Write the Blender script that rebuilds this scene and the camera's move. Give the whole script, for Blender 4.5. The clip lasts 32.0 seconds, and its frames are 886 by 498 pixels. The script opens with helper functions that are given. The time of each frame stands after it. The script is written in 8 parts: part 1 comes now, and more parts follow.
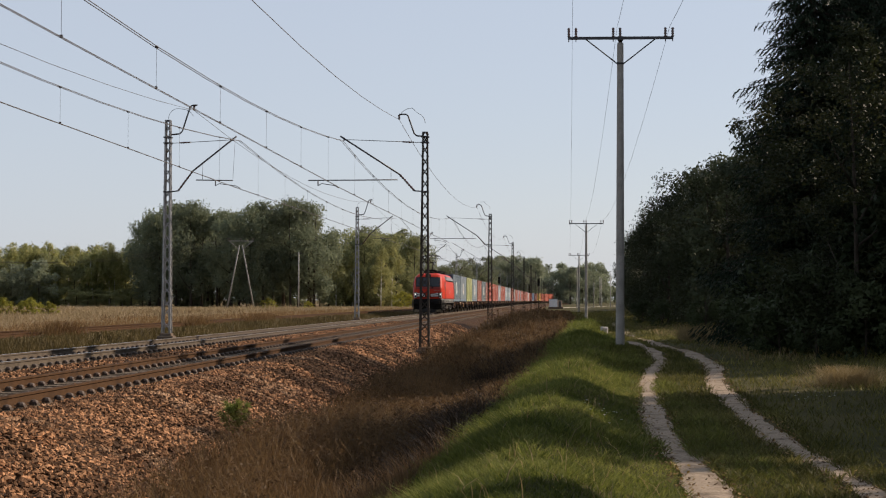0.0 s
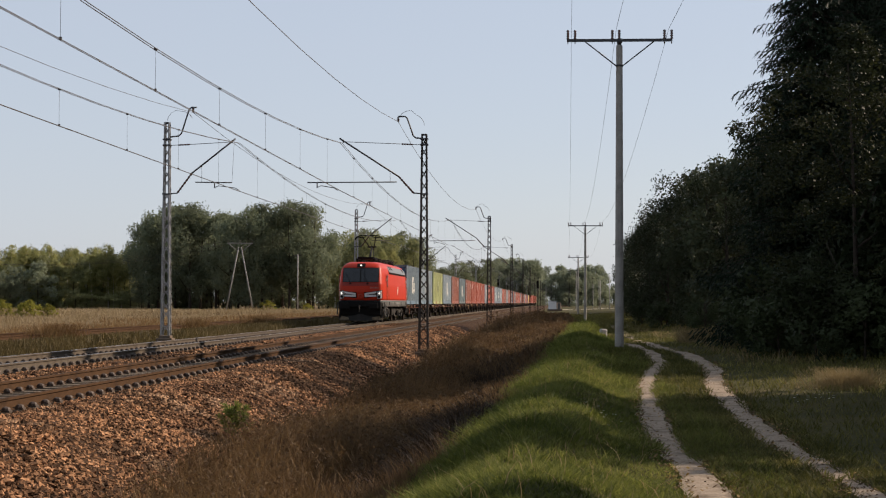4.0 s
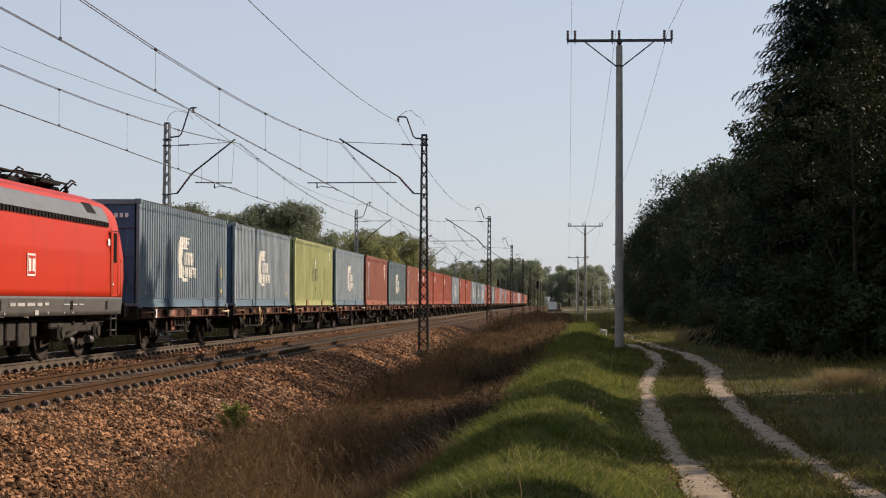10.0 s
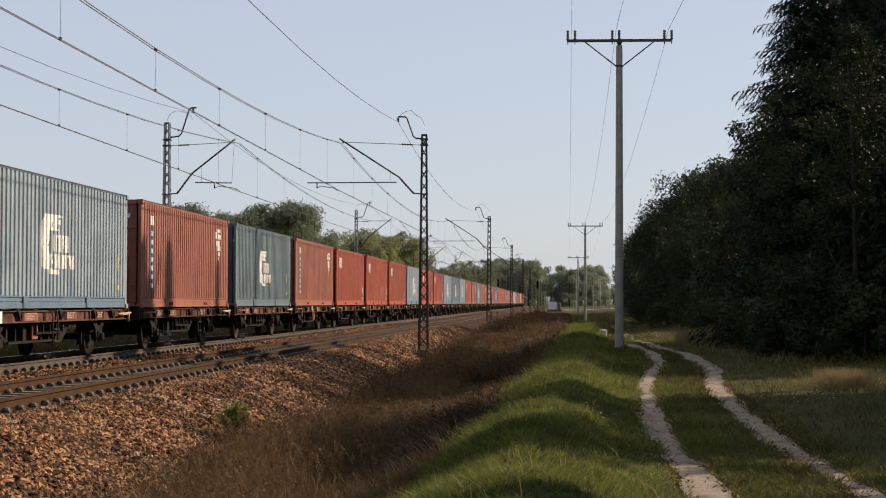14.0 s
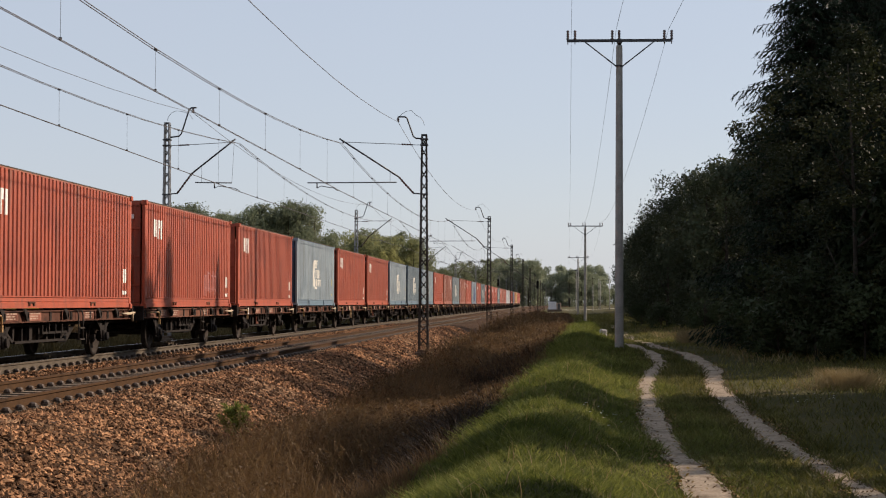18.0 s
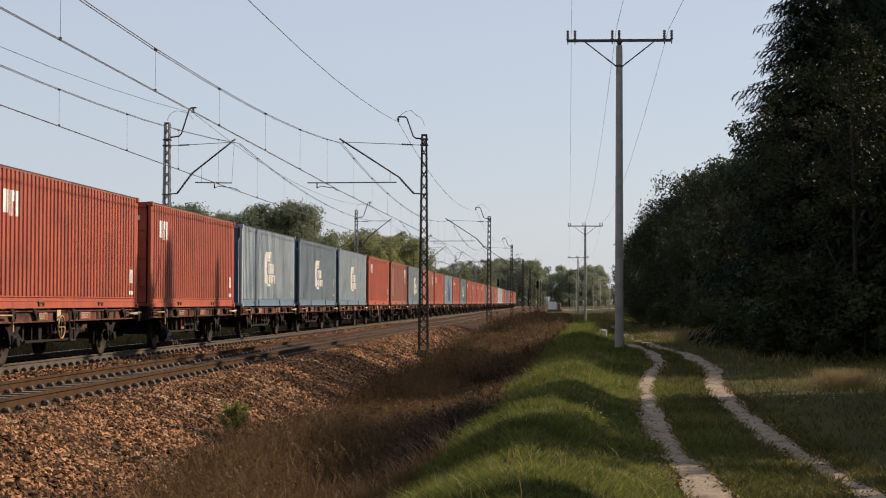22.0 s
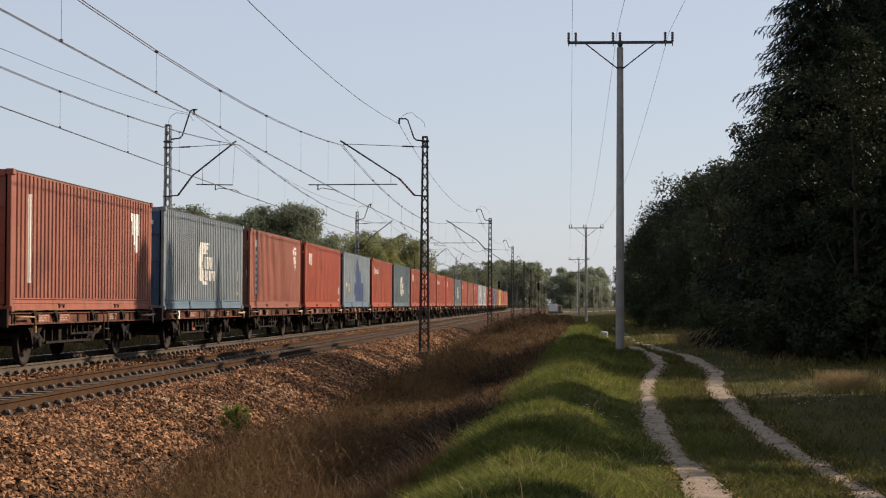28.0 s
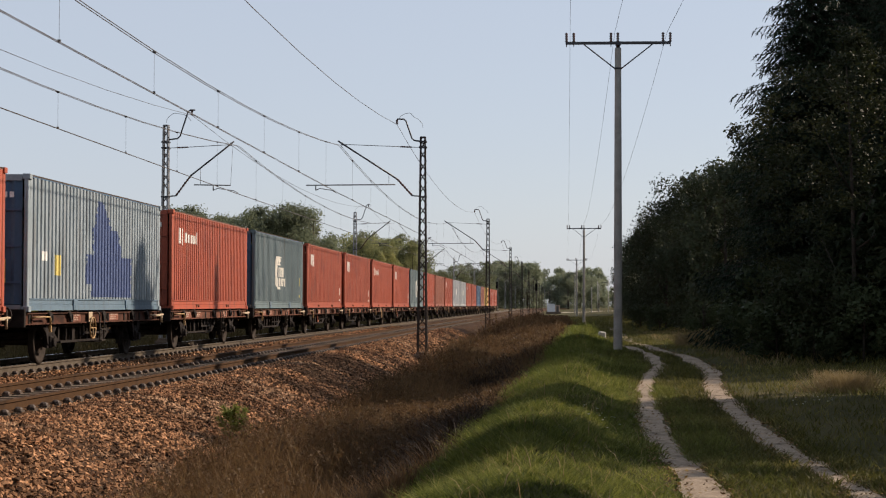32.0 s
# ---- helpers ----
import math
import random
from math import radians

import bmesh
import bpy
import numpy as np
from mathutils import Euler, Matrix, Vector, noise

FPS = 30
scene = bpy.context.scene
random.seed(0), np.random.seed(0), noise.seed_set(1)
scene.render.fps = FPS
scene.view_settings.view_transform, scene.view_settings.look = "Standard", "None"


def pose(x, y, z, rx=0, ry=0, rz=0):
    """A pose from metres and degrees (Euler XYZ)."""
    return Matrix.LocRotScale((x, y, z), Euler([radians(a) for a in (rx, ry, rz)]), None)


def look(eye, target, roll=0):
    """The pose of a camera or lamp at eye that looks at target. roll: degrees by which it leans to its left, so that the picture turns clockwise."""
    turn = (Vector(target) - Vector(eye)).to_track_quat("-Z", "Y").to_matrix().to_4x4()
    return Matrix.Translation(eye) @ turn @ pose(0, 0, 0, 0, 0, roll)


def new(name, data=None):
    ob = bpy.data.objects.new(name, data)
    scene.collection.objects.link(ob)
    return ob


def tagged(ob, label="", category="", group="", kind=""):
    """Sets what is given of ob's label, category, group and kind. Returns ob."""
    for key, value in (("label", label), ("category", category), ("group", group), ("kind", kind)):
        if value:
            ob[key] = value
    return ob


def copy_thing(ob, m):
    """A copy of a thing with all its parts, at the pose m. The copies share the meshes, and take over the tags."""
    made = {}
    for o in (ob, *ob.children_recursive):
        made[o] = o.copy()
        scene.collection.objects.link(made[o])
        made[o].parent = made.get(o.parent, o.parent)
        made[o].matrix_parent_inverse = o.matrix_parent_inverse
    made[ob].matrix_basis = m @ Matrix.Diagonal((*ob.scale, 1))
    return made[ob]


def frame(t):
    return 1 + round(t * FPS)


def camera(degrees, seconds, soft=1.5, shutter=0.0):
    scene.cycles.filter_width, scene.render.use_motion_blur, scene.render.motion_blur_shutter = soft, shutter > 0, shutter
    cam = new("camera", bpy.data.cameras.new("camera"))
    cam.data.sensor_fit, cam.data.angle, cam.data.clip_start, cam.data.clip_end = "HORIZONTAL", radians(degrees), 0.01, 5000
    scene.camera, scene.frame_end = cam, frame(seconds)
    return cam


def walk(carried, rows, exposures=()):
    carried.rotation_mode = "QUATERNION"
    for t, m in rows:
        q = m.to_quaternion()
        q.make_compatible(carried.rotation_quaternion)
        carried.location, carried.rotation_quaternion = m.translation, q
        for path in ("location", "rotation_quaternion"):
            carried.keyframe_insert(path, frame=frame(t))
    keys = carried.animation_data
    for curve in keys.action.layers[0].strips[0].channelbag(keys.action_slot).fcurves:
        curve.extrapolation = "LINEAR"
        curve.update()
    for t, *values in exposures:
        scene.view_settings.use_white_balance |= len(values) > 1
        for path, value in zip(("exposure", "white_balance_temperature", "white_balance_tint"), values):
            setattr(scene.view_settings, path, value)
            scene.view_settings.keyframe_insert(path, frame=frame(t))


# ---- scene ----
# ---- camera ----
EYE = Vector((0.0, 0.0, 1.313))
FOCAL = 3106.7                      # focal length in units of 1/1568 of the picture's width
YAW, PITCH, ROLL = 3.751, 1.742, 0.2
cam = camera(math.degrees(2 * math.atan(784 / FOCAL)), 32.0, soft=1.12, shutter=0.06)


def aim(dx, dy):
    """The tripod's pose, nudged by a hair to the left (dx) and upwards (dy)."""
    a, b = radians(YAW) + dx / FOCAL, radians(PITCH) + dy / FOCAL
    return look(EYE, EYE + Vector((-math.sin(a) * math.cos(b), math.cos(a) * math.cos(b), math.sin(b))) * 50, ROLL)


walk(cam, [(t, aim(dx, dy)) for t, dx, dy in (
    (0, 1.7, -4.4), (0.5, 1.7, -3.0), (1, 1.5, -1.4), (2, 1.5, -1.4), (2.5, 1.2, -1.4), (3, 0.8, -1.3), (3.5, 0.3, -0.9),
    (5.5, 0, 0), (10, 0, 0), (16, 0, 0), (22, 0, 0), (25.5, 0, 0), (27.5, 1.5, 3.8), (28, 1.5, 3.4), (28.5, -0.3, 3.2),
    (29, -1.6, 3.0), (30, -1.8, 3.6), (30.5, -2.3, 4.8), (31, -2.6, 5.0), (31.5, -2.1, 4.6), (32, -2.2, 4.2))],
    exposures=[(0, 0.51, 6700, 16), (32, 0.51, 6700, 16)])

# ---- light ----
SUN_ELEV, SUN_AZ = 29.0, 62.0        # degrees; the azimuth turns right from the track's direction (+y)
world = bpy.data.worlds.new("sky")
scene.world = world
world.use_nodes = True
wn = world.node_tree
sky = wn.nodes.new("ShaderNodeTexSky")
sky.sky_type, sky.sun_disc = "NISHITA", False
sky.sun_elevation, sky.sun_rotation = radians(SUN_ELEV), radians(SUN_AZ)
sky.air_density, sky.dust_density, sky.ozone_density = 1.0, 0.7, 1.6
haze = wn.nodes.new("ShaderNodeMixRGB")              # a thin even veil of autumn haze over the clear sky
haze.inputs[0].default_value, haze.inputs[2].default_value = 0.5, (4.0, 4.63, 5.37, 1)
veil, veil_at, veil_map, veil_mix = (wn.nodes.new(k) for k in ("ShaderNodeTexNoise", "ShaderNodeTexCoord", "ShaderNodeMapping", "ShaderNodeMapRange"))
veil_map.inputs["Scale"].default_value = (1.2, 1.2, 5.0)
veil.inputs["Scale"].default_value, veil.inputs["Detail"].default_value = 2.2, 5
veil_mix.inputs["To Min"].default_value, veil_mix.inputs["To Max"].default_value = 0.66, 0.82
wn.links.new(veil_at.outputs["Generated"], veil_map.inputs["Vector"])
wn.links.new(veil_map.outputs[0], veil.inputs["Vector"])
wn.links.new(veil.outputs["Fac"], veil_mix.inputs["Value"])
wn.links.new(veil_mix.outputs[0], haze.inputs[0])
wn.links.new(sky.outputs[0], haze.inputs[1])
wn.links.new(haze.outputs[0], wn.nodes["Background"].inputs[0])
wn.nodes["Background"].inputs[1].default_value = 0.094
sun_data = bpy.data.lights.new("sun", "SUN")
sun_data.energy, sun_data.angle, sun_data.color = 5.0, radians(0.8), (1.0, 0.87, 0.70)
sun = new("sun", sun_data)
se, sa = radians(SUN_ELEV), radians(SUN_AZ)
SUN_DIR = Vector((math.sin(sa) * math.cos(se), math.cos(sa) * math.cos(se), math.sin(se)))
sun.matrix_world = look(SUN_DIR * 100, (0, 0, 0))

# ---- materials ----
def ramp(nodes, stops):
    r = nodes.new("ShaderNodeValToRGB")
    e = r.color_ramp.elements
    while len(e) < len(stops):
        e.new(0.5)
    for el, (pos, col) in zip(e, stops):
        el.position, el.color = pos, (*col, 1)
    return r


def surface(name, colours, rough=0.8, metal=0.0, scale=3.0, fine=40.0, bump=0.3, dist=0.01, vary=0.0, island=0.0, space="Object", spec=0.5, grain=0.22, streak=0.0):
    """A procedural material: colours run over a broad noise, darkened and lightened by a fine one, with relief.
    vary: brightness change from object to object; island: from piece to piece of one mesh; streak: how much rust and dirt has run down."""
    m = bpy.data.materials.new(name)
    m.use_nodes = True
    n, l = m.node_tree.nodes, m.node_tree.links
    b = n["Principled BSDF"]
    b.inputs["Roughness"].default_value, b.inputs["Metallic"].default_value = rough, metal
    b.inputs["Specular IOR Level"].default_value = spec if rough < 0.7 else min(spec, 0.08)
    tc = n.new("ShaderNodeTexCoord")
    big, small = n.new("ShaderNodeTexNoise"), n.new("ShaderNodeTexNoise")
    for t, s, d in ((big, scale, 6), (small, fine, 4)):
        t.inputs["Scale"].default_value, t.inputs["Detail"].default_value = s, d
        l.new(tc.outputs[space], t.inputs["Vector"])
    k = len(colours)
    colours = [tuple(0.93 * q for q in col) for col in colours]
    r = ramp(n, [(0.3 + 0.4 * i / max(1, k - 1), c) for i, c in enumerate(colours)])
    l.new(big.outputs["Fac"], r.inputs["Fac"])
    hs = n.new("ShaderNodeHueSaturation")
    l.new(r.outputs["Color"], hs.inputs["Color"])
    mr = n.new("ShaderNodeMapRange")
    mr.inputs["From Min"].default_value, mr.inputs["From Max"].default_value = 0.3, 0.7
    mr.inputs["To Min"].default_value, mr.inputs["To Max"].default_value = 1 - grain, 1 + grain
    l.new(small.outputs["Fac"], mr.inputs["Value"])
    value = mr.outputs["Result"]
    for amount, node, socket in ((vary, "ShaderNodeObjectInfo", "Random"), (island, "ShaderNodeNewGeometry", "Random Per Island")):
        if amount:
            src, mv, mul = n.new(node), n.new("ShaderNodeMapRange"), n.new("ShaderNodeMath")
            mv.inputs["To Min"].default_value, mv.inputs["To Max"].default_value = 1 - amount, 1 + amount
            mul.operation = "MULTIPLY"
            l.new(src.outputs[socket], mv.inputs["Value"])
            l.new(mv.outputs["Result"], mul.inputs[0])
            l.new(value, mul.inputs[1])
            value = mul.outputs[0]
    l.new(value, hs.inputs["Value"])
    out = hs.outputs["Color"]
    if streak:
        mp, st, info = n.new("ShaderNodeMapping"), n.new("ShaderNodeTexNoise"), n.new("ShaderNodeObjectInfo")
        mp.inputs["Scale"].default_value = (1.0, 2.2, 0.22)
        l.new(tc.outputs[space], mp.inputs["Vector"])
        l.new(info.outputs["Random"], mp.inputs["Location"])
        st.inputs["Scale"].default_value, st.inputs["Detail"].default_value = 2.0, 7
        l.new(mp.outputs[0], st.inputs["Vector"])
        sr = ramp(n, [(0.5, (0, 0, 0)), (0.74, (streak, streak, streak))])
        l.new(st.outputs["Fac"], sr.inputs["Fac"])
        mx = n.new("ShaderNodeMixRGB")
        mx.inputs[2].default_value = (0.055, 0.035, 0.022, 1)
        l.new(sr.outputs["Color"], mx.inputs[0])
        l.new(out, mx.inputs[1])
        out = mx.outputs[0]
    l.new(out, b.inputs["Base Color"])
    if bump:
        bp = n.new("ShaderNodeBump")
        bp.inputs["Strength"].default_value, bp.inputs["Distance"].default_value = bump, dist
        l.new(small.outputs["Fac"], bp.inputs["Height"])
        l.new(bp.outputs["Normal"], b.inputs["Normal"])
    return m


def leafy(name, colours, through_light=0.35, rough=0.6, island=0.45):
    """Leaves or blades: each piece has its own shade, and some light comes through."""
    m = bpy.data.materials.new(name)
    m.use_nodes = True
    n, l = m.node_tree.nodes, m.node_tree.links
    b, out = n["Principled BSDF"], n["Material Output"]
    geo = n.new("ShaderNodeNewGeometry")
    info = n.new("ShaderNodeObjectInfo")
    tc, nz = n.new("ShaderNodeTexCoord"), n.new("ShaderNodeTexNoise")
    nz.inputs["Scale"].default_value, nz.inputs["Detail"].default_value = 0.45, 3
    l.new(tc.outputs["Object"], nz.inputs["Vector"])
    add = n.new("ShaderNodeMath")
    add.operation = "MULTIPLY_ADD"
    add.inputs[1].default_value = island
    l.new(geo.outputs["Random Per Island"], add.inputs[0])
    sub = n.new("ShaderNodeMath")
    sub.operation = "MULTIPLY_ADD"
    sub.inputs[1].default_value, sub.inputs[2].default_value = 1.3, -0.155 - island / 2
    l.new(nz.outputs["Fac"], sub.inputs[0])
    l.new(sub.outputs[0], add.inputs[2])
    k = len(colours)
    r = ramp(n, [(i / max(1, k - 1), c) for i, c in enumerate(colours)])
    l.new(add.outputs[0], r.inputs["Fac"])
    hs = n.new("ShaderNodeHueSaturation")
    mv = n.new("ShaderNodeMapRange")
    mv.inputs["To Min"].default_value, mv.inputs["To Max"].default_value = 0.8, 1.2
    l.new(info.outputs["Random"], mv.inputs["Value"])
    l.new(mv.outputs["Result"], hs.inputs["Value"])
    l.new(r.outputs["Color"], hs.inputs["Color"])
    l.new(hs.outputs["Color"], b.inputs["Base Color"])
    b.inputs["Roughness"].default_value = rough
    b.inputs["Specular IOR Level"].default_value = 0.12
    tr, mix = n.new("ShaderNodeBsdfTranslucent"), n.new("ShaderNodeMixShader")
    l.new(hs.outputs["Color"], tr.inputs["Color"])
    mix.inputs[0].default_value = through_light
    l.new(b.outputs[0], mix.inputs[1])
    l.new(tr.outputs[0], mix.inputs[2])
    l.new(mix.outputs[0], out.inputs["Surface"])
    return m


def glow(name, colour, strength):
    m = surface(name, [colour, colour], 0.2, bump=0)
    b = m.node_tree.nodes["Principled BSDF"]
    b.inputs["Emission Color"].default_value = (*colour, 1)
    b.inputs["Emission Strength"].default_value = strength
    return m


STEEL_RUST = surface("rusty_rail_steel", [(0.040, 0.020, 0.009), (0.060, 0.031, 0.014), (0.030, 0.016, 0.008)], 0.8, 0.0, 2.0, 60, 0.4, 0.003)
STEEL_BRIGHT = surface("polished_rail_head", [(0.42, 0.38, 0.34), (0.52, 0.48, 0.44)], 0.3, 0.8, 1.5, 30, 0.1, 0.001)
CLIP_STEEL = surface("rusty_clip_steel", [(0.034, 0.020, 0.011), (0.056, 0.033, 0.019), (0.022, 0.013, 0.008)], 0.65, 0.1, 2.0, 60, 0.3, 0.003, island=0.3)
CONCRETE_TIE = surface("sleeper_concrete", [(0.12, 0.092, 0.067), (0.17, 0.137, 0.103), (0.085, 0.064, 0.046)], 0.9, 0, 2.5, 50, 0.4, 0.004, vary=0.2)
# Darkened so that shade in the gaps between stones is in the colour.
BALLAST_BED = surface("darkened_ballast_bed", [(0.038, 0.020, 0.010), (0.06, 0.032, 0.017), (0.028, 0.016, 0.009)], 0.95, 0, 1.4, 22, 0.9, 0.05)
STONE = surface("ballast_stone", [(0.150, 0.069, 0.032), (0.265, 0.138, 0.070), (0.105, 0.053, 0.027), (0.33, 0.200, 0.115)], 0.85, 0, 0.8, 30, 0.5, 0.01, island=0.85)
# Near masts' steel, its colour darkened as if backlit; small fittings share it.
MAST_STEEL = surface("backlit_dark_steel", [(0.040, 0.034, 0.029), (0.058, 0.050, 0.043), (0.032, 0.026, 0.021)], 0.7, 0.1, 2, 40, 0.3, 0.003)
DARK_STEEL = surface("dark_painted_steel", [(0.035, 0.035, 0.04), (0.06, 0.058, 0.06)], 0.55, 0.3, 3, 40, 0.2, 0.002)
WIRE = surface("weathered_copper_wire", [(0.05, 0.045, 0.045), (0.07, 0.06, 0.055)], 0.6, 0.4, 3, 40, 0)
INSULATOR = surface("brown_porcelain", [(0.06, 0.03, 0.02), (0.09, 0.04, 0.03)], 0.25, 0, 5, 40, 0)
CONCRETE = surface("pole_concrete", [(0.29, 0.275, 0.25), (0.37, 0.355, 0.325), (0.24, 0.23, 0.21)], 0.88, 0, 1.2, 45, 0.35, 0.004)
POLE_CONCRETE = surface("weathered_pole_concrete", [(0.235, 0.218, 0.192), (0.31, 0.29, 0.258), (0.19, 0.178, 0.158)], 0.88, 0, 1.2, 45, 0.35, 0.004)
FOUNDATION = surface("foundation_concrete", [(0.10, 0.073, 0.052), (0.15, 0.112, 0.082)], 0.95, 0, 2, 40, 0.5, 0.006)
SAND = surface("sandy_wheel_track", [(0.20, 0.152, 0.108), (0.29, 0.23, 0.17), (0.115, 0.085, 0.06)], 0.95, 0, 2.6, 38, 0.6, 0.012, grain=0.3)
BARK = surface("grey_brown_bark", [(0.034, 0.028, 0.022), (0.065, 0.052, 0.042)], 0.95, 0, 3, 25, 0.8, 0.02)
BIRCH_BARK = surface("birch_bark", [(0.5, 0.48, 0.44), (0.6, 0.58, 0.54), (0.08, 0.07, 0.06)], 0.85, 0, 2.2, 25, 0.4, 0.01)
# Darker than real foliage: part of the wood's shade sits in this colour.
LEAF_DARK = leafy("shade_dark_forest_leaves", [(0.014, 0.021, 0.010), (0.021, 0.031, 0.013), (0.029, 0.039, 0.016)], 0.14, island=0.25)
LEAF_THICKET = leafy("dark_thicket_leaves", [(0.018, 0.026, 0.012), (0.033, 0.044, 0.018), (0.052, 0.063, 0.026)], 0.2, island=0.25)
# Yellower light tone, which puts sun on the front crowns into the colour.
LEAF_MID = leafy("sun_touched_leaves", [(0.010, 0.014, 0.006), (0.019, 0.023, 0.009), (0.046, 0.044, 0.016)], 0.28, island=0.3)
LEAF_YELLOW = leafy("autumn_birch_leaves", [(0.15, 0.17, 0.074), (0.265, 0.262, 0.105), (0.40, 0.348, 0.13)], 0.6, island=0.22)
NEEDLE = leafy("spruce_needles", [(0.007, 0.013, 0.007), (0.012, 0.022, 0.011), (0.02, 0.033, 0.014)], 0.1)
GRASS = leafy("green_grass", [(0.028, 0.037, 0.008), (0.084, 0.101, 0.018), (0.22, 0.21, 0.06)], 0.5, island=0.6)
LANE_GRASS = leafy("trodden_olive_grass", [(0.030, 0.031, 0.009), (0.078, 0.077, 0.019), (0.20, 0.175, 0.058)], 0.45, island=0.6)
GRASS_DRY = leafy("dry_grass", [(0.13, 0.095, 0.042), (0.22, 0.165, 0.08), (0.32, 0.25, 0.13)], 0.35)
WEED = leafy("dead_brown_weeds", [(0.040, 0.024, 0.012), (0.095, 0.057, 0.027), (0.18, 0.115, 0.054)], 0.38)
# Far woods: distance haze is put into these paler, greyer leaf colours.
LEAF_FAR = leafy("haze_greyed_leaves", [(0.088, 0.104, 0.066), (0.15, 0.165, 0.096), (0.23, 0.232, 0.12)], 0.55, island=0.22)
LEAF_GROVE = leafy("hazed_grove_leaves", [(0.08, 0.099, 0.07), (0.135, 0.156, 0.098), (0.195, 0.209, 0.117)], 0.55, island=0.25)
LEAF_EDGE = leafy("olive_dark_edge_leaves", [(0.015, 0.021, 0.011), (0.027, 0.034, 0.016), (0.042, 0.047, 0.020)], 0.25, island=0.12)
# Trees far down the lane: haze lightens this leaf colour.
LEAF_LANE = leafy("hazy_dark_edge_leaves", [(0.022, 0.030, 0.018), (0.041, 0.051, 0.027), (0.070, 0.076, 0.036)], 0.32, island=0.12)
# Autumn olive, greyed in the colour itself for distance haze.
LEAF_OLIVE = leafy("hazed_olive_autumn_leaves", [(0.12, 0.138, 0.07), (0.21, 0.222, 0.105), (0.32, 0.30, 0.13)], 0.58, island=0.22)
# Farthest trees: haze painted as a pale grey-green.
LEAF_HAZE = leafy("haze_paled_leaves", [(0.13, 0.155, 0.11), (0.20, 0.225, 0.15), (0.27, 0.29, 0.185)], 0.55, island=0.2)
RUSSET = leafy("russet_dry_grass", [(0.08, 0.045, 0.018), (0.14, 0.08, 0.032), (0.21, 0.135, 0.06)], 0.4)
# Stem colour so dark that it stands in for tree shade in the ditch.
SHADE_WEED = leafy("shade_dark_stems", [(0.016, 0.011, 0.007), (0.032, 0.021, 0.013), (0.055, 0.036, 0.022)], 0.2)
OLIVE_GRASS = leafy("olive_brown_grass", [(0.065, 0.047, 0.018), (0.115, 0.086, 0.03), (0.18, 0.13, 0.055)], 0.35)
# Olive grass darkened: the train's shade under wagons is partly painted here.
SIDING_GRASS = leafy("shade_dulled_siding_grass", [(0.046, 0.034, 0.014), (0.085, 0.064, 0.024), (0.14, 0.102, 0.045)], 0.3)
# The same mast steel, its colour paled as if sunlit, for far masts.
SUNLIT_STEEL = surface("sunlit_mast_steel", [(0.20, 0.195, 0.19), (0.28, 0.275, 0.27), (0.16, 0.152, 0.144)], 0.42, 0.55, 2, 40, 0.3, 0.003)
STRAW = leafy("bleached_meadow_grass", [(0.11, 0.078, 0.04), (0.19, 0.142, 0.078), (0.32, 0.25, 0.15)], 0.35)
STEEL_GREY = surface("worn_grey_rail_steel", [(0.066, 0.052, 0.037), (0.098, 0.078, 0.058), (0.05, 0.037, 0.026)], 0.7, 0.1, 2.0, 60, 0.3, 0.003)

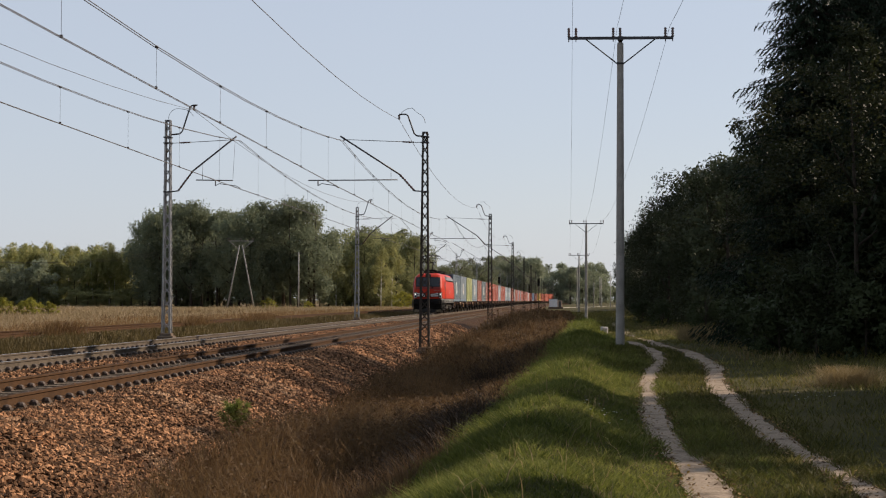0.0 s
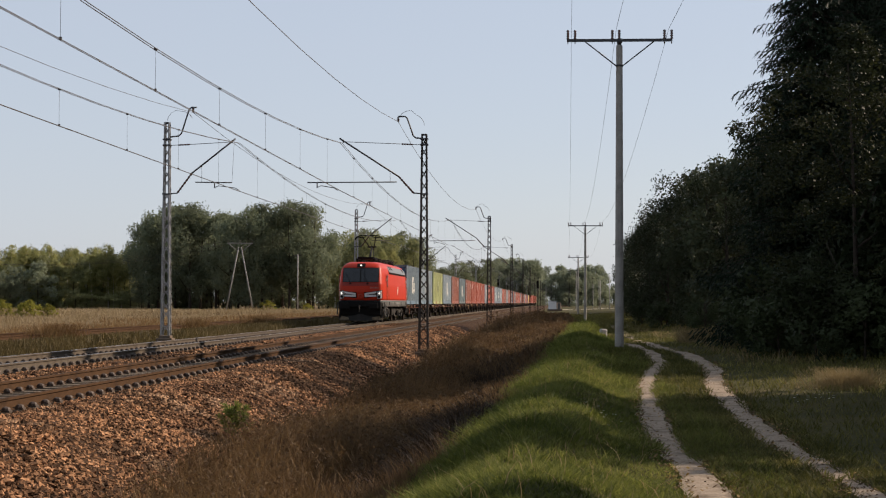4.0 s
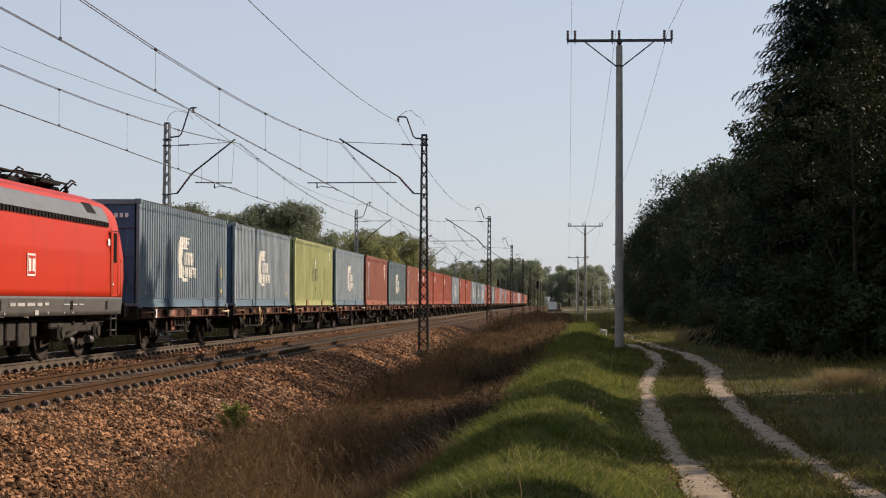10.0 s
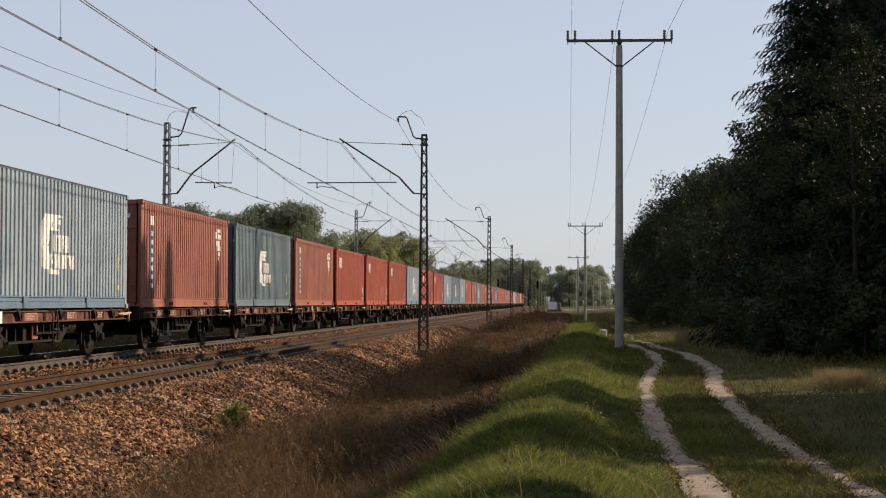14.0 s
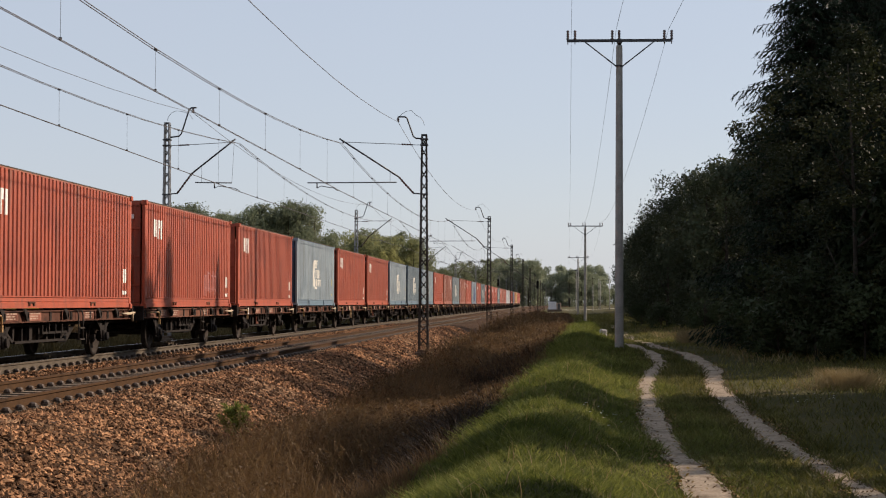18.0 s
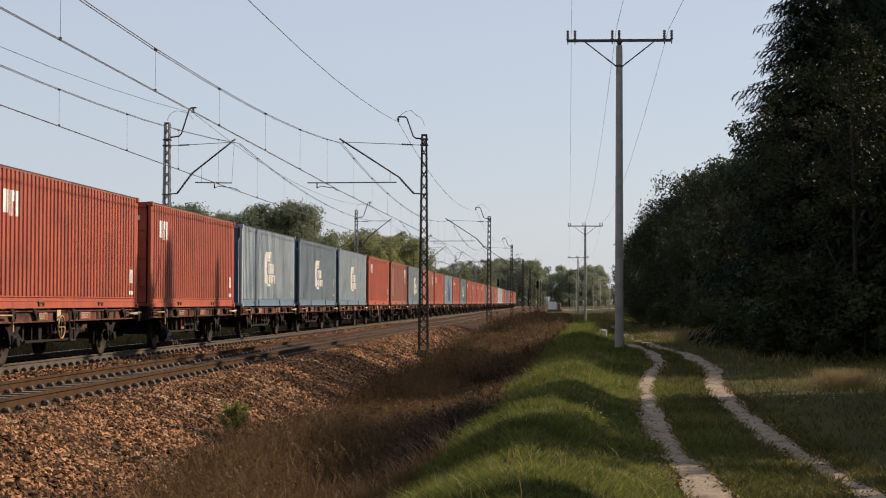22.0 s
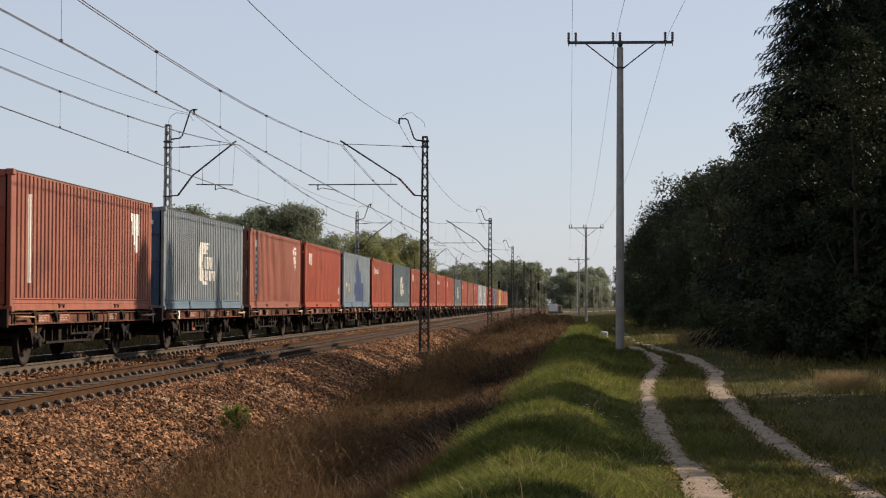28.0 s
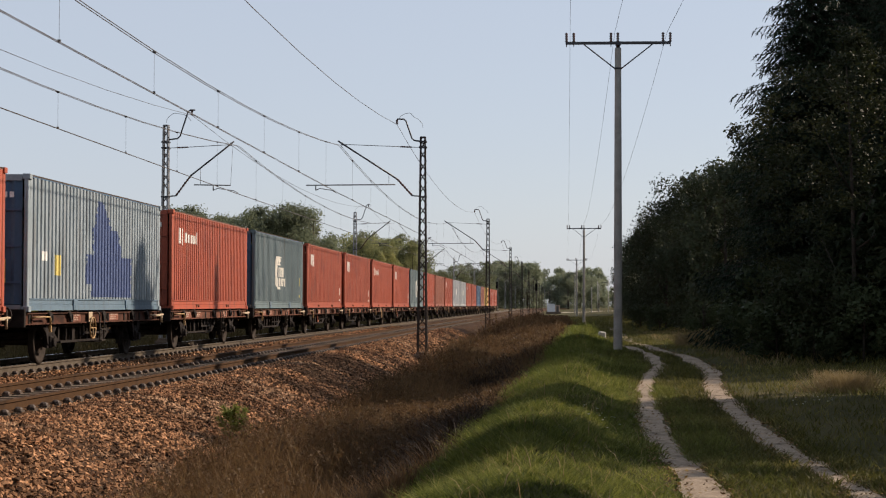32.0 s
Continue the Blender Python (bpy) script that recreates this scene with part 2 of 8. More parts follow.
# ---- building helpers ----
class Shape:
    """Gathers vertices and faces of one mesh."""

    def __init__(self):
        self.v, self.f, self.s = [], [], []

    def add(self, verts, faces, smooth=False):
        k = len(self.v)
        self.v += [tuple(p) for p in verts]
        self.f += [tuple(i + k for i in f) for f in faces]
        self.s += [smooth] * len(faces)
        return self

    def box(self, c, size, rot=None, bevel=0.0):
        x, y, z = (s / 2 for s in size)
        if bevel:
            b = min(bevel, x * 0.9, y * 0.9, z * 0.9)
            ps, fs = [], []
            for sx in (-1, 1):
                for sy in (-1, 1):
                    for sz in (-1, 1):
                        ps += [(sx * x, sy * (y - b), sz * (z - b)), (sx * (x - b), sy * y, sz * (z - b)), (sx * (x - b), sy * (y - b), sz * z)]
            at = lambda sx, sy, sz, k: ((sx > 0) * 4 + (sy > 0) * 2 + (sz > 0)) * 3 + k
            for s in (-1, 1):
                fs.append((at(s, -1, -1, 0), at(s, 1, -1, 0), at(s, 1, 1, 0), at(s, -1, 1, 0))[::s])
                fs.append((at(-1, s, -1, 1), at(1, s, -1, 1), at(1, s, 1, 1), at(-1, s, 1, 1))[::-s])
                fs.append((at(-1, -1, s, 2), at(1, -1, s, 2), at(1, 1, s, 2), at(-1, 1, s, 2))[::s])
                for q in (-1, 1):
                    fs.append((at(s, q, -1, 0), at(s, q, 1, 0), at(s, q, 1, 1), at(s, q, -1, 1))[::-s * q])
                    fs.append((at(s, -1, q, 0), at(s, 1, q, 0), at(s, 1, q, 2), at(s, -1, q, 2))[::s * q])
                    fs.append((at(-1, s, q, 1), at(1, s, q, 1), at(1, s, q, 2), at(-1, s, q, 2))[::-s * q])
                    for r in (-1, 1):
                        fs.append((at(s, q, r, 0), at(s, q, r, 1), at(s, q, r, 2))[::s * q * r])
        else:
            ps = [(sx * x, sy * y, sz * z) for sx in (-1, 1) for sy in (-1, 1) for sz in (-1, 1)]
            fs = [(0, 1, 3, 2), (4, 6, 7, 5), (0, 4, 5, 1), (2, 3, 7, 6), (0, 2, 6, 4), (1, 5, 7, 3)]
        m = Matrix.Translation(c) @ (rot.to_4x4() if rot else Matrix.Identity(4))
        return self.add([m @ Vector(p) for p in ps], fs)

    def tube(self, pts, r, n=6, closed=True, smooth=True):
        pts = [Vector(p) for p in pts]
        rad = r if isinstance(r, (list, tuple)) else [r] * len(pts)
        rings = []
        side = None
        for i, p in enumerate(pts):
            d = (pts[min(i + 1, len(pts) - 1)] - pts[max(i - 1, 0)]).normalized()
            if side is None:
                side = d.orthogonal().normalized()
            side = (side - d * side.dot(d)).normalized()
            up = d.cross(side)
            rings += [p + (side * math.cos(2 * math.pi * k / n) + up * math.sin(2 * math.pi * k / n)) * rad[i] for k in range(n)]
        fs = [(i * n + k, i * n + (k + 1) % n, (i + 1) * n + (k + 1) % n, (i + 1) * n + k) for i in range(len(pts) - 1) for k in range(n)]
        self.add(rings, fs, smooth)
        if closed:
            self.f += [tuple(len(self.v) - len(rings) + k for k in reversed(range(n))), tuple(len(self.v) - n + k for k in range(n))]
            self.s += [False, False]
        return self

    def rod(self, a, b, r, n=6):
        return self.tube([a, b], r, n)

    def extrude(self, profile, a, b, axis="y", closed=True):
        """A closed profile of (u, z), drawn from a to b along y (u is x) or x (u is y)."""
        n = len(profile)
        put = (lambda u, z, t: (u, t, z)) if axis == "y" else (lambda u, z, t: (t, u, z))
        vs = [put(u, z, t) for t in (a, b) for u, z in profile]
        fs = [(k, (k + 1) % n, n + (k + 1) % n, n + k) for k in range(n)]
        if closed:
            fs += [tuple(reversed(range(n))), tuple(range(n, 2 * n))]
        return self.add(vs, fs)

    def disc_wheel(self, c, r, w, n=24):
        """A railway wheel on the x axis, with flange and dished plate."""
        cx, cy, cz = c
        prof = [(-w / 2, 0.09), (-w / 2, 0.14), (-w * 0.1, 0.17), (-w * 0.1, r - 0.09), (-w / 2, r - 0.07), (-w / 2, r), (w * 0.28, r + 0.004), (w * 0.36, r + 0.028), (w / 2, r + 0.028), (w / 2, r - 0.07), (w * 0.15, r - 0.09), (w * 0.15, 0.17), (w / 2, 0.14), (w / 2, 0.09)]
        k = len(prof)
        vs = [(cx + a, cy + b * math.cos(2 * math.pi * i / n), cz + b * math.sin(2 * math.pi * i / n)) for i in range(n) for a, b in prof]
        fs = [(i * k + j, i * k + j + 1, ((i + 1) % n) * k + j + 1, ((i + 1) % n) * k + j) for i in range(n) for j in range(k - 1)]
        return self.add(vs, fs, True)

    def data(self, name, material):
        me = bpy.data.meshes.new(name)
        me.from_pydata(self.v, [], self.f)
        me.polygons.foreach_set("use_smooth", self.s)
        for m in material if isinstance(material, (list, tuple)) else [material]:
            me.materials.append(m)
        me.update()
        return me


def array_mesh(name, verts, quads, material, smooth=False):
    """A mesh from numpy arrays of vertices and faces."""
    me = bpy.data.meshes.new(name)
    k = quads.shape[1]
    me.vertices.add(len(verts))
    me.vertices.foreach_set("co", np.ascontiguousarray(verts, dtype=np.float32).ravel())
    me.loops.add(quads.size)
    me.loops.foreach_set("vertex_index", np.ascontiguousarray(quads, dtype=np.int32).ravel())
    me.polygons.add(len(quads))
    me.polygons.foreach_set("loop_start", np.arange(0, quads.size, k, dtype=np.int32))
    me.polygons.foreach_set("use_smooth", np.full(len(quads), smooth))
    me.update(calc_edges=True)
    me.materials.append(material)
    return me


def part(name, shape, material, parent, label="", at=None):
    """One mesh object under a thing or a part. shape: a Shape or mesh data."""
    ob = new(name, shape.data(name, material) if isinstance(shape, Shape) else shape)
    ob.parent = parent
    if at is not None:
        ob.matrix_basis = at
    return tagged(ob, label) if label else ob


def thing(name, m, label, category, group=""):
    ob = new(name)
    ob.empty_display_size = 0.2
    ob.matrix_basis = m
    return tagged(ob, label, category, group)


# ---- the plan ----
NEAR, FAR, SIDING = -8.20, -12.20, -20.3         # track axes (x); rail tops lie at z = 0
BEND, RADIUS = 640.0, 800.0                       # beyond BEND the line curves to the right


def bend(y):
    return 0.0 if y < BEND else (y - BEND) ** 2 / (2 * RADIUS)


def on_line(x, y, z=0.0, turn=0.0):
    """A pose at y along the line, x beside it."""
    yaw = 0.0 if y < BEND else -math.degrees(math.atan((y - BEND) / RADIUS))
    return pose(x + bend(y), y, z, 0, 0, yaw + turn)


PROFILE_X = np.array([-900, -300, -60, -27, -23, -21.5, -18.8, -17.2, -16, -15.2, -14, -7, -5.2, -4.3, -3.3])
PROFILE_Z = np.array([-0.5, -0.5, -0.45, -0.35, -0.2, -0.15, -0.15, -0.3, -0.5, -0.6, -0.75, -0.8, -0.85, -1.15, -1.3])


def bank_edge(y):
    """Where the ditch's slope meets the green bank: it draws to the right as it goes away."""
    return np.interp(y, (8, 16, 33, 54, 85, 120, 200, 700), (-1.62, -1.38, -1.0, -0.55, 0.25, 0.8, 1.0, 1.0))


def ground_z(x, y):
    """Height of the soil; works on arrays."""
    x, y = np.asarray(x, float), np.asarray(y, float)
    xs = x - np.where(y > BEND, (y - BEND) ** 2 / (2 * RADIUS), 0)
    left = np.interp(xs, PROFILE_X, PROFILE_Z)
    lane = -0.40 + 0.27 * np.exp(-((y - 58) / 16) ** 2) * np.clip((14 - x) / 6, 0, 1) - 0.08 * np.clip((y - 80) / 60, 0, 1)
    floor = np.interp(y, (14, 34, 42, 60, 95, 140), (-1.15, -1.15, -1.3, -1.0, -0.5, -0.45))
    crest = np.interp(y, (8, 16, 30, 45, 58, 74, 90, 104, 125), (-0.10, -0.06, -0.02, 0.02, 0.10, 0.06, 0.17, 0.0, -0.46))
    crest = np.maximum(crest + 0.05 * np.sin(y * 0.62 + 0.6) + 0.035 * np.sin(y * 1.35 + 2), lane)
    s = x - bank_edge(y) + 0.10 * np.sin(y * 0.8) * np.clip((60 - y) / 30, 0, 1)
    down = np.interp(s, (-1.6, -0.9, -0.4, 0.0, 0.45, 0.8, 1.1), (1, 0.88, 0.64, 0.42, 0.2, 0.07, 0))
    back = np.interp(s, (1.2, 1.45, 1.85, 2.25, 2.55), (0, 0.12, 0.6, 0.94, 1))
    bank = crest - down * (crest - floor) - back * (crest - lane)
    mix = np.clip((xs + 4.3) / 1.0, 0, 1)
    z = left + (bank - left) * mix + np.interp(x, (3.2, 6, 12, 40, 300, 900), (0, 0.1, 0.4, 0.7, 0.9, 0.9))
    bumps = 0.045 * np.sin(x * 0.9 + y * 0.42) * np.sin(y * 0.31 + 1.3) + 0.006 * np.sin(x * 3.1 - y * 1.3)
    return z + bumps * np.clip((x + 3) / 2, 0, 1) + 0.08 * np.sin(x * 0.11) * np.sin(y * 0.07) * np.clip((-24 - x) / 10, 0, 1)


RUTS = [((5, 10, 16, 20, 24, 29, 34.4, 40, 45, 50, 59, 75, 97, 140), (1.5, 1.43, 1.37, 1.31, 1.37, 1.51, 1.70, 2.08, 2.62, 2.72, 2.45, 2.1, 2.3, 2.9), 0.20),
        ((5, 10, 16, 20, 25.5, 29.5, 33.7, 40, 45.4, 50, 56, 75, 97, 140), (2.9, 2.8, 2.75, 2.73, 2.76, 2.88, 3.02, 3.48, 3.78, 3.65, 3.2, 3.3, 3.6, 4.3), 0.21)]


def rut_x(i, y):
    """Centre of a wheel track at y: the lane swings as it goes away."""
    ys, xs, _ = RUTS[i]
    y = np.asarray(y, float)
    return (np.interp(y - 1.2, ys, xs) + np.interp(y, ys, xs) + np.interp(y + 1.2, ys, xs)) / 3


def ground_material():
    """Turf beside the lane, olive weeds by the siding, bleached meadow beyond it."""
    m = surface("soil_and_turf", [(0.034, 0.034, 0.012), (0.056, 0.050, 0.018), (0.085, 0.068, 0.030)], 0.97, 0, 0.35, 14, 0.8, 0.05)
    n, l = m.node_tree.nodes, m.node_tree.links
    b, hs = n["Principled BSDF"], next(k for k in n if k.type == "HUE_SAT")
    tc, sep, wave = n.new("ShaderNodeTexCoord"), n.new("ShaderNodeSeparateXYZ"), n.new("ShaderNodeTexNoise")
    wave.inputs["Scale"].default_value, wave.inputs["Detail"].default_value = 0.12, 4
    l.new(tc.outputs["Object"], sep.inputs[0])
    l.new(tc.outputs["Object"], wave.inputs["Vector"])
    x = n.new("ShaderNodeMath")
    x.operation = "MULTIPLY_ADD"
    x.inputs[1].default_value = 9.0
    l.new(wave.outputs["Fac"], x.inputs[0])
    l.new(sep.outputs["X"], x.inputs[2])
    r = ramp(n, [(0.0, (0.165, 0.118, 0.062)), (0.45, (0.12, 0.08, 0.040)), (0.60, (0.075, 0.055, 0.024)), (0.92, (0.07, 0.052, 0.022))])
    mr = n.new("ShaderNodeMapRange")
    mr.inputs["From Min"].default_value, mr.inputs["From Max"].default_value = -38.0, -8.0
    l.new(x.outputs[0], mr.inputs["Value"])
    l.new(mr.outputs["Result"], r.inputs["Fac"])
    side = n.new("ShaderNodeMapRange")
    side.inputs["From Min"].default_value, side.inputs["From Max"].default_value = -14.0, -12.0
    l.new(sep.outputs["X"], side.inputs["Value"])
    mix = n.new("ShaderNodeMixRGB")
    l.new(side.outputs["Result"], mix.inputs[0])
    l.new(r.outputs["Color"], mix.inputs[1])
    old = hs.inputs["Color"].links[0].from_socket
    l.new(old, mix.inputs[2])
    l.new(mix.outputs[0], hs.inputs["Color"])
    return m


GROUND = ground_material()


def build_ground():
    xs = np.unique(np.concatenate([np.array([-1500, -900, -600, -400, -250, -160, -110, -80, -60, -45, -36, 900, 500, 260, 140, 80, 50]), np.arange(-30, -15, 0.6), np.arange(-15, -5.5, 1.2), np.arange(-5.5, 10, 0.17), np.arange(10, 40, 1.5)]))
    ys = np.unique(np.concatenate([np.array([-600, -200, -80, -40, -20, -10, -4]), np.arange(0, 8, 1.0), np.arange(8, 70, 0.35), np.arange(70, 140, 0.9), np.arange(140, 320, 6), np.arange(320, 900, 25), np.array([900, 1100, 1500, 2200, 3500])]))
    X, Y = np.meshgrid(xs, ys)
    Z = ground_z(X, Y)
    verts = np.stack([X, Y, Z], -1).reshape(-1, 3)
    a = np.arange(len(ys) - 1)[:, None] * len(xs) + np.arange(len(xs) - 1)[None]
    a = a.ravel()
    ob = new("ground", array_mesh("ground", verts, np.stack([a, a + 1, a + 1 + len(xs), a + len(xs)], 1), GROUND, True))
    tagged(ob, "grassy soil with a ditch beside the railway bank", "ground", kind="structure")
    # two sandy wheel tracks of the lane, a hair above the turf
    for i, (_, _, half) in enumerate(RUTS):
        yy = np.concatenate([np.arange(6, 60, 0.09), np.arange(60, 140, 0.8)])
        cols = np.linspace(-1, 1, 9)
        rag = lambda q: 0.05 * np.sin(yy * 0.55 + q) + 0.03 * np.sin(yy * 1.7 + 2 * q) + 0.018 * np.sin(yy * 4.3 + 3 * q) + 0.01 * np.sin(yy * 11.7 + q)
        reach = half * (0.72 + 0.28 * np.clip((yy - 17) / 12, 0, 1))[:, None] ** i + np.where(cols[None] < 0, rag(i)[:, None], rag(i + 2.6)[:, None])
        XX = rut_x(i, yy)[:, None] + cols[None] * reach
        YY = np.repeat(yy[:, None], 9, 1)
        ZZ = ground_z(XX, YY) + 0.028 - 0.006 * np.abs(cols)[None] ** 3
        v = np.stack([XX, YY, ZZ], -1).reshape(-1, 3)
        a = (np.arange(len(yy) - 1)[:, None] * 9 + np.arange(8)[None]).ravel()
        ob = new("wheel_track", array_mesh("wheel_track", v, np.stack([a, a + 1, a + 10, a + 9], 1), SAND, True))
        tagged(ob, "pale dry sandy wheel track of a dirt lane", "dirt lane", "wheel tracks of the lane", kind="structure")


build_ground()

# ---- railway ----
LINE_YS = [-60, 0, 60, 120, 200, 300, 420, 540, 640, 700, 760, 820, 880, 950]
BALLAST_PROFILE = [(-14.9, -0.85), (-13.85, -0.23), (-13.5, -0.20), (-10.9, -0.20), (-10.2, -0.26), (-9.5, -0.20), (-6.85, -0.20), (-6.45, -0.24), (-5.2, -0.74), (-4.1, -1.3)]


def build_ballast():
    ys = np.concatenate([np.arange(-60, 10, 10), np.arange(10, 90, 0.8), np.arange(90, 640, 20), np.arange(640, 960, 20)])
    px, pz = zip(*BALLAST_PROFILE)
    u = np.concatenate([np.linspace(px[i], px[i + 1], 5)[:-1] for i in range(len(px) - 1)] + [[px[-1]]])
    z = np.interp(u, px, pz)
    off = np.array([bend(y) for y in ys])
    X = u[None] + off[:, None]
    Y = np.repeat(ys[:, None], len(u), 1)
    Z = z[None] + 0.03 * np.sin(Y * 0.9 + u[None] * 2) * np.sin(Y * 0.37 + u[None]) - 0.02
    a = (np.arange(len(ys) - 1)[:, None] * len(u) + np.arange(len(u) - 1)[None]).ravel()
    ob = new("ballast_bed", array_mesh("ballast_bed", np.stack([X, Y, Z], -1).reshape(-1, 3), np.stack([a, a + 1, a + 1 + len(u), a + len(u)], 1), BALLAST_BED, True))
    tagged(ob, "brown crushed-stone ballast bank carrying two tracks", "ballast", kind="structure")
    return ob


BALLAST = build_ballast()
RAIL_FOOT = [(-0.075, -0.172), (0.075, -0.172), (0.075, -0.158), (0.012, -0.135), (0.010, -0.048), (0.036, -0.036), (0.036, -0.004), (0.026, 0.0), (-0.026, 0.0), (-0.036, -0.004), (-0.036, -0.036), (-0.010, -0.048), (-0.012, -0.135), (-0.075, -0.158)]


def build_rail(x, label, group, z=0.0, ys=LINE_YS, steel=STEEL_RUST):
    """One rail: rusty web and foot, with a polished running strip."""
    n = len(RAIL_FOOT)
    s = Shape()
    s.add([(x + u + bend(y), y, z + h) for y in ys for u, h in RAIL_FOOT],
          [(i * n + k, i * n + (k + 1) % n, (i + 1) * n + (k + 1) % n, (i + 1) * n + k) for i in range(len(ys) - 1) for k in range(n)])
    rail = tagged(new("rail", s.data("rail", steel)), label, "rail", group)
    h = Shape()
    h.add([(x + u + bend(y), y, z + 0.002) for y in ys for u in (-0.024, 0.024)], [(2 * i, 2 * i + 1, 2 * i + 3, 2 * i + 2) for i in range(len(ys) - 1)])
    part("running_surface", h, STEEL_BRIGHT if steel is STEEL_GREY else steel, rail, "worn steel running surface")
    return rail


for axis, what in ((NEAR, "rusty steel rail of the empty track on ballast"), (FAR, "rusty steel rail under the freight train")):
    for side in (-1, 1):
        build_rail(axis + side * 0.753, what, "rails", steel=STEEL_RUST if axis == NEAR else STEEL_GREY)
for side in (-1, 1):
    build_rail(SIDING + side * 0.753, "rust-brown rail of a disused siding in grass", "rails", 0.06, [-20, 60, 140, 220, 300, 420])


def sleeper_shape():
    s = Shape()
    s.extrude([(-0.14, -0.20), (0.14, -0.20), (0.11, 0.0), (-0.11, 0.0)], -0.93, 0.93, "x")
    return s


def fastener_shape(s, x, y, z):
    """A rail clip with its bolt, on the outer or inner foot of a rail."""
    s.box((x, y, z + 0.012), (0.13, 0.15, 0.03))
    s.tube([(x, y, z + 0.015), (x, y, z + 0.045), (x, y, z + 0.066), (x, y, z + 0.074)], [0.068, 0.064, 0.046, 0.02], 8, True, False)


def build_sleepers():
    mesh = sleeper_shape().data("sleeper", CONCRETE_TIE)
    for k in range(290):
        y = 17 + k * 0.6
        part("sleeper", mesh, None, BALLAST, at=pose(NEAR, y, -0.174))
    rest = Shape()
    for axis, y0, y1 in ((NEAR, 191, 420), (FAR, 14, 420)):
        y = y0
        while y < y1:
            rest.extrude([(y - 0.14, -0.37), (y + 0.14, -0.37), (y + 0.11, -0.175), (y - 0.11, -0.175)], axis - 0.93, axis + 0.93, "x")
            y += 0.6
    tagged(part("sleepers", rest, CONCRETE_TIE, BALLAST, "concrete sleepers of the far track"), kind="stuff")
    old = Shape()
    y = 20
    while y < 160:
        old.extrude([(y - 0.12, -0.25), (y + 0.12, -0.25), (y + 0.12, -0.11), (y - 0.12, -0.11)], SIDING - 1.25, SIDING + 1.25, "x")
        y += 0.65
    tagged(new("siding_sleepers", old.data("siding_sleepers", BARK)), "old timber sleepers of the siding", "sleepers", kind="stuff")
    clips = Shape()
    for axis, y1 in ((NEAR, 170), (FAR, 120)):
        y = 17.0
        while y < y1:
            for side in (-0.753, 0.753):
                for foot in (-0.115, 0.115):
                    fastener_shape(clips, axis + side + foot, y, -0.175)
            y += 0.6
    tagged(part("rail_clips", clips, CLIP_STEEL, BALLAST, "rusty bolted rail clips"), kind="stuff")


build_sleepers()


def scatter_stones(name, x0, x1, y0, y1, count, size, seed, zf, parent, label):
    """Crushed stones: irregular six-cornered lumps lying on zf(x, y)."""
    rng = np.random.default_rng(seed)
    u = rng.random(count)
    y = y0 * (y1 / y0) ** u                       # denser near the camera
    x = x0 + (x1 - x0) * rng.random(count)
    r = size * (0.55 + 0.9 * rng.random(count)) * (1 + np.clip((y - 30) / 90, 0, 1))
    base = np.array([[1, 0, 0], [-1, 0, 0], [0, 1, 0], [0, -1, 0], [0, 0, 1], [0, 0, -1]], float)
    p = base[None] * (0.55 + 0.75 * rng.random((count, 6, 1))) + 0.35 * (rng.random((count, 6, 3)) - 0.5)
    a, b = rng.random(count) * 6.28, rng.random(count) * 6.28
    ca, sa, cb, sb = np.cos(a), np.sin(a), np.cos(b), np.sin(b)
    rot = np.stack([np.stack([ca, -sa * cb, sa * sb], -1), np.stack([sa, ca * cb, -ca * sb], -1), np.stack([0 * a, sb, cb], -1)], 1)
    p = np.einsum("nij,nkj->nki", rot, p) * r[:, None, None] * np.array([1, 1, 0.75])
    p += np.stack([x, y, zf(x, y) + r * 0.22], -1)[:, None]
    tri = np.array([[0, 2, 4], [2, 1, 4], [1, 3, 4], [3, 0, 4], [2, 0, 5], [1, 2, 5], [3, 1, 5], [0, 3, 5]])
    f = (tri[None] + 6 * np.arange(count)[:, None, None]).reshape(-1, 3)
    ob = new(name, array_mesh(name, p.reshape(-1, 3), f, STONE))
    ob.parent = parent
    return tagged(ob, label, kind="stuff")


def ballast_z(x, y):
    px, pz = zip(*BALLAST_PROFILE)
    return np.interp(x, px, pz) - 0.01


scatter_stones("stones", -7.35, -4.2, 15, 110, 50000, 0.0365, 1, ballast_z, BALLAST, "loose angular brown ballast stones")
scatter_stones("stones", -11.3, -9.5, 24, 120, 11000, 0.034, 2, ballast_z, BALLAST, "loose angular brown ballast stones")
scatter_stones("stones", -8.9, -7.5, 18, 70, 9000, 0.034, 3, lambda x, y: ballast_z(x, y) - 0.022, BALLAST, "loose angular brown ballast stones")

# ---- overhead line ----
MAST_Y0, SPAN = 66.5, 63.5


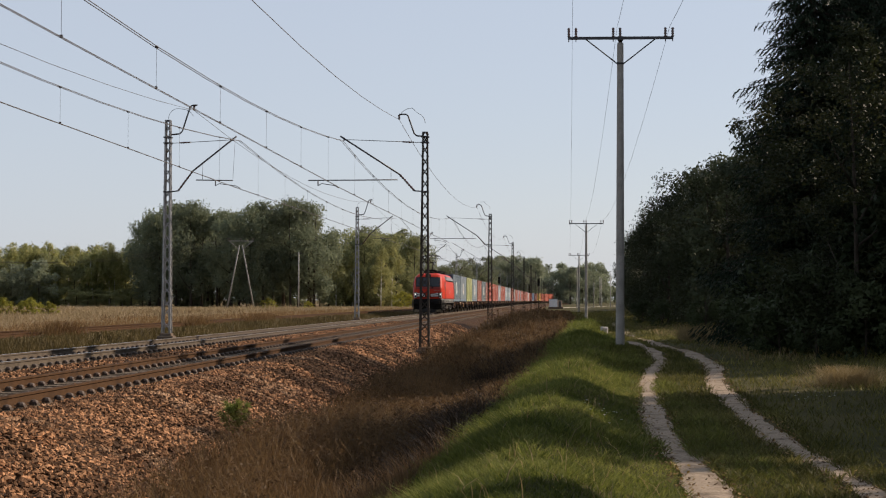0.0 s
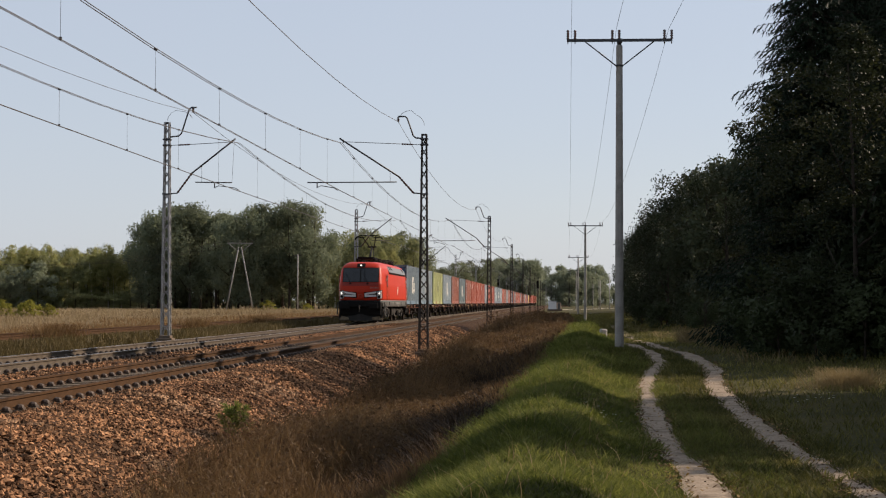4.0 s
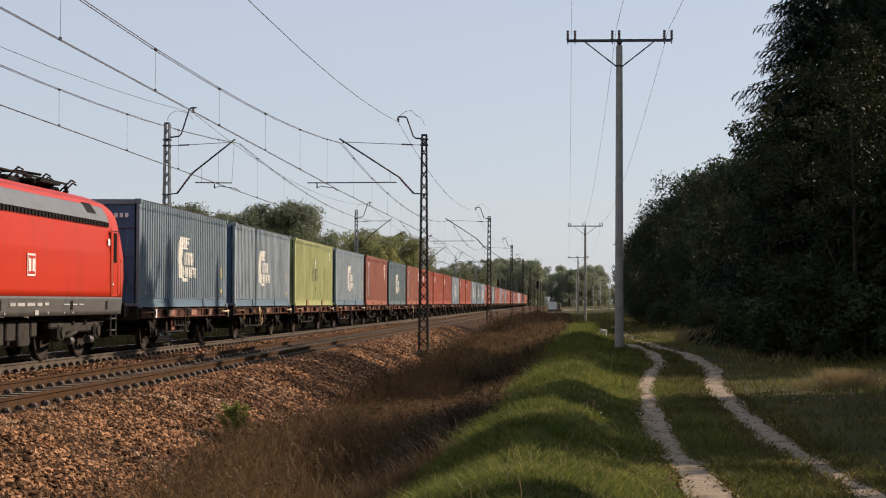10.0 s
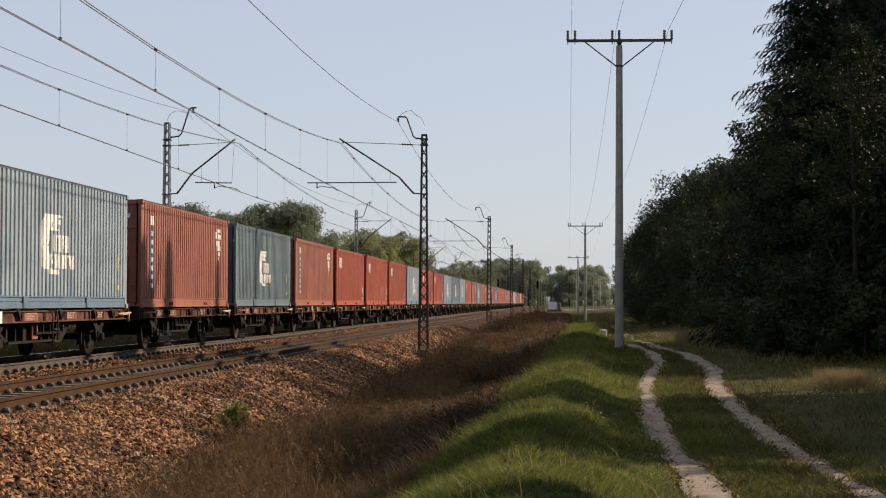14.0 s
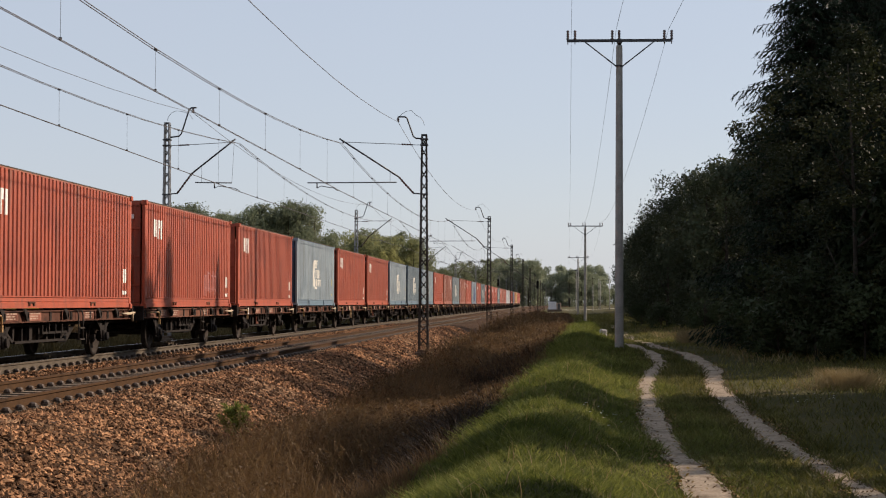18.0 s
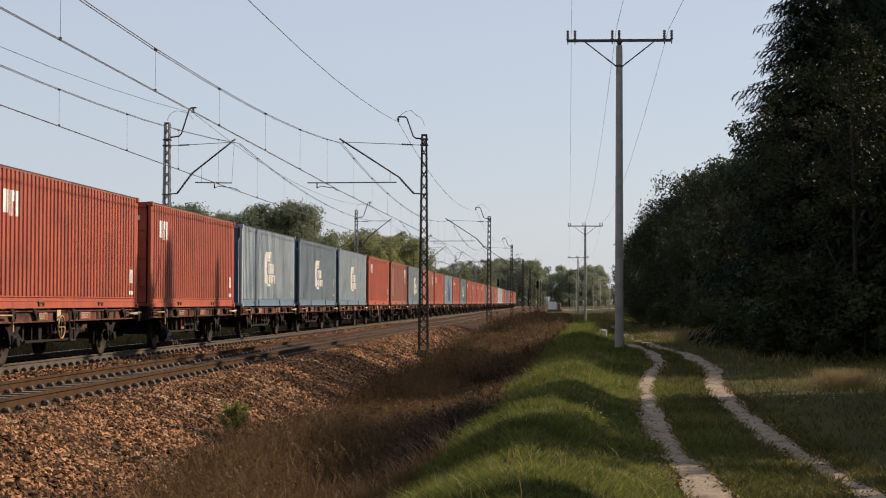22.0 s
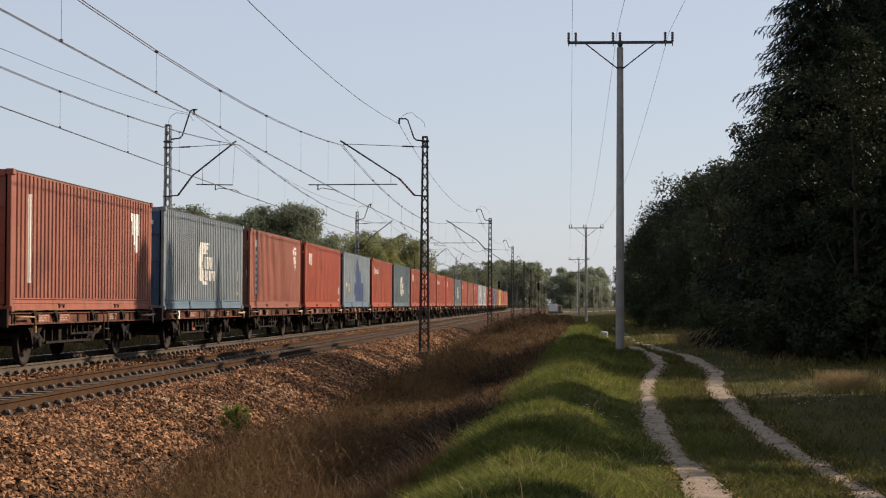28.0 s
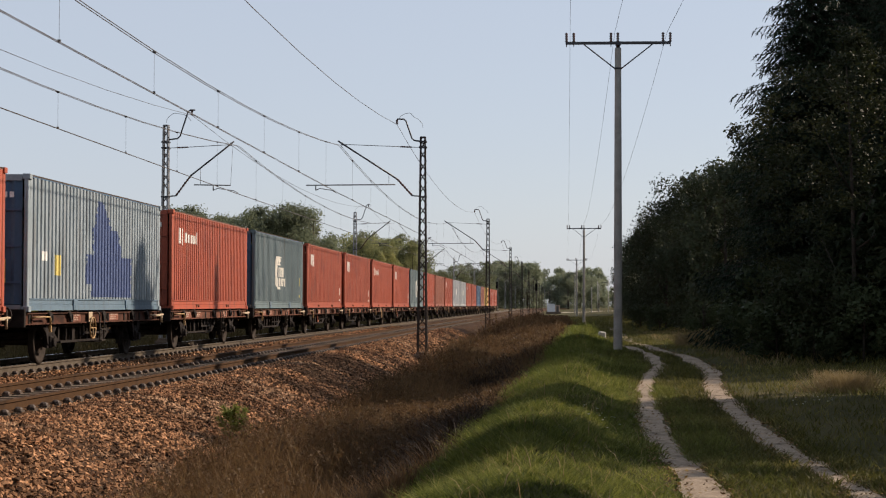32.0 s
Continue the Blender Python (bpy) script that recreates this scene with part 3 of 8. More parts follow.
def mast_shape(h, w0, w1):
    """Corner angles of a lattice mast that tapers from w0 to w1."""
    legs = []
    for sx in (-1, 1):
        for sy in (-1, 1):
            s = Shape()
            a, b = Vector((sx * w0 / 2, sy * w0 / 2, 0)), Vector((sx * w1 / 2, sy * w1 / 2, h))
            s.add([a, a - Vector((sx * 0.07, 0, 0)), a - Vector((sx * 0.07, -sy * -0.012, 0)), a - Vector((sx * 0.012, sy * 0.012, 0)), a - Vector((sx * 0.012, sy * 0.07, 0)), a - Vector((0, sy * 0.07, 0)),
                   b, b - Vector((sx * 0.06, 0, 0)), b - Vector((sx * 0.06, -sy * -0.012, 0)), b - Vector((sx * 0.012, sy * 0.012, 0)), b - Vector((sx * 0.012, sy * 0.06, 0)), b - Vector((0, sy * 0.06, 0))],
                  [(k, (k + 1) % 6, 6 + (k + 1) % 6, 6 + k) for k in range(6)] + [tuple(range(6)), tuple(range(6, 12))])
            legs.append(s)
    lace = Shape()
    z, k = 0.15, 0
    while z < h - 0.2:
        step = 0.42
        z1 = min(z + step, h - 0.05)
        wa, wb = (w0 + (w1 - w0) * q / h for q in (z, z1))
        for face in range(4):
            d = 1 if (k + face) % 2 else -1
            pa, pb = Vector((d * wa / 2, wa / 2, z)), Vector((-d * wb / 2, wb / 2, z1))
            r = Matrix.Rotation(face * math.pi / 2, 3, "Z")
            a, b = r @ pa, r @ pb
            n = r @ Vector((0, 1, 0))
            t = (b - a).normalized().cross(n) * 0.02
            lace.add([a + t, a - t, b - t, b + t, a + t - n * 0.008, a - t - n * 0.008, b - t - n * 0.008, b + t - n * 0.008],
                     [(0, 1, 2, 3), (7, 6, 5, 4), (0, 4, 5, 1), (2, 6, 7, 3), (1, 5, 6, 2), (0, 3, 7, 4)])
        z, k = z1, k + 1
    return legs, lace


def ribbed(s, a, b, r, k=7):
    """A ribbed insulator from a to b."""
    a, b = Vector(a), Vector(b)
    pts, rad = [], []
    for i in range(2 * k + 1):
        pts.append(a.lerp(b, i / (2 * k)))
        rad.append(r if i % 2 else r * 0.55)
    s.tube(pts, rad, 8)


def build_mast(kind):
    """A lattice mast with its bracket. kind 'near' stands right of the near track and pushes, 'far' stands left of the far track and pulls.
    Local: the track lies towards -x for near masts and +x for far ones."""
    if kind == "near":
        d, h, base = -1, 7.60, -0.60
        reach, tip, reg0, reg1, arm0, arm1 = 3.2, 3.25, 1.05, 4.47, 4.1, 3.30
    else:
        d, h, base = 1, 8.08, -0.12
        reach, tip, reg0, reg1, arm0, arm1 = 2.6, 2.65, 1.1, 2.52, 1.85, 2.82
    root = thing("catenary_mast", pose(0, 0, 0), "grey steel lattice mast carrying overhead line brackets", "railway mast", "catenary masts")
    f = Shape().box((0, 0, base - 0.45), (0.62, 0.62, 0.95), bevel=0.03).box((0, 0, base + 0.06), (0.44, 0.44, 0.12), bevel=0.02)
    part("foundation", f, FOUNDATION, root, "stained concrete mast foundation")
    legs, lace = mast_shape(h - base, 0.40 if kind == "near" else 0.36, 0.22)
    for s in legs:
        part("mast_leg", s, SUNLIT_STEEL if kind == "far" else MAST_STEEL, root, at=pose(0, 0, base + 0.1))
    part("lacing", lace, SUNLIT_STEEL if kind == "far" else MAST_STEEL, root, at=pose(0, 0, base + 0.1))
    for z in (7.30, 7.52, 5.42):
        part("clamp_band", Shape().box((0, 0, z), (0.30, 0.30, 0.05)), DARK_STEEL, root)
    part("mast_cap", Shape().box((0, 0, h + 0.08), (0.2, 0.2, 0.06)), DARK_STEEL, root)
    st = Shape()
    st.rod((d * 0.15, 0, 5.44), (d * 0.42, 0, 5.46), 0.025)
    st.rod((d * 0.95, 0, 5.47 + (7.5 - 5.47) * 0.95 / reach), (d * tip, 0, 7.55), 0.032, 8)
    part("strut", st, DARK_STEEL, root)
    ins = Shape()
    ribbed(ins, (d * 0.40, 0, 5.46), (d * 0.97, 0, 5.47 + (7.5 - 5.47) * 0.97 / reach), 0.048)
    part("insulator", ins, INSULATOR, root, "dark ribbed porcelain insulator")
    tie = Shape().rod((d * 0.13, 0, 7.30), (d * 0.45, 0, 7.31), 0.012).rod((d * 0.85, 0, 7.33), (d * (reach - 0.15), 0, 7.42), 0.012)
    part("tie_rod", tie, DARK_STEEL, root)
    ins2 = Shape()
    ribbed(ins2, (d * 0.43, 0, 7.31), (d * 0.87, 0, 7.33), 0.037)
    part("insulator", ins2, INSULATOR, root, "dark ribbed porcelain insulator")
    reg = Shape().rod((d * reg0, 0, 5.88), (d * reg1, 0, 5.86), 0.022)
    reg.rod((d * (reg0 + 0.25), 0, 5.88), (d * (reg0 + 0.25), 0, 5.47 + (7.5 - 5.47) * (reg0 + 0.25) / reach), 0.008)
    reg.rod((d * arm0, 0, 5.88), (d * arm0, 0, 5.66), 0.025)
    part("registration_tube", reg, DARK_STEEL, root)
    arm = Shape().tube([(d * arm0, 0, 5.66), (d * (arm0 + 0.15 * (1 if arm1 > arm0 else -1)), 0, 5.74), (d * (arm0 + 0.8 * (arm1 - arm0)), 0, 5.66), (d * arm1, 0, 5.56)], 0.014)
    part("steady_arm", arm, DARK_STEEL, root)
    hook = Shape().rod((d * reach * 0.97, 0, 7.5), (d * (reach * 0.97), 0, 7.38), 0.03)
    part("messenger_clamp", hook, DARK_STEEL, root)
    if kind == "far":
        wire = Shape().rod((d * reg1, 0, 5.87), (d * (reg1 + 0.08), 0, 7.4), 0.006)
        part("hanger_wire", wire, WIRE, root)
    # horn on the top that carries the feeder line
    horn = Shape().tube([(d * 0.1, 0, 7.62), (d * 0.45, 0, 7.66), (d * 0.55, 0, 7.76), (d * 0.85, 0, 8.70), (d * 0.95, 0, 8.76), (d * 1.13, 0, 8.76)] if kind == "far" else
                        [(d * 0.1, 0, 7.54), (d * 0.32, 0, 7.56), (d * 0.42, 0, 7.64), (d * 0.66, 0, 8.32), (d * 0.74, 0, 8.38), (d * 1.0, 0, 8.38)], 0.03, 8)
    part("horn_bracket", horn, DARK_STEEL, root)
    clamp = Shape()
    top = 8.74 if kind == "far" else 8.36
    ribbed(clamp, (d * 1.0, 0, top), (d * 1.0, 0, top - 0.18), 0.055, 3)
    part("insulator", clamp, INSULATOR, root)
    loop = Shape().tube([(d * (1.0 - 1.0 * math.cos(a) * 0.5 - 0.5), 0, (8.25 if kind == "far" else 8.05) + math.sin(a) * 0.42 if a < 1.57 else 8.1 + 0.42 * math.sin(a) + 0.1) for a in (0, 0.4, 0.8, 1.2, 1.57, 2.0, 2.4, 2.8)], 0.008)
    part("jumper", loop, WIRE, root)
    return root


def build_line_masts():
    first = {"near": (build_mast("near"), -5.09), "far": (build_mast("far"), -15.0)}
    for kind, (ob, x) in first.items():
        ob.matrix_basis = on_line(x, MAST_Y0)
        for k in range(-1, 12):
            if k:
                y = MAST_Y0 + k * SPAN
                copy_thing(ob, on_line(x, y))


build_line_masts()


def wires():
    """Double contact wire, double messenger and droppers of each track, and the feeders on the masts, span by span."""
    for axis, mast_x in ((NEAR, -5.09), (FAR, -15.0)):
        root = thing("overhead_wire", pose(0, 0, 0), "thin dark overhead contact line hung above the track", "overhead wire", "overhead wires")
        odd, even = (0.30, -0.08) if axis == NEAR else (0.42, -0.02)
        feed_x = mast_x + (-1.0 if axis == NEAR else 1.0)
        for k in range(-1, 11):
            y0 = MAST_Y0 + k * SPAN
            s0, s1 = (odd, even) if k % 2 else (even, odd * 0.3)

            def at(u, z):
                y = y0 + u * SPAN
                return Vector((axis + s0 + (s1 - s0) * u + bend(y), y, z))

            def sag(u):
                return 7.38 - 4 * 1.0 * u * (1 - u)
            for off in (-0.02, 0.02) if k < 3 else (0.0,):
                o = Vector((off, 0, 0))
                part("contact_wire", Shape().tube([at(i / 4, 5.54) + o for i in range(5)], 0.0075, 4), WIRE, root)
                part("messenger_wire", Shape().tube([at(i / 12, sag(i / 12)) + o * 1.8 for i in range(13)], 0.009, 4), WIRE, root)
            part("feeder_wire", Shape().tube([Vector((feed_x + bend(y0 + i / 10 * SPAN), y0 + i / 10 * SPAN, (8.18 if axis == NEAR else 8.56) - 4 * 0.93 * i / 10 * (1 - i / 10))) for i in range(11)], 0.009, 4), WIRE, root)
            if k < 6:
                for i in range(9):
                    u = (i + 0.6) / 9.2
                    dro = Shape().rod(at(u, 5.55), at(u, sag(u)), 0.0035, 4).box(at(u, sag(u)), (0.07, 0.03, 0.045)).box(at(u, 5.56), (0.05, 0.03, 0.05))
                    part("dropper", dro, WIRE, root)


wires()

# ---- medium-voltage poles beside the lane ----
def build_pole(h):
    root = thing("power_pole", pose(0, 0, 0), "round grey concrete power pole with a steel crossarm", "utility pole", "power poles")
    s = Shape().tube([(0, 0, -0.6), (0, 0, 0), (0, 0, h * 0.5), (0, 0, h - 0.05), (0, 0, h)], [0.138, 0.136, 0.117, 0.098, 0.09], 28)
    part("shaft", s, POLE_CONCRETE, root)
    arm = Shape().box((0, -0.13, h + 0.13), (3.22, 0.08, 0.085), bevel=0.008)
    part("crossarm", arm, DARK_STEEL, root)
    top = Shape().rod((0, 0, h), (0, 0, h + 0.12), 0.06, 8).box((0, -0.06, h + 0.12), (0.16, 0.2, 0.12))
    part("crossarm_seat", top, DARK_STEEL, root)
    for sx in (-1, 1):
        part("brace", Shape().rod((sx * 1.05, -0.13, h + 0.09), (sx * 0.09, -0.1, h - 0.66), 0.02, 6), DARK_STEEL, root)
    part("clamp_band", Shape().tube([(0, 0, h - 0.66), (0, 0, h - 0.61)], 0.115, 20), DARK_STEEL, root)
    for x in (-1.58, -1.36, -0.22, -0.01, 1.37, 1.59):
        s = Shape()
        ribbed(s, (x, -0.13, h + 0.15), (x, -0.13, h + 0.45), 0.05, 4)
        s.rod((x, -0.13, h + 0.02), (x, -0.13, h + 0.15), 0.015)
        part("insulator", s, INSULATOR, root, "dark ribbed pin insulator")
    return root


POLE_H = 9.33
POLES = [(1.87, 54.0, -0.10), (2.55, 165.5, -0.93), (3.15, 277.0, -1.05), (4.0, 388.0, -1.05)]


def build_poles():
    first = build_pole(POLE_H)
    x, y, z = POLES[0]
    first.matrix_basis = pose(x, y, z)
    for x, y, z in POLES[1:]:
        copy_thing(first, pose(x, y, z))
    line = thing("power_line", pose(0, 0, 0), "three thin conductors slung between concrete poles", "power line")
    x0, y0, z0 = POLES[0]
    ends = [(x0 - 0.68, y0 - 111.0, -0.1)] + POLES
    for dx in (-1.47, -0.1, 1.5):
        s = Shape()
        for (xa, ya, za), (xb, yb, zb) in zip(ends, ends[1:]):
            s.tube([(xa + (xb - xa) * u + dx, ya + (yb - ya) * u - 0.13, za + (zb - za) * u + POLE_H + 0.47 - 4 * 1.3 * u * (1 - u)) for u in (i / 14 for i in range(15))], 0.006, 4)
        part("conductor", s, WIRE, line)


build_poles()

# ---- the train ----
BLUE = surface("faded_blue_container_paint", [(0.098, 0.142, 0.168), (0.135, 0.18, 0.205), (0.078, 0.12, 0.15)], 0.55, 0, 0.7, 14, 0.15, 0.004, vary=0.12, grain=0.10, streak=0.55)
TEAL = surface("grey_teal_container_paint", [(0.078, 0.118, 0.13), (0.105, 0.15, 0.16), (0.06, 0.095, 0.11)], 0.55, 0, 0.7, 14, 0.15, 0.004, vary=0.12, grain=0.10, streak=0.55)
SILVER = surface("weathered_silver_container_paint", [(0.27, 0.3, 0.315), (0.34, 0.36, 0.37), (0.225, 0.25, 0.27)], 0.55, 0, 0.7, 14, 0.15, 0.004, vary=0.1, grain=0.10, streak=0.55)
RED = surface("orange_red_container_paint", [(0.295, 0.048, 0.017), (0.34, 0.061, 0.0225), (0.25, 0.040, 0.015)], 0.55, 0, 0.7, 14, 0.15, 0.004, vary=0.12, grain=0.10, streak=0.55)
BROWN = surface("brown_red_container_paint", [(0.23, 0.061, 0.031), (0.265, 0.080, 0.043), (0.187, 0.049, 0.027)], 0.6, 0, 0.7, 14, 0.15, 0.004, vary=0.12, grain=0.10, streak=0.55)
GREEN = surface("lime_green_container_paint", [(0.29, 0.315, 0.112), (0.33, 0.35, 0.14), (0.25, 0.275, 0.098)], 0.55, 0, 0.7, 14, 0.15, 0.004, grain=0.10, streak=0.55)
YELLOW = surface("yellow_container_paint", [(0.429, 0.296, 0.062), (0.484, 0.343, 0.086)], 0.55, 0, 0.7, 14, 0.15, 0.004, grain=0.10, streak=0.55)
ORANGE = surface("orange_container_paint", [(0.468, 0.156, 0.047), (0.515, 0.195, 0.062)], 0.55, 0, 0.7, 14, 0.15, 0.004, grain=0.10, streak=0.55)
NAVY = surface("dark_blue_container_paint", [(0.026, 0.078, 0.145), (0.036, 0.098, 0.175)], 0.5, 0, 0.7, 14, 0.15, 0.004, grain=0.10, streak=0.55)
STEEL_BLUE = surface("weathered_steel_blue_container_paint", [(0.195, 0.245, 0.272), (0.245, 0.295, 0.32), (0.158, 0.205, 0.235)], 0.55, 0, 0.7, 14, 0.15, 0.004, vary=0.1, grain=0.10, streak=0.55)
SLATE = surface("weathered_slate_container_paint", [(0.135, 0.168, 0.18), (0.175, 0.21, 0.22), (0.108, 0.14, 0.152)], 0.55, 0, 0.7, 14, 0.15, 0.004, vary=0.1, grain=0.10, streak=0.55)
BLUE_RAIL = surface("pale_blue_rail_paint", [(0.080, 0.138, 0.185), (0.11, 0.172, 0.225)], 0.55, 0, 0.7, 14, 0.1, 0.003, grain=0.12, streak=0.4)
ROOF_DIRT = surface("dirty_container_roof", [(0.055, 0.042, 0.034), (0.085, 0.065, 0.05)], 0.85, 0, 0.8, 14, 0.2, 0.004)
WHITE_MARK = surface("worn_white_lettering", [(0.62, 0.60, 0.55), (0.74, 0.72, 0.67)], 0.6, 0, 6, 30, 0)
CREAM_MARK = surface("worn_cream_lettering", [(0.66, 0.63, 0.54), (0.76, 0.73, 0.65), (0.56, 0.53, 0.45)], 0.6, 0, 3, 30, 0)
DARK_MARK = surface("dark_lettering", [(0.06, 0.065, 0.05), (0.10, 0.10, 0.08)], 0.6, 0, 6, 30, 0)
BLUE_MARK = surface("blue_overpainted_patch", [(0.034, 0.060, 0.15), (0.050, 0.082, 0.19)], 0.55, 0, 3, 30, 0)
PINK_SPRAY = surface("faded_pink_spray", [(0.42, 0.19, 0.17), (0.50, 0.27, 0.25)], 0.7, 0, 6, 30, 0)
YELLOW_MARK = surface("yellow_placard", [(0.52, 0.41, 0.09), (0.60, 0.49, 0.14)], 0.6, 0, 6, 30, 0)
SILL = surface("rust_red_wagon_frame", [(0.058, 0.026, 0.017), (0.12, 0.052, 0.034), (0.036, 0.019, 0.014)], 0.8, 0, 1.3, 25, 0.4, 0.005, vary=0.3)
PRIMER = surface("pale_red_primer_patch", [(0.14, 0.048, 0.031), (0.24, 0.105, 0.073), (0.09, 0.036, 0.024)], 0.8, 0, 2, 25, 0.2, 0.003, vary=0.4)
GRIME = surface("grimy_running_gear", [(0.016, 0.013, 0.012), (0.027, 0.022, 0.019), (0.011, 0.009, 0.009)], 0.75, 0.2, 2.5, 30, 0.4, 0.005, spec=0.2)
WHEEL_STEEL = surface("brown_wheel_steel", [(0.026, 0.020, 0.016), (0.042, 0.032, 0.025)], 0.75, 0.1, 3, 30, 0.2, 0.003)
PALE_HANDLE = surface("worn_cream_handle_paint", [(0.34, 0.25, 0.15), (0.46, 0.36, 0.24)], 0.6, 0, 6, 30, 0.1)
FRAME_MARK = surface("worn_frame_lettering", [(0.24, 0.15, 0.11), (0.38, 0.28, 0.22), (0.14, 0.075, 0.05)], 0.7, 0, 6, 30, 0)
YELLOW_PAINT = surface("ochre_handle_paint", [(0.23, 0.13, 0.045), (0.32, 0.19, 0.065)], 0.6, 0, 6, 30, 0.1)
LOCO_RED = surface("glossy_traffic_red", [(0.42, 0.026, 0.008), (0.45, 0.030, 0.009)], 0.42, 0, 0.8, 8, 0, spec=0.18, grain=0.03, streak=0.22)
LOCO_BELT = surface("dark_red_belt_sheet", [(0.20, 0.016, 0.008), (0.24, 0.02, 0.01)], 0.5, 0, 0.8, 8, 0, spec=0.3, grain=0.05)
LOCO_GREY = surface("warm_grey_sill_paint", [(0.050, 0.047, 0.041), (0.066, 0.062, 0.055), (0.041, 0.038, 0.034)], 0.55, 0, 1.5, 20, 0.1, 0.002)
ROOF_GREY = surface("grey_roof_paint", [(0.078, 0.086, 0.094), (0.11, 0.119, 0.128)], 0.5, 0, 1.5, 20, 0.1, 0.002, grain=0.1)
BLACK_PAINT = surface("black_underframe_paint", [(0.007, 0.0065, 0.006), (0.012, 0.011, 0.010)], 0.75, 0, 2, 25, 0.2, 0.003)
DUSTY = surface("dusty_bogie_paint", [(0.028, 0.025, 0.022), (0.045, 0.040, 0.034), (0.019, 0.017, 0.015)], 0.8, 0, 2.5, 25, 0.3, 0.004, spec=0.2)
TAN_WING = surface("tan_wing_paint", [(0.13, 0.10, 0.065), (0.19, 0.15, 0.10), (0.09, 0.07, 0.045)], 0.85, 0, 3, 25, 0.3, 0.004)
DUSTY_MARK = surface("dusty_pale_lettering", [(0.30, 0.29, 0.27), (0.38, 0.37, 0.35)], 0.8, 0, 6, 30, 0)
PLOUGH = surface("dark_plough_paint", [(0.022, 0.021, 0.019), (0.036, 0.033, 0.03)], 0.75, 0, 2, 25, 0.2, 0.003, spec=0.2)
FAINT_MARK = surface("faint_lettering", [(0.24, 0.10, 0.08), (0.30, 0.14, 0.11)], 0.6, 0, 6, 30, 0)
GLASS = surface("tinted_windscreen", [(0.010, 0.012, 0.014), (0.016, 0.019, 0.021)], 0.06, 0, 2, 20, 0, spec=0.42)
STRIPE = surface("light_grey_stripe", [(0.62, 0.62, 0.60), (0.68, 0.68, 0.66)], 0.5, 0, 4, 30, 0)
LAMP_ON = glow("lit_headlamp", (1.0, 0.93, 0.80), 1.2)
LAMP_GLASS = surface("lamp_glass", [(0.50, 0.51, 0.52), (0.60, 0.61, 0.62)], 0.12, 0.3, 8, 30, 0)

C_LEN, C_H, C_W, FLOOR = 12.19, 2.89, 2.438, 1.13
PERIOD, DEPTH = 0.278, 0.031
Y_IN = 0.16                                        # corner post width along the side


def corrugation(u):
    """How far the pressed sheet lies inwards at u metres from the post."""
    q = (u / PERIOD) % 1.0
    return DEPTH * (0 if q < 0.55 else (q - 0.55) / 0.07 if q < 0.62 else 1 if q < 0.93 else (1 - q) / 0.07)


BREAKS = (0.0, 0.55, 0.62, 0.93)


def corrugated(length, z0, z1, proud=0.0, a=0.0, b=None):
    """Pressed sheet facing +x, from a to b along y."""
    b = length if b is None else b
    us = sorted({a, b} | {(k + q) * PERIOD for k in range(int(length / PERIOD) + 1) for q in BREAKS if a < (k + q) * PERIOD < b})
    s = Shape()
    vs = [(proud - corrugation(u), u, z) for u in us for z in (z0, z1)]
    return s.add(vs, [(2 * i, 2 * i + 2, 2 * i + 3, 2 * i + 1) for i in range(len(us) - 1)])


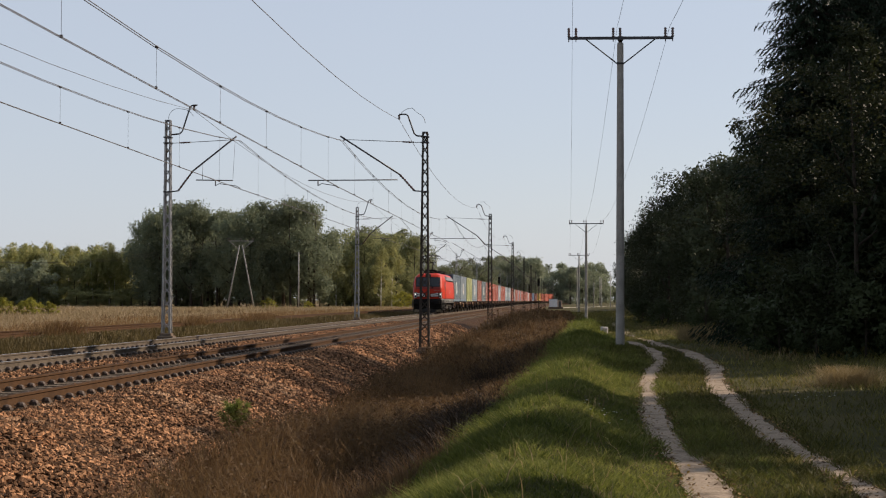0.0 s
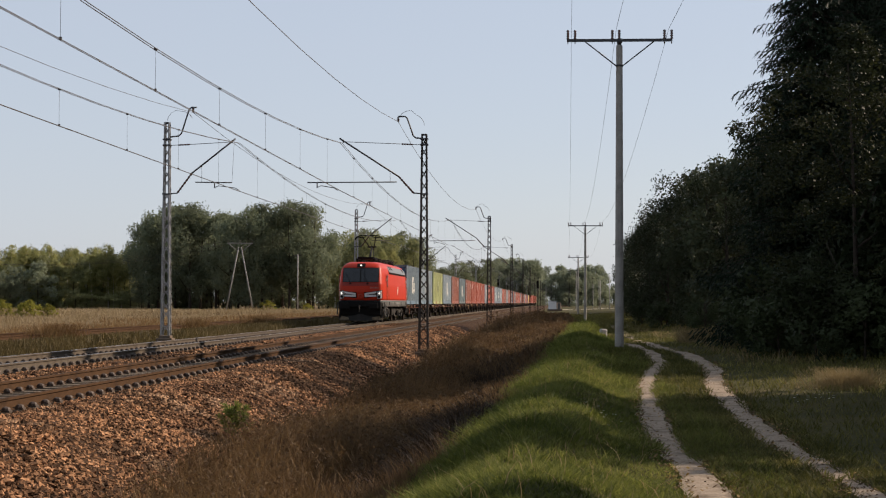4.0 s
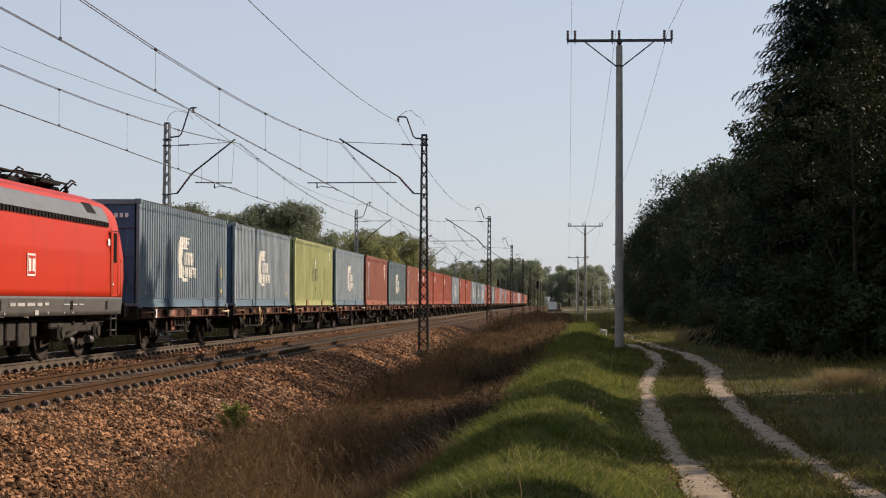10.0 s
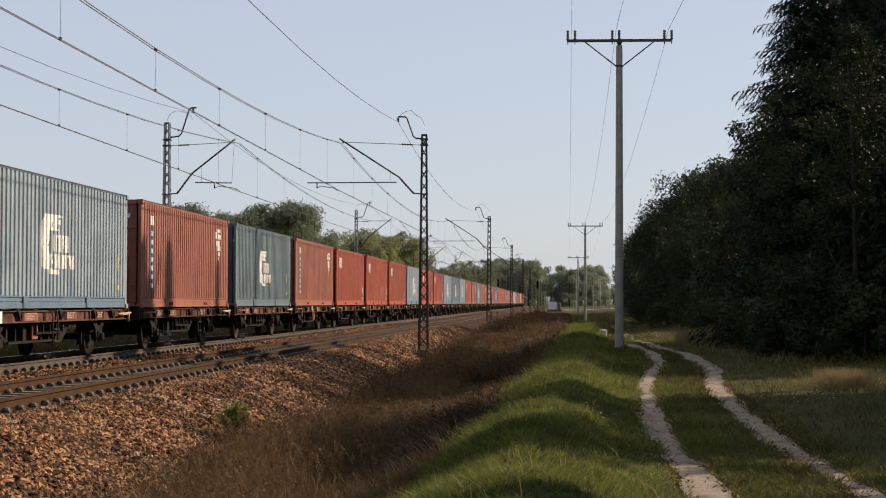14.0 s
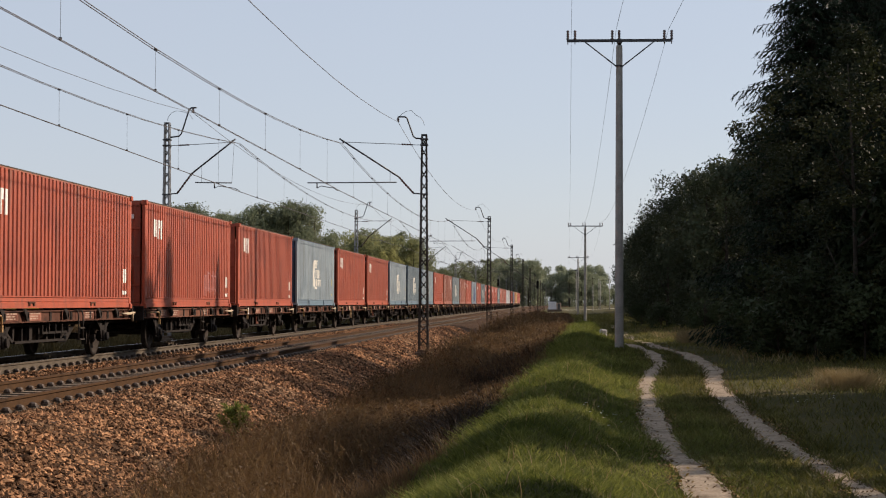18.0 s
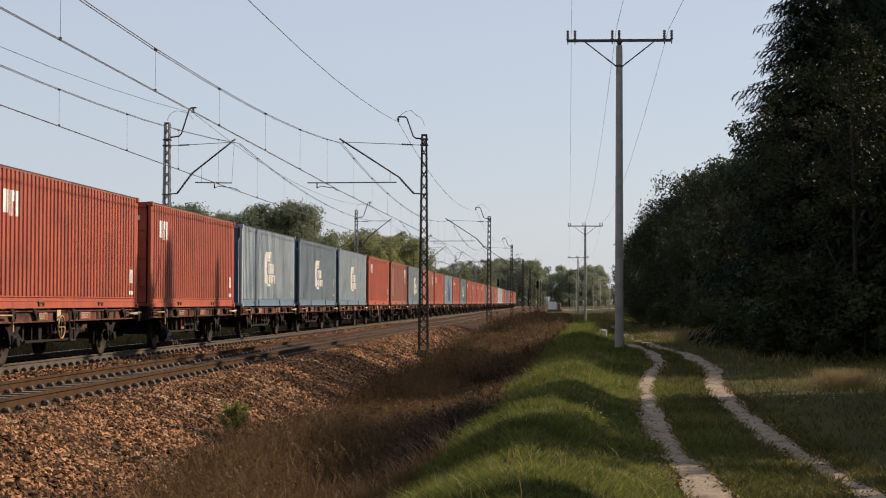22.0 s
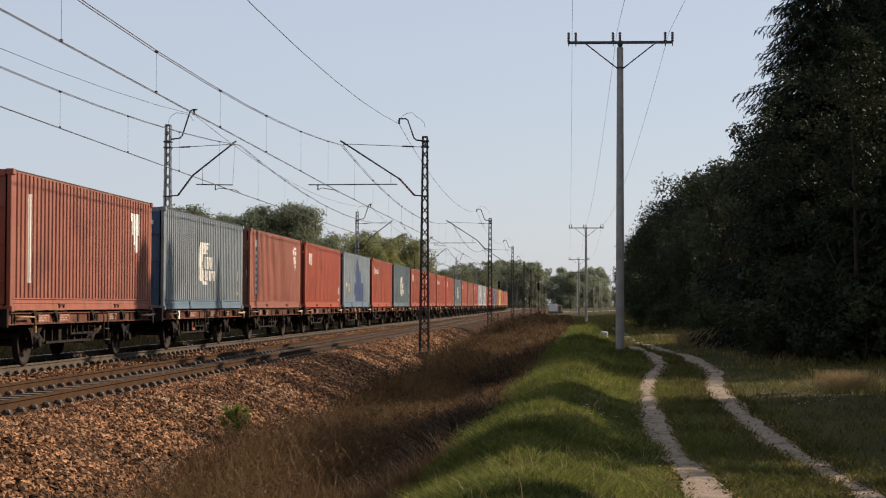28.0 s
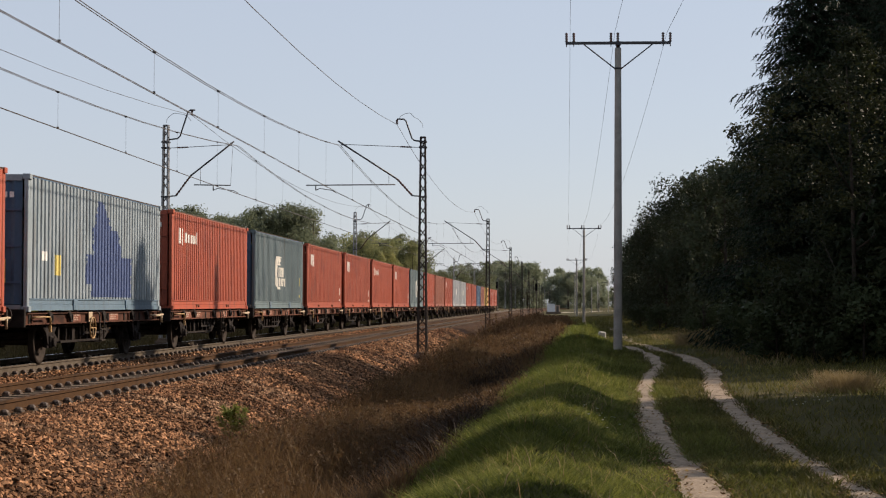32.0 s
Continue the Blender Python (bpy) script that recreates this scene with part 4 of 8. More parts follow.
def container_meshes(paint):
    """Shared meshes of one paint."""
    W, H, L = C_W / 2, C_H, C_LEN
    sheet = corrugated(L - 2 * Y_IN, 0.29, H - 0.06)
    side = sheet.data("side_wall", paint)
    end = Shape()
    us = sorted({0.0, C_W - 0.3} | {(k + q) * 0.25 for k in range(12) for q in BREAKS if (k + q) * 0.25 < C_W - 0.3})
    end.add([(u - (C_W - 0.3) / 2, 0.05 if 0.3 < (u / 0.25) % 1 < 0.8 else 0.01, z) for u in us for z in (0.16, H - 0.12)], [(2 * i, 2 * i + 2, 2 * i + 3, 2 * i + 1) for i in range(len(us) - 1)])
    for zz in (0.62, 1.38, 2.14):
        end.box((0, 0.0, zz), (C_W - 0.3, 0.03, 0.05))
    roof = Shape().box((0, L / 2, H - 0.022), (C_W - 0.012, L - 0.36, 0.03))
    k = 0
    while 0.4 + k * 0.3 < L - 0.3:
        roof.box((0, 0.4 + k * 0.3, H - 0.012), (C_W - 0.35, 0.13, 0.014))
        k += 1
    top = Shape().box((-0.004, L / 2, H - 0.052), (0.056, L - 2 * Y_IN, 0.034), bevel=0.006)
    bot = Shape().extrude([(-0.07, 0.03), (-0.012, 0.03), (-0.012, 0.14), (-0.034, 0.146), (-0.034, 0.166), (-0.022, 0.172), (-0.024, 0.255), (0.0, 0.262), (0.0, 0.286), (-0.07, 0.290)], Y_IN, L - Y_IN)
    blue = paint in (BLUE, TEAL, STEEL_BLUE, SLATE)
    hook = Shape().box((0.004, 0, 0.16), (0.03, 0.34, 0.25), bevel=0.006).box((0.022, 0, 0.09), (0.012, 0.2, 0.1)) if blue else Shape().box((0.004, 0, 0.15), (0.03, 0.5, 0.25)) if paint is GREEN else Shape().box((0, 0, 0.15), (0.03, 0.44, 0.035), bevel=0.005).box((0, -0.16, 0.115), (0.03, 0.09, 0.08), bevel=0.005).box((0, 0.16, 0.115), (0.03, 0.09, 0.08), bevel=0.005)
    post = Shape().box((0, 0, H / 2), (0.09, Y_IN, H - 0.2), bevel=0.012).box((0, 0, 0.06), (0.168, 0.178, 0.118), bevel=0.01).box((0, 0, H - 0.06), (0.168, 0.178, 0.118), bevel=0.01)
    return {"side": side, "end": end.data("end_wall", NAVY if blue else paint), "roof": roof.data("roof", ROOF_DIRT), "top": top.data("top_rail", NAVY if blue else BROWN if paint in (RED, BROWN) else paint), "bot": bot.data("bottom_rail", BLUE_RAIL if paint in (BLUE, STEEL_BLUE, SLATE) else paint), "post": post.data("corner_post", paint), "hook": hook.data("rail_bracket", BLUE_RAIL if blue else DARK_MARK if paint is GREEN else SILL if paint in (RED, BROWN, ORANGE) else GRIME)}


PAINTS = {"blue": (BLUE, "faded blue-grey"), "teal": (TEAL, "grey-teal"), "steel": (STEEL_BLUE, "weathered steel-blue"), "slate": (SLATE, "weathered slate-grey"), "silver": (SILVER, "weathered silver-grey"), "red": (RED, "orange-red"), "brown": (BROWN, "brown-red"), "green": (GREEN, "lime-green"),
          "yellow": (YELLOW, "yellow"), "orange": (ORANGE, "orange"), "navy": (NAVY, "dark blue")}
C_MESH = {}


LETTER = {}


def mark(name, rects, material, parent, label="", proud=0.004):
    """Painted marks that follow the pressed sheet: rectangles (y0, y1, z0, z1) in container space."""
    rects = [tuple(round(v, 3) for v in r) for r in rects]
    lo, hi = min(r[0] for r in rects), max(r[1] for r in rects)
    folds = {round((k + q) * PERIOD + Y_IN, 3) for k in range(int(C_LEN / PERIOD) + 1) for q in BREAKS}
    us = sorted({y for y in folds if lo < y < hi} | {y for r in rects for y in r[:2]})
    zs = sorted({z for r in rects for z in r[2:]})
    at, vs, fs = {}, [], []

    def vert(i, j):
        if (i, j) not in at:
            at[i, j] = len(vs)
            vs.append((C_W / 2 - 0.006 + proud - corrugation(us[i] - Y_IN), us[i], zs[j]))
        return at[i, j]

    for j in range(len(zs) - 1):
        z = (zs[j] + zs[j + 1]) / 2
        spans = [r for r in rects if r[2] < z < r[3]]
        for i in range(len(us) - 1):
            y = (us[i] + us[i + 1]) / 2
            if any(r[0] < y < r[1] for r in spans):
                fs.append((vert(i, j), vert(i + 1, j), vert(i + 1, j + 1), vert(i, j + 1)))
    return part(name, Shape().add(vs, fs), material, parent, label)


def letters(name, rects, material, parent, proud=0.004):
    """Separate painted bars, each a part of its own; alike bars share their mesh."""
    for r in rects:
        key = (r, material.name, proud)
        if key in LETTER:
            part(name, LETTER[key], None, parent)
        else:
            LETTER[key] = mark(name, [r], material, parent, "", proud).data


def mark_emblem(ob):        # pale crescent with a ragged top and two short rows of lettering, half-way along
    rag = random.Random(3)
    rows, torn = [], []
    for k in range(26):
        z, u = 0.77 + 0.05 * k, (k - 13) / 13
        y = 4.72 + 0.26 * u * u + rag.uniform(-0.03, 0.03)
        wide = 0.66 if k > 19 else 0.52 + 0.14 * abs(u)
        rows.append((round(y + (0.35 if k < 2 else 0), 2), round(y + wide + (0.45 if k < 2 else 0) + rag.uniform(-0.05, 0.05), 2), z, z + 0.05))
        if k > 18:
            torn.append((round(y + wide + 0.08, 3), round(y + wide + rag.uniform(0.35, 0.75), 3), z, z + 0.051))
    mark("emblem", rows, CREAM_MARK, ob, "worn cream crescent emblem")
    letters("emblem_bar", torn, CREAM_MARK, ob)
    bars = []
    for z0, z1, y0, widths in ((1.26, 1.64, 5.60, (0.16, 0.32, 0.30, 0.3)), (0.90, 1.21, 5.36, (0.32, 0.30, 0.14, 0.32, 0.32, 0.28))):
        for i, w in enumerate(widths):
            bars.append((y0, y0 + 0.13, z0, z1))
            if w > 0.2:
                bars.append((y0 + w - 0.10, y0 + w, z0 + (0.0 if i % 2 else 0.08), z1))
                bars.append((y0 + 0.11, y0 + w - 0.10, z1 - 0.07, z1) if i % 3 else (y0 + 0.11, y0 + w - 0.10, z0 + 0.1, z0 + 0.17))
            y0 += w + 0.055
    letters("letter_bar", bars, CREAM_MARK, ob)
    letters("placard", [(11.15, 11.32, 0.95, 1.3), (11.15, 11.4, 0.47, 0.58)], YELLOW_MARK, ob)


def mark_pair(ob):          # two white blocks near the leading top corner
    letters("emblem_bar", [(1.0, 1.32, 1.95, 2.42), (1.45, 1.6, 1.9, 2.42), (1.6, 1.75, 2.2, 2.42), (1.82, 1.97, 1.9, 2.42)], WHITE_MARK, ob)
    letters("notice", [(11.35, 11.65, 0.65, 1.0), (11.3, 11.7, 0.35, 0.45)], WHITE_MARK, ob)


def mark_column(ob):        # upright row of letters in front, shield at the rear
    mark("lettering_field", [(1.02, 1.44, 0.48, 2.2)], NAVY, ob)
    letters("letter_bar", [(1.05, 1.4, 2.25, 2.5)] + [(1.12, 1.34, 0.55 + 0.235 * k, 0.68 + 0.235 * k) for k in range(7)], WHITE_MARK, ob, 0.008)
    mark("shield", [(10.25, 10.9, 2.42, 2.52), (10.1, 10.35, 2.2, 2.42), (10.45, 11.0, 2.2, 2.36), (10.2, 10.75, 1.98, 2.14), (10.4, 10.95, 1.82, 1.98), (10.5, 10.8, 1.66, 1.78), (10.55, 10.7, 1.5, 1.62)], WHITE_MARK, ob, "white shield emblem")


def mark_strip(ob):         # long white strip in front, shield at the rear
    letters("strip", [(1.15, 1.33, 0.6, 2.45), (1.42, 1.5, 0.6, 2.45)], WHITE_MARK, ob)
    mark("shield", [(9.9, 10.75, 2.3, 2.5), (10.0, 10.75, 1.95, 2.3), (10.2, 10.7, 1.7, 1.95), (10.35, 10.6, 1.5, 1.7)], WHITE_MARK, ob, "white shield emblem")


def mark_word(ob):          # block and a short word near the leading top corner
    letters("letter_bar", [(0.9, 1.25, 1.95, 2.4), (1.35, 1.5, 1.9, 2.4), (1.7, 2.0, 2.0, 2.3), (2.15, 2.4, 2.0, 2.25), (2.55, 2.8, 2.0, 2.25), (2.95, 3.25, 2.0, 2.25), (3.35, 3.5, 2.0, 2.35)], WHITE_MARK, ob)


def mark_anchor(ob):        # dark lettering on the green box
    mark("emblem", [(6.0, 6.40, 1.93, 2.0), (6.12, 6.30, 1.70, 2.14)], WHITE_MARK, ob, "small white cross-shaped emblem")
    letters("emblem_bar", [(5.86, 6.04, 2.0, 2.18), (6.32, 6.40, 1.72, 1.9)], DARK_MARK, ob)
    bars = []
    for z0, z1 in ((1.40, 1.68), (1.12, 1.36)):
        for k in range(6):
            y = round(5.15 + 0.31 * k, 2)
            bars += [(y, y + 0.05, z0, z1), (y + 0.17, y + 0.22, z0 if k % 2 else z0 + 0.1, z1), (y + 0.05, y + 0.17, z1 - 0.04, z1) if k % 3 else (y + 0.05, y + 0.17, z0, z0 + 0.04)]
    letters("letter_bar", bars + [(6.22, 6.45, 0.78, 0.86), (6.22, 6.32, 0.70, 0.78)], DARK_MARK, ob)
    letters("notice", [(11.0, 11.15, 2.35, 2.55), (11.0, 11.2, 2.15, 2.3)], WHITE_MARK, ob)


def mark_patch(ob):         # blue shape painted over a silver side
    rag = random.Random(8)
    rows = []
    for k in range(46):                              # stepped and ragged, narrowing upwards
        z = 0.34 + 0.05 * k
        left, right = (4.6, 8.9) if z < 1.3 else (5.2, 7.9 - (z - 1.3) * 0.6) if z < 1.95 else (5.3 + (z - 1.95) * 0.5, 6.9 - (z - 1.95) * 1.2)
        left += 0.45 if z < 0.6 else 0
        rows.append((round(left + rag.uniform(-0.1, 0.1), 2), round(max(left + 0.25, right + rag.uniform(-0.12, 0.12)), 2), z, z + 0.05))
    mark("patch", rows, BLUE_MARK, ob, "blue painted-over patch")
    mark("placard", [(2.0, 2.45, 0.8, 1.25)], YELLOW_MARK, ob, "yellow notice")
    mark("notice", [(1.0, 1.4, 1.1, 1.3)], WHITE_MARK, ob)


def mark_few(ob):
    mark("notice", [(5.2, 6.4, 1.3, 1.9), (11.2, 11.5, 0.6, 1.0)], WHITE_MARK, ob, "white lettering bars")


def mark_scribble(ob):      # block emblem, and faded spray paint low at the rear
    mark_pair(ob)
    pen = random.Random(4)
    strokes = [(7.9 + 0.27 * k, 7.96 + 0.27 * k + 0.05 * pen.random(), 0.35 + 0.2 * pen.random(), 0.75 + 0.5 * pen.random()) for k in range(8)]
    strokes += [(7.9 + 0.5 * k, 8.3 + 0.5 * k, z, z + 0.05) for k in range(4) for z in (0.5 + 0.1 * pen.random(), 0.95 + 0.15 * pen.random())]
    mark("scribble", strokes, PINK_SPRAY, ob, "faded pink spray-paint scribble")


MARKS = {"g": mark_scribble, "e": mark_emblem, "p": mark_pair, "c": mark_column, "s": mark_strip, "w": mark_word, "a": mark_anchor, "b": mark_patch, "f": mark_few, "-": None}
# paint and marking of each box, from the locomotive backwards
CONSIST = ("blue e", "steel e", "green a", "steel e", "brown c", "teal e", "brown c", "red p", "red g", "red p", "steel e", "red p", "red p", "steel e", "blue e", "steel e",
           "red p", "brown s", "slate e", "brown c", "red p", "steel b", "red w", "teal e", "red p", "red p", "red w", "red p", "teal e", "red p", "brown -", "red p",
           "silver f", "silver f", "red p", "red -", "navy -", "brown -", "yellow -", "red -", "red p", "red -")
PITCH_Y = 13.71


END_LETTER = {}


def box_end_marks(ob):
    for k in range(13):
        tall = k < 9
        if tall not in END_LETTER:
            END_LETTER[tall] = Shape().box((0, 0, 0), (0.12, 0.004, 0.13) if tall else (0.09, 0.004, 0.12)).data("end_letter", WHITE_MARK)
        part("end_letter", END_LETTER[tall], None, ob, at=pose(-0.55, -0.022, 2.35 - 0.19 * k) if tall else pose(0.45 + 0.14 * (k - 9), -0.022, 2.45))
    part("end_placard", Shape().box((0.5, -0.022, 0.86), (0.5, 0.006, 0.5)), YELLOW_MARK, ob, "yellow placard with a dark panel")
    part("end_panel", Shape().box((0.5, -0.027, 0.84), (0.3, 0.006, 0.3)), DARK_MARK, ob)


def build_container(kind):
    paint, marking = kind.split()
    mat, word = PAINTS[paint]
    if paint not in C_MESH:
        C_MESH[paint] = container_meshes(mat)
    m = C_MESH[paint]
    ob = thing("shipping_container", pose(0, 0, 0), f"{word} corrugated forty-foot container on a flat wagon", "shipping container", "containers of the train")
    W, L = C_W / 2, C_LEN
    part("side_wall", m["side"], None, ob, at=pose(W - 0.006, Y_IN, 0))
    part("side_wall", m["side"], None, ob, at=pose(-W + 0.006, L - Y_IN, 0, 0, 0, 180))
    part("end_wall", m["end"], None, ob, at=pose(0, 0.03, 0))
    part("end_wall", m["end"], None, ob, at=pose(0, L - 0.03, 0, 0, 0, 180))
    part("roof", m["roof"], None, ob)
    for sx in (-1, 1):
        part("top_rail", m["top"], None, ob, at=pose(sx * (W - 0.03), 0, 0))
        part("bottom_rail", m["bot"], None, ob, at=pose(W, 0, 0) if sx > 0 else pose(-W, L, 0, 0, 0, 180))
        for yy in (3.65, 8.5):
            bracket = part("rail_bracket", m["hook"], None, ob, at=pose(sx * (W - 0.002), yy, 0))
            for q in (-0.17, 0.0, 0.17) if paint == "green" else ():
                part("warning_stripe", Shape().box((sx * 0.02, q, 0.15), (0.006, 0.07, 0.25)), ORANGE, bracket, "orange warning stripe")
        for yy in (Y_IN / 2, L - Y_IN / 2):
            part("corner_post", m["post"], None, ob, at=pose(sx * (W - 0.05), yy, 0))
    for zz in (0.08, C_H - 0.08):
        part("end_beam", Shape().box((0, 0.06, zz), (C_W - 0.3, 0.1, 0.13)), mat, ob)
    if MARKS[marking]:
        MARKS[marking](ob)
        box_end_marks(ob)
    return ob


def wagon_meshes():
    """Meshes of a two-axle container wagon; origin on the rail top under the box's leading end."""
    L, ov = C_LEN, 0.16
    g = {}
    s = Shape().extrude([(-0.05, 0.86), (0.02, 0.86), (0.02, 0.885), (-0.03, 0.885), (-0.03, 1.085), (0.02, 1.085), (0.02, 1.11), (-0.05, 1.11)], -ov, L + ov)
    for k in range(5):
        s.box((-0.005, 0.5 + k * 2.8, 0.985), (0.035, 0.05, 0.2))
    g["sill"] = s.data("side_sill", SILL)
    s = Shape().box((0, L / 2, 0.88), (0.5, L + 2 * ov, 0.30))
    for k in range(8):
        s.box((0, 0.4 + k * (L - 0.8) / 7, 0.98), (2.3, 0.14, 0.2))
    g["spine"] = s.data("center_sill", GRIME)
    s = Shape().box((0.02, 5.0, 0.445), (0.12, 3.6, 0.05)).box((0.02, 5.3, 0.86), (0.10, 6.0, 0.03))      # open trough with struts
    for yy, w in ((3.25, 0.10), (3.85, 0.06), (4.45, 0.22), (5.05, 0.06), (5.65, 0.12), (6.25, 0.06), (6.75, 0.10)):
        s.box((0.0, yy, 0.65), (0.05, w, 0.42))
    s.extrude([(2.25, 0.86), (2.40, 0.86), (3.30, 0.45), (3.20, 0.42)], -0.02, 0.03, "x").extrude([(7.85, 0.86), (8.15, 0.86), (7.30, 0.42), (6.80, 0.42)], -0.01, 0.01, "x")
    g["belly"] = s.data("underframe_beam", GRIME)
    s = Shape()
    for zz, rows in ((0.055, (0.20, 0.12, 0.26)), (0.0, (0.32, 0.18)), (-0.05, (0.14, 0.24, 0.10))):
        yy = -0.33
        for w in rows:
            s.box((0, yy + w / 2, 0.99 + zz), (0.006, w, 0.026))
            yy += w + 0.05
    g["lettering"] = s.data("frame_lettering", FRAME_MARK)
    g["placard"] = Shape().box((0, 0, 0.98), (0.012, 0.17, 0.24), bevel=0.003).box((0.008, 0.0, 0.93), (0.004, 0.12, 0.06)).data("placard", WHITE_MARK)
    s = Shape().tube([(0.02, 0, 1.0), (0.11, 0, 1.0), (0.11, 1.15, 1.02)], 0.022, 6).tube([(0.11, 0.95, 1.05), (0.11, 0.95, 0.80)], 0.028, 6).box((0.11, 0.55, 1.0), (0.03, 0.5, 0.05))
    g["release"] = s.data("release_lever", PALE_HANDLE)
    g["red_panel"] = Shape().box((0, 0, 0.64), (0.04, 0.42, 0.30), bevel=0.01).data("valve_cover", PRIMER)
    g["beam"] = Shape().box((0, 0, 1.0), (2.45, 0.10, 0.38), bevel=0.01).data("headstock", GRIME)
    b = Shape().tube([(0, 0, 1.06), (0, -0.25, 1.06)], 0.085, 10).tube([(0, -0.25, 1.06), (0, -0.38, 1.06)], 0.06, 10).tube([(0, -0.38, 1.06), (0, -0.42, 1.06)], 0.21, 16)
    g["buffer"] = b.data("buffer", GRIME)
    w = Shape().disc_wheel((0.75, 0, 0), 0.46, 0.135)
    q = Shape().disc_wheel((0.75, 0, 0), 0.46, 0.135)
    w.add([(-x, y, z) for x, y, z in q.v], [tuple(reversed(f)) for f in q.f], True)
    w.rod((-1.0, 0, 0), (1.0, 0, 0), 0.075, 10)
    for k in range(5):
        a = k * 1.2566
        w.box((0.70, 0.27 * math.cos(a), 0.27 * math.sin(a)), (0.03, 0.05, 0.05))
    g["wheelset"] = w.data("wheelset", WHEEL_STEEL)
    a = Shape()
    for sy in (-1, 1):
        a.add([(0.0, sy * 0.13, 0.42), (0.0, sy * 0.20, 0.42), (0.0, sy * 0.42, 0.86), (0.0, sy * 0.16, 0.86), (0.025, sy * 0.13, 0.42), (0.025, sy * 0.20, 0.42), (0.025, sy * 0.42, 0.86), (0.025, sy * 0.16, 0.86)],
              [(0, 1, 2, 3), (7, 6, 5, 4), (0, 4, 5, 1), (1, 5, 6, 2), (2, 6, 7, 3), (3, 7, 4, 0)])
    a.box((0.01, 0, 0.36), (0.03, 0.5, 0.05))
    g["guard"] = a.data("axle_guard", GRIME)
    x = Shape().box((0, 0, 0.47), (0.2, 0.26, 0.26), bevel=0.03).tube([(0.1, 0, 0.46), (0.16, 0, 0.46)], 0.10, 12)
    g["axlebox"] = x.data("axlebox", GRIME)
    x = Shape()
    for k in range(6):
        half = 0.6 - k * 0.08
        x.add([(sx * 0.05, y, 0.82 - k * 0.022 - 0.12 * (1 - (y / 0.6) ** 2) + d) for y in (-half, -half / 2, 0, half / 2, half) for sx in (-1, 1) for d in (0, 0.02)],
              [(4 * i, 4 * i + 4, 4 * i + 6, 4 * i + 2) for i in range(4)] + [(4 * i + 1, 4 * i + 3, 4 * i + 7, 4 * i + 5) for i in range(4)] + [(4 * i + 2, 4 * i + 6, 4 * i + 7, 4 * i + 3) for i in range(4)])
    g["spring"] = x.data("leaf_spring", GRIME)
    x = Shape().tube([(0, 0, 1.12), (0.10, 0, 1.10), (0.13, 0, 0.98), (0.13, 0, 0.42)], 0.018, 6).tube([(0, 0.38, 1.12), (0.10, 0.38, 1.10), (0.13, 0.38, 0.98), (0.13, 0.38, 0.42)], 0.018, 6)
    for z in (0.44, 0.70):
        x.box((0.13, 0.19, z), (0.09, 0.38, 0.025))
    g["ladder"] = x.data("step_ladder", MAST_STEEL)
    x = Shape()
    n = 18
    x.tube([(0, 0.25 * math.cos(2 * math.pi * k / n), 0.25 * math.sin(2 * math.pi * k / n)) for k in range(n + 1)], 0.020, 5)
    for k in range(4):
        x.rod((0, 0, 0), (0, 0.25 * math.cos(k * 1.57), 0.25 * math.sin(k * 1.57)), 0.013, 5)
    g["handwheel"] = x.data("brake_wheel", YELLOW_PAINT)
    x = Shape().tube([(0, 0, 1.0), (0.1, 0, 1.02), (0.1, 1.0, 1.02), (0.1, 1.05, 0.98), (0.1, 1.05, 0.78)], 0.02, 6).box((0.1, 1.05, 0.76), (0.05, 0.07, 0.14))
    g["lever"] = x.data("coupling_lever", YELLOW_PAINT)
    # Brake gear, crowded with added boxes and tanks to darken the gap below.
    x = Shape().box((0, 0, 0.55), (0.6, 0.9, 0.32), bevel=0.05).tube([(-0.5, -2.2, 0.6), (-0.5, -0.4, 0.6)], 0.2, 12).box((0.2, 2.6, 0.6), (0.08, 3.4, 0.07)).box((-0.2, -2.4, 0.6), (0.08, 3.0, 0.07)).box((0, -3.0, 0.45), (1.9, 0.09, 0.12)).box((0, 4.1, 0.45), (1.9, 0.09, 0.12)).box((0.72, -2.84, 0.44), (0.12, 0.09, 0.34)).box((0.72, 3.98, 0.44), (0.12, 0.09, 0.34)).tube([(0.5, -1.2, 0.62), (0.5, 0.9, 0.62)], 0.16, 12).box((1.05, 0.3, 0.62), (0.04, 2.0, 0.05))
    for k in range(5):
        x.box((1.06, -0.7 + 0.5 * k, 0.74), (0.05, 0.05, 0.26))
    x.box((-0.95, 0.4, 0.56), (0.3, 1.5, 0.4), bevel=0.03).box((-0.7, -2.1, 0.52), (0.4, 0.9, 0.45), bevel=0.03).box((0.45, 2.2, 0.55), (0.5, 0.8, 0.4), bevel=0.04).rod((0.95, -5.2, 0.8), (0.95, 6.2, 0.8), 0.03)
    g["gear"] = x.data("brake_gear", GRIME)
    x = Shape()
    x.box((0, 0, 0.985), (0.012, 0.95, 0.18))
    g["plate"] = x.data("frame_plate", PRIMER)
    x = Shape().box((0, 0, 1.11), (0.16, 0.2, 0.07), bevel=0.02).extrude([(-0.16, 1.10), (0.10, 1.10), (0.16, 0.98), (0.16, 0.90), (0.02, 0.90), (-0.02, 0.99)], 0.02, 0.10, "x").box((0.11, 0.10, 1.0), (0.02, 0.05, 0.10))
    g["spigot"] = x.data("container_spigot", GRIME)
    return g


W_MESH = wagon_meshes()
AXLES = (2.25, 10.1)


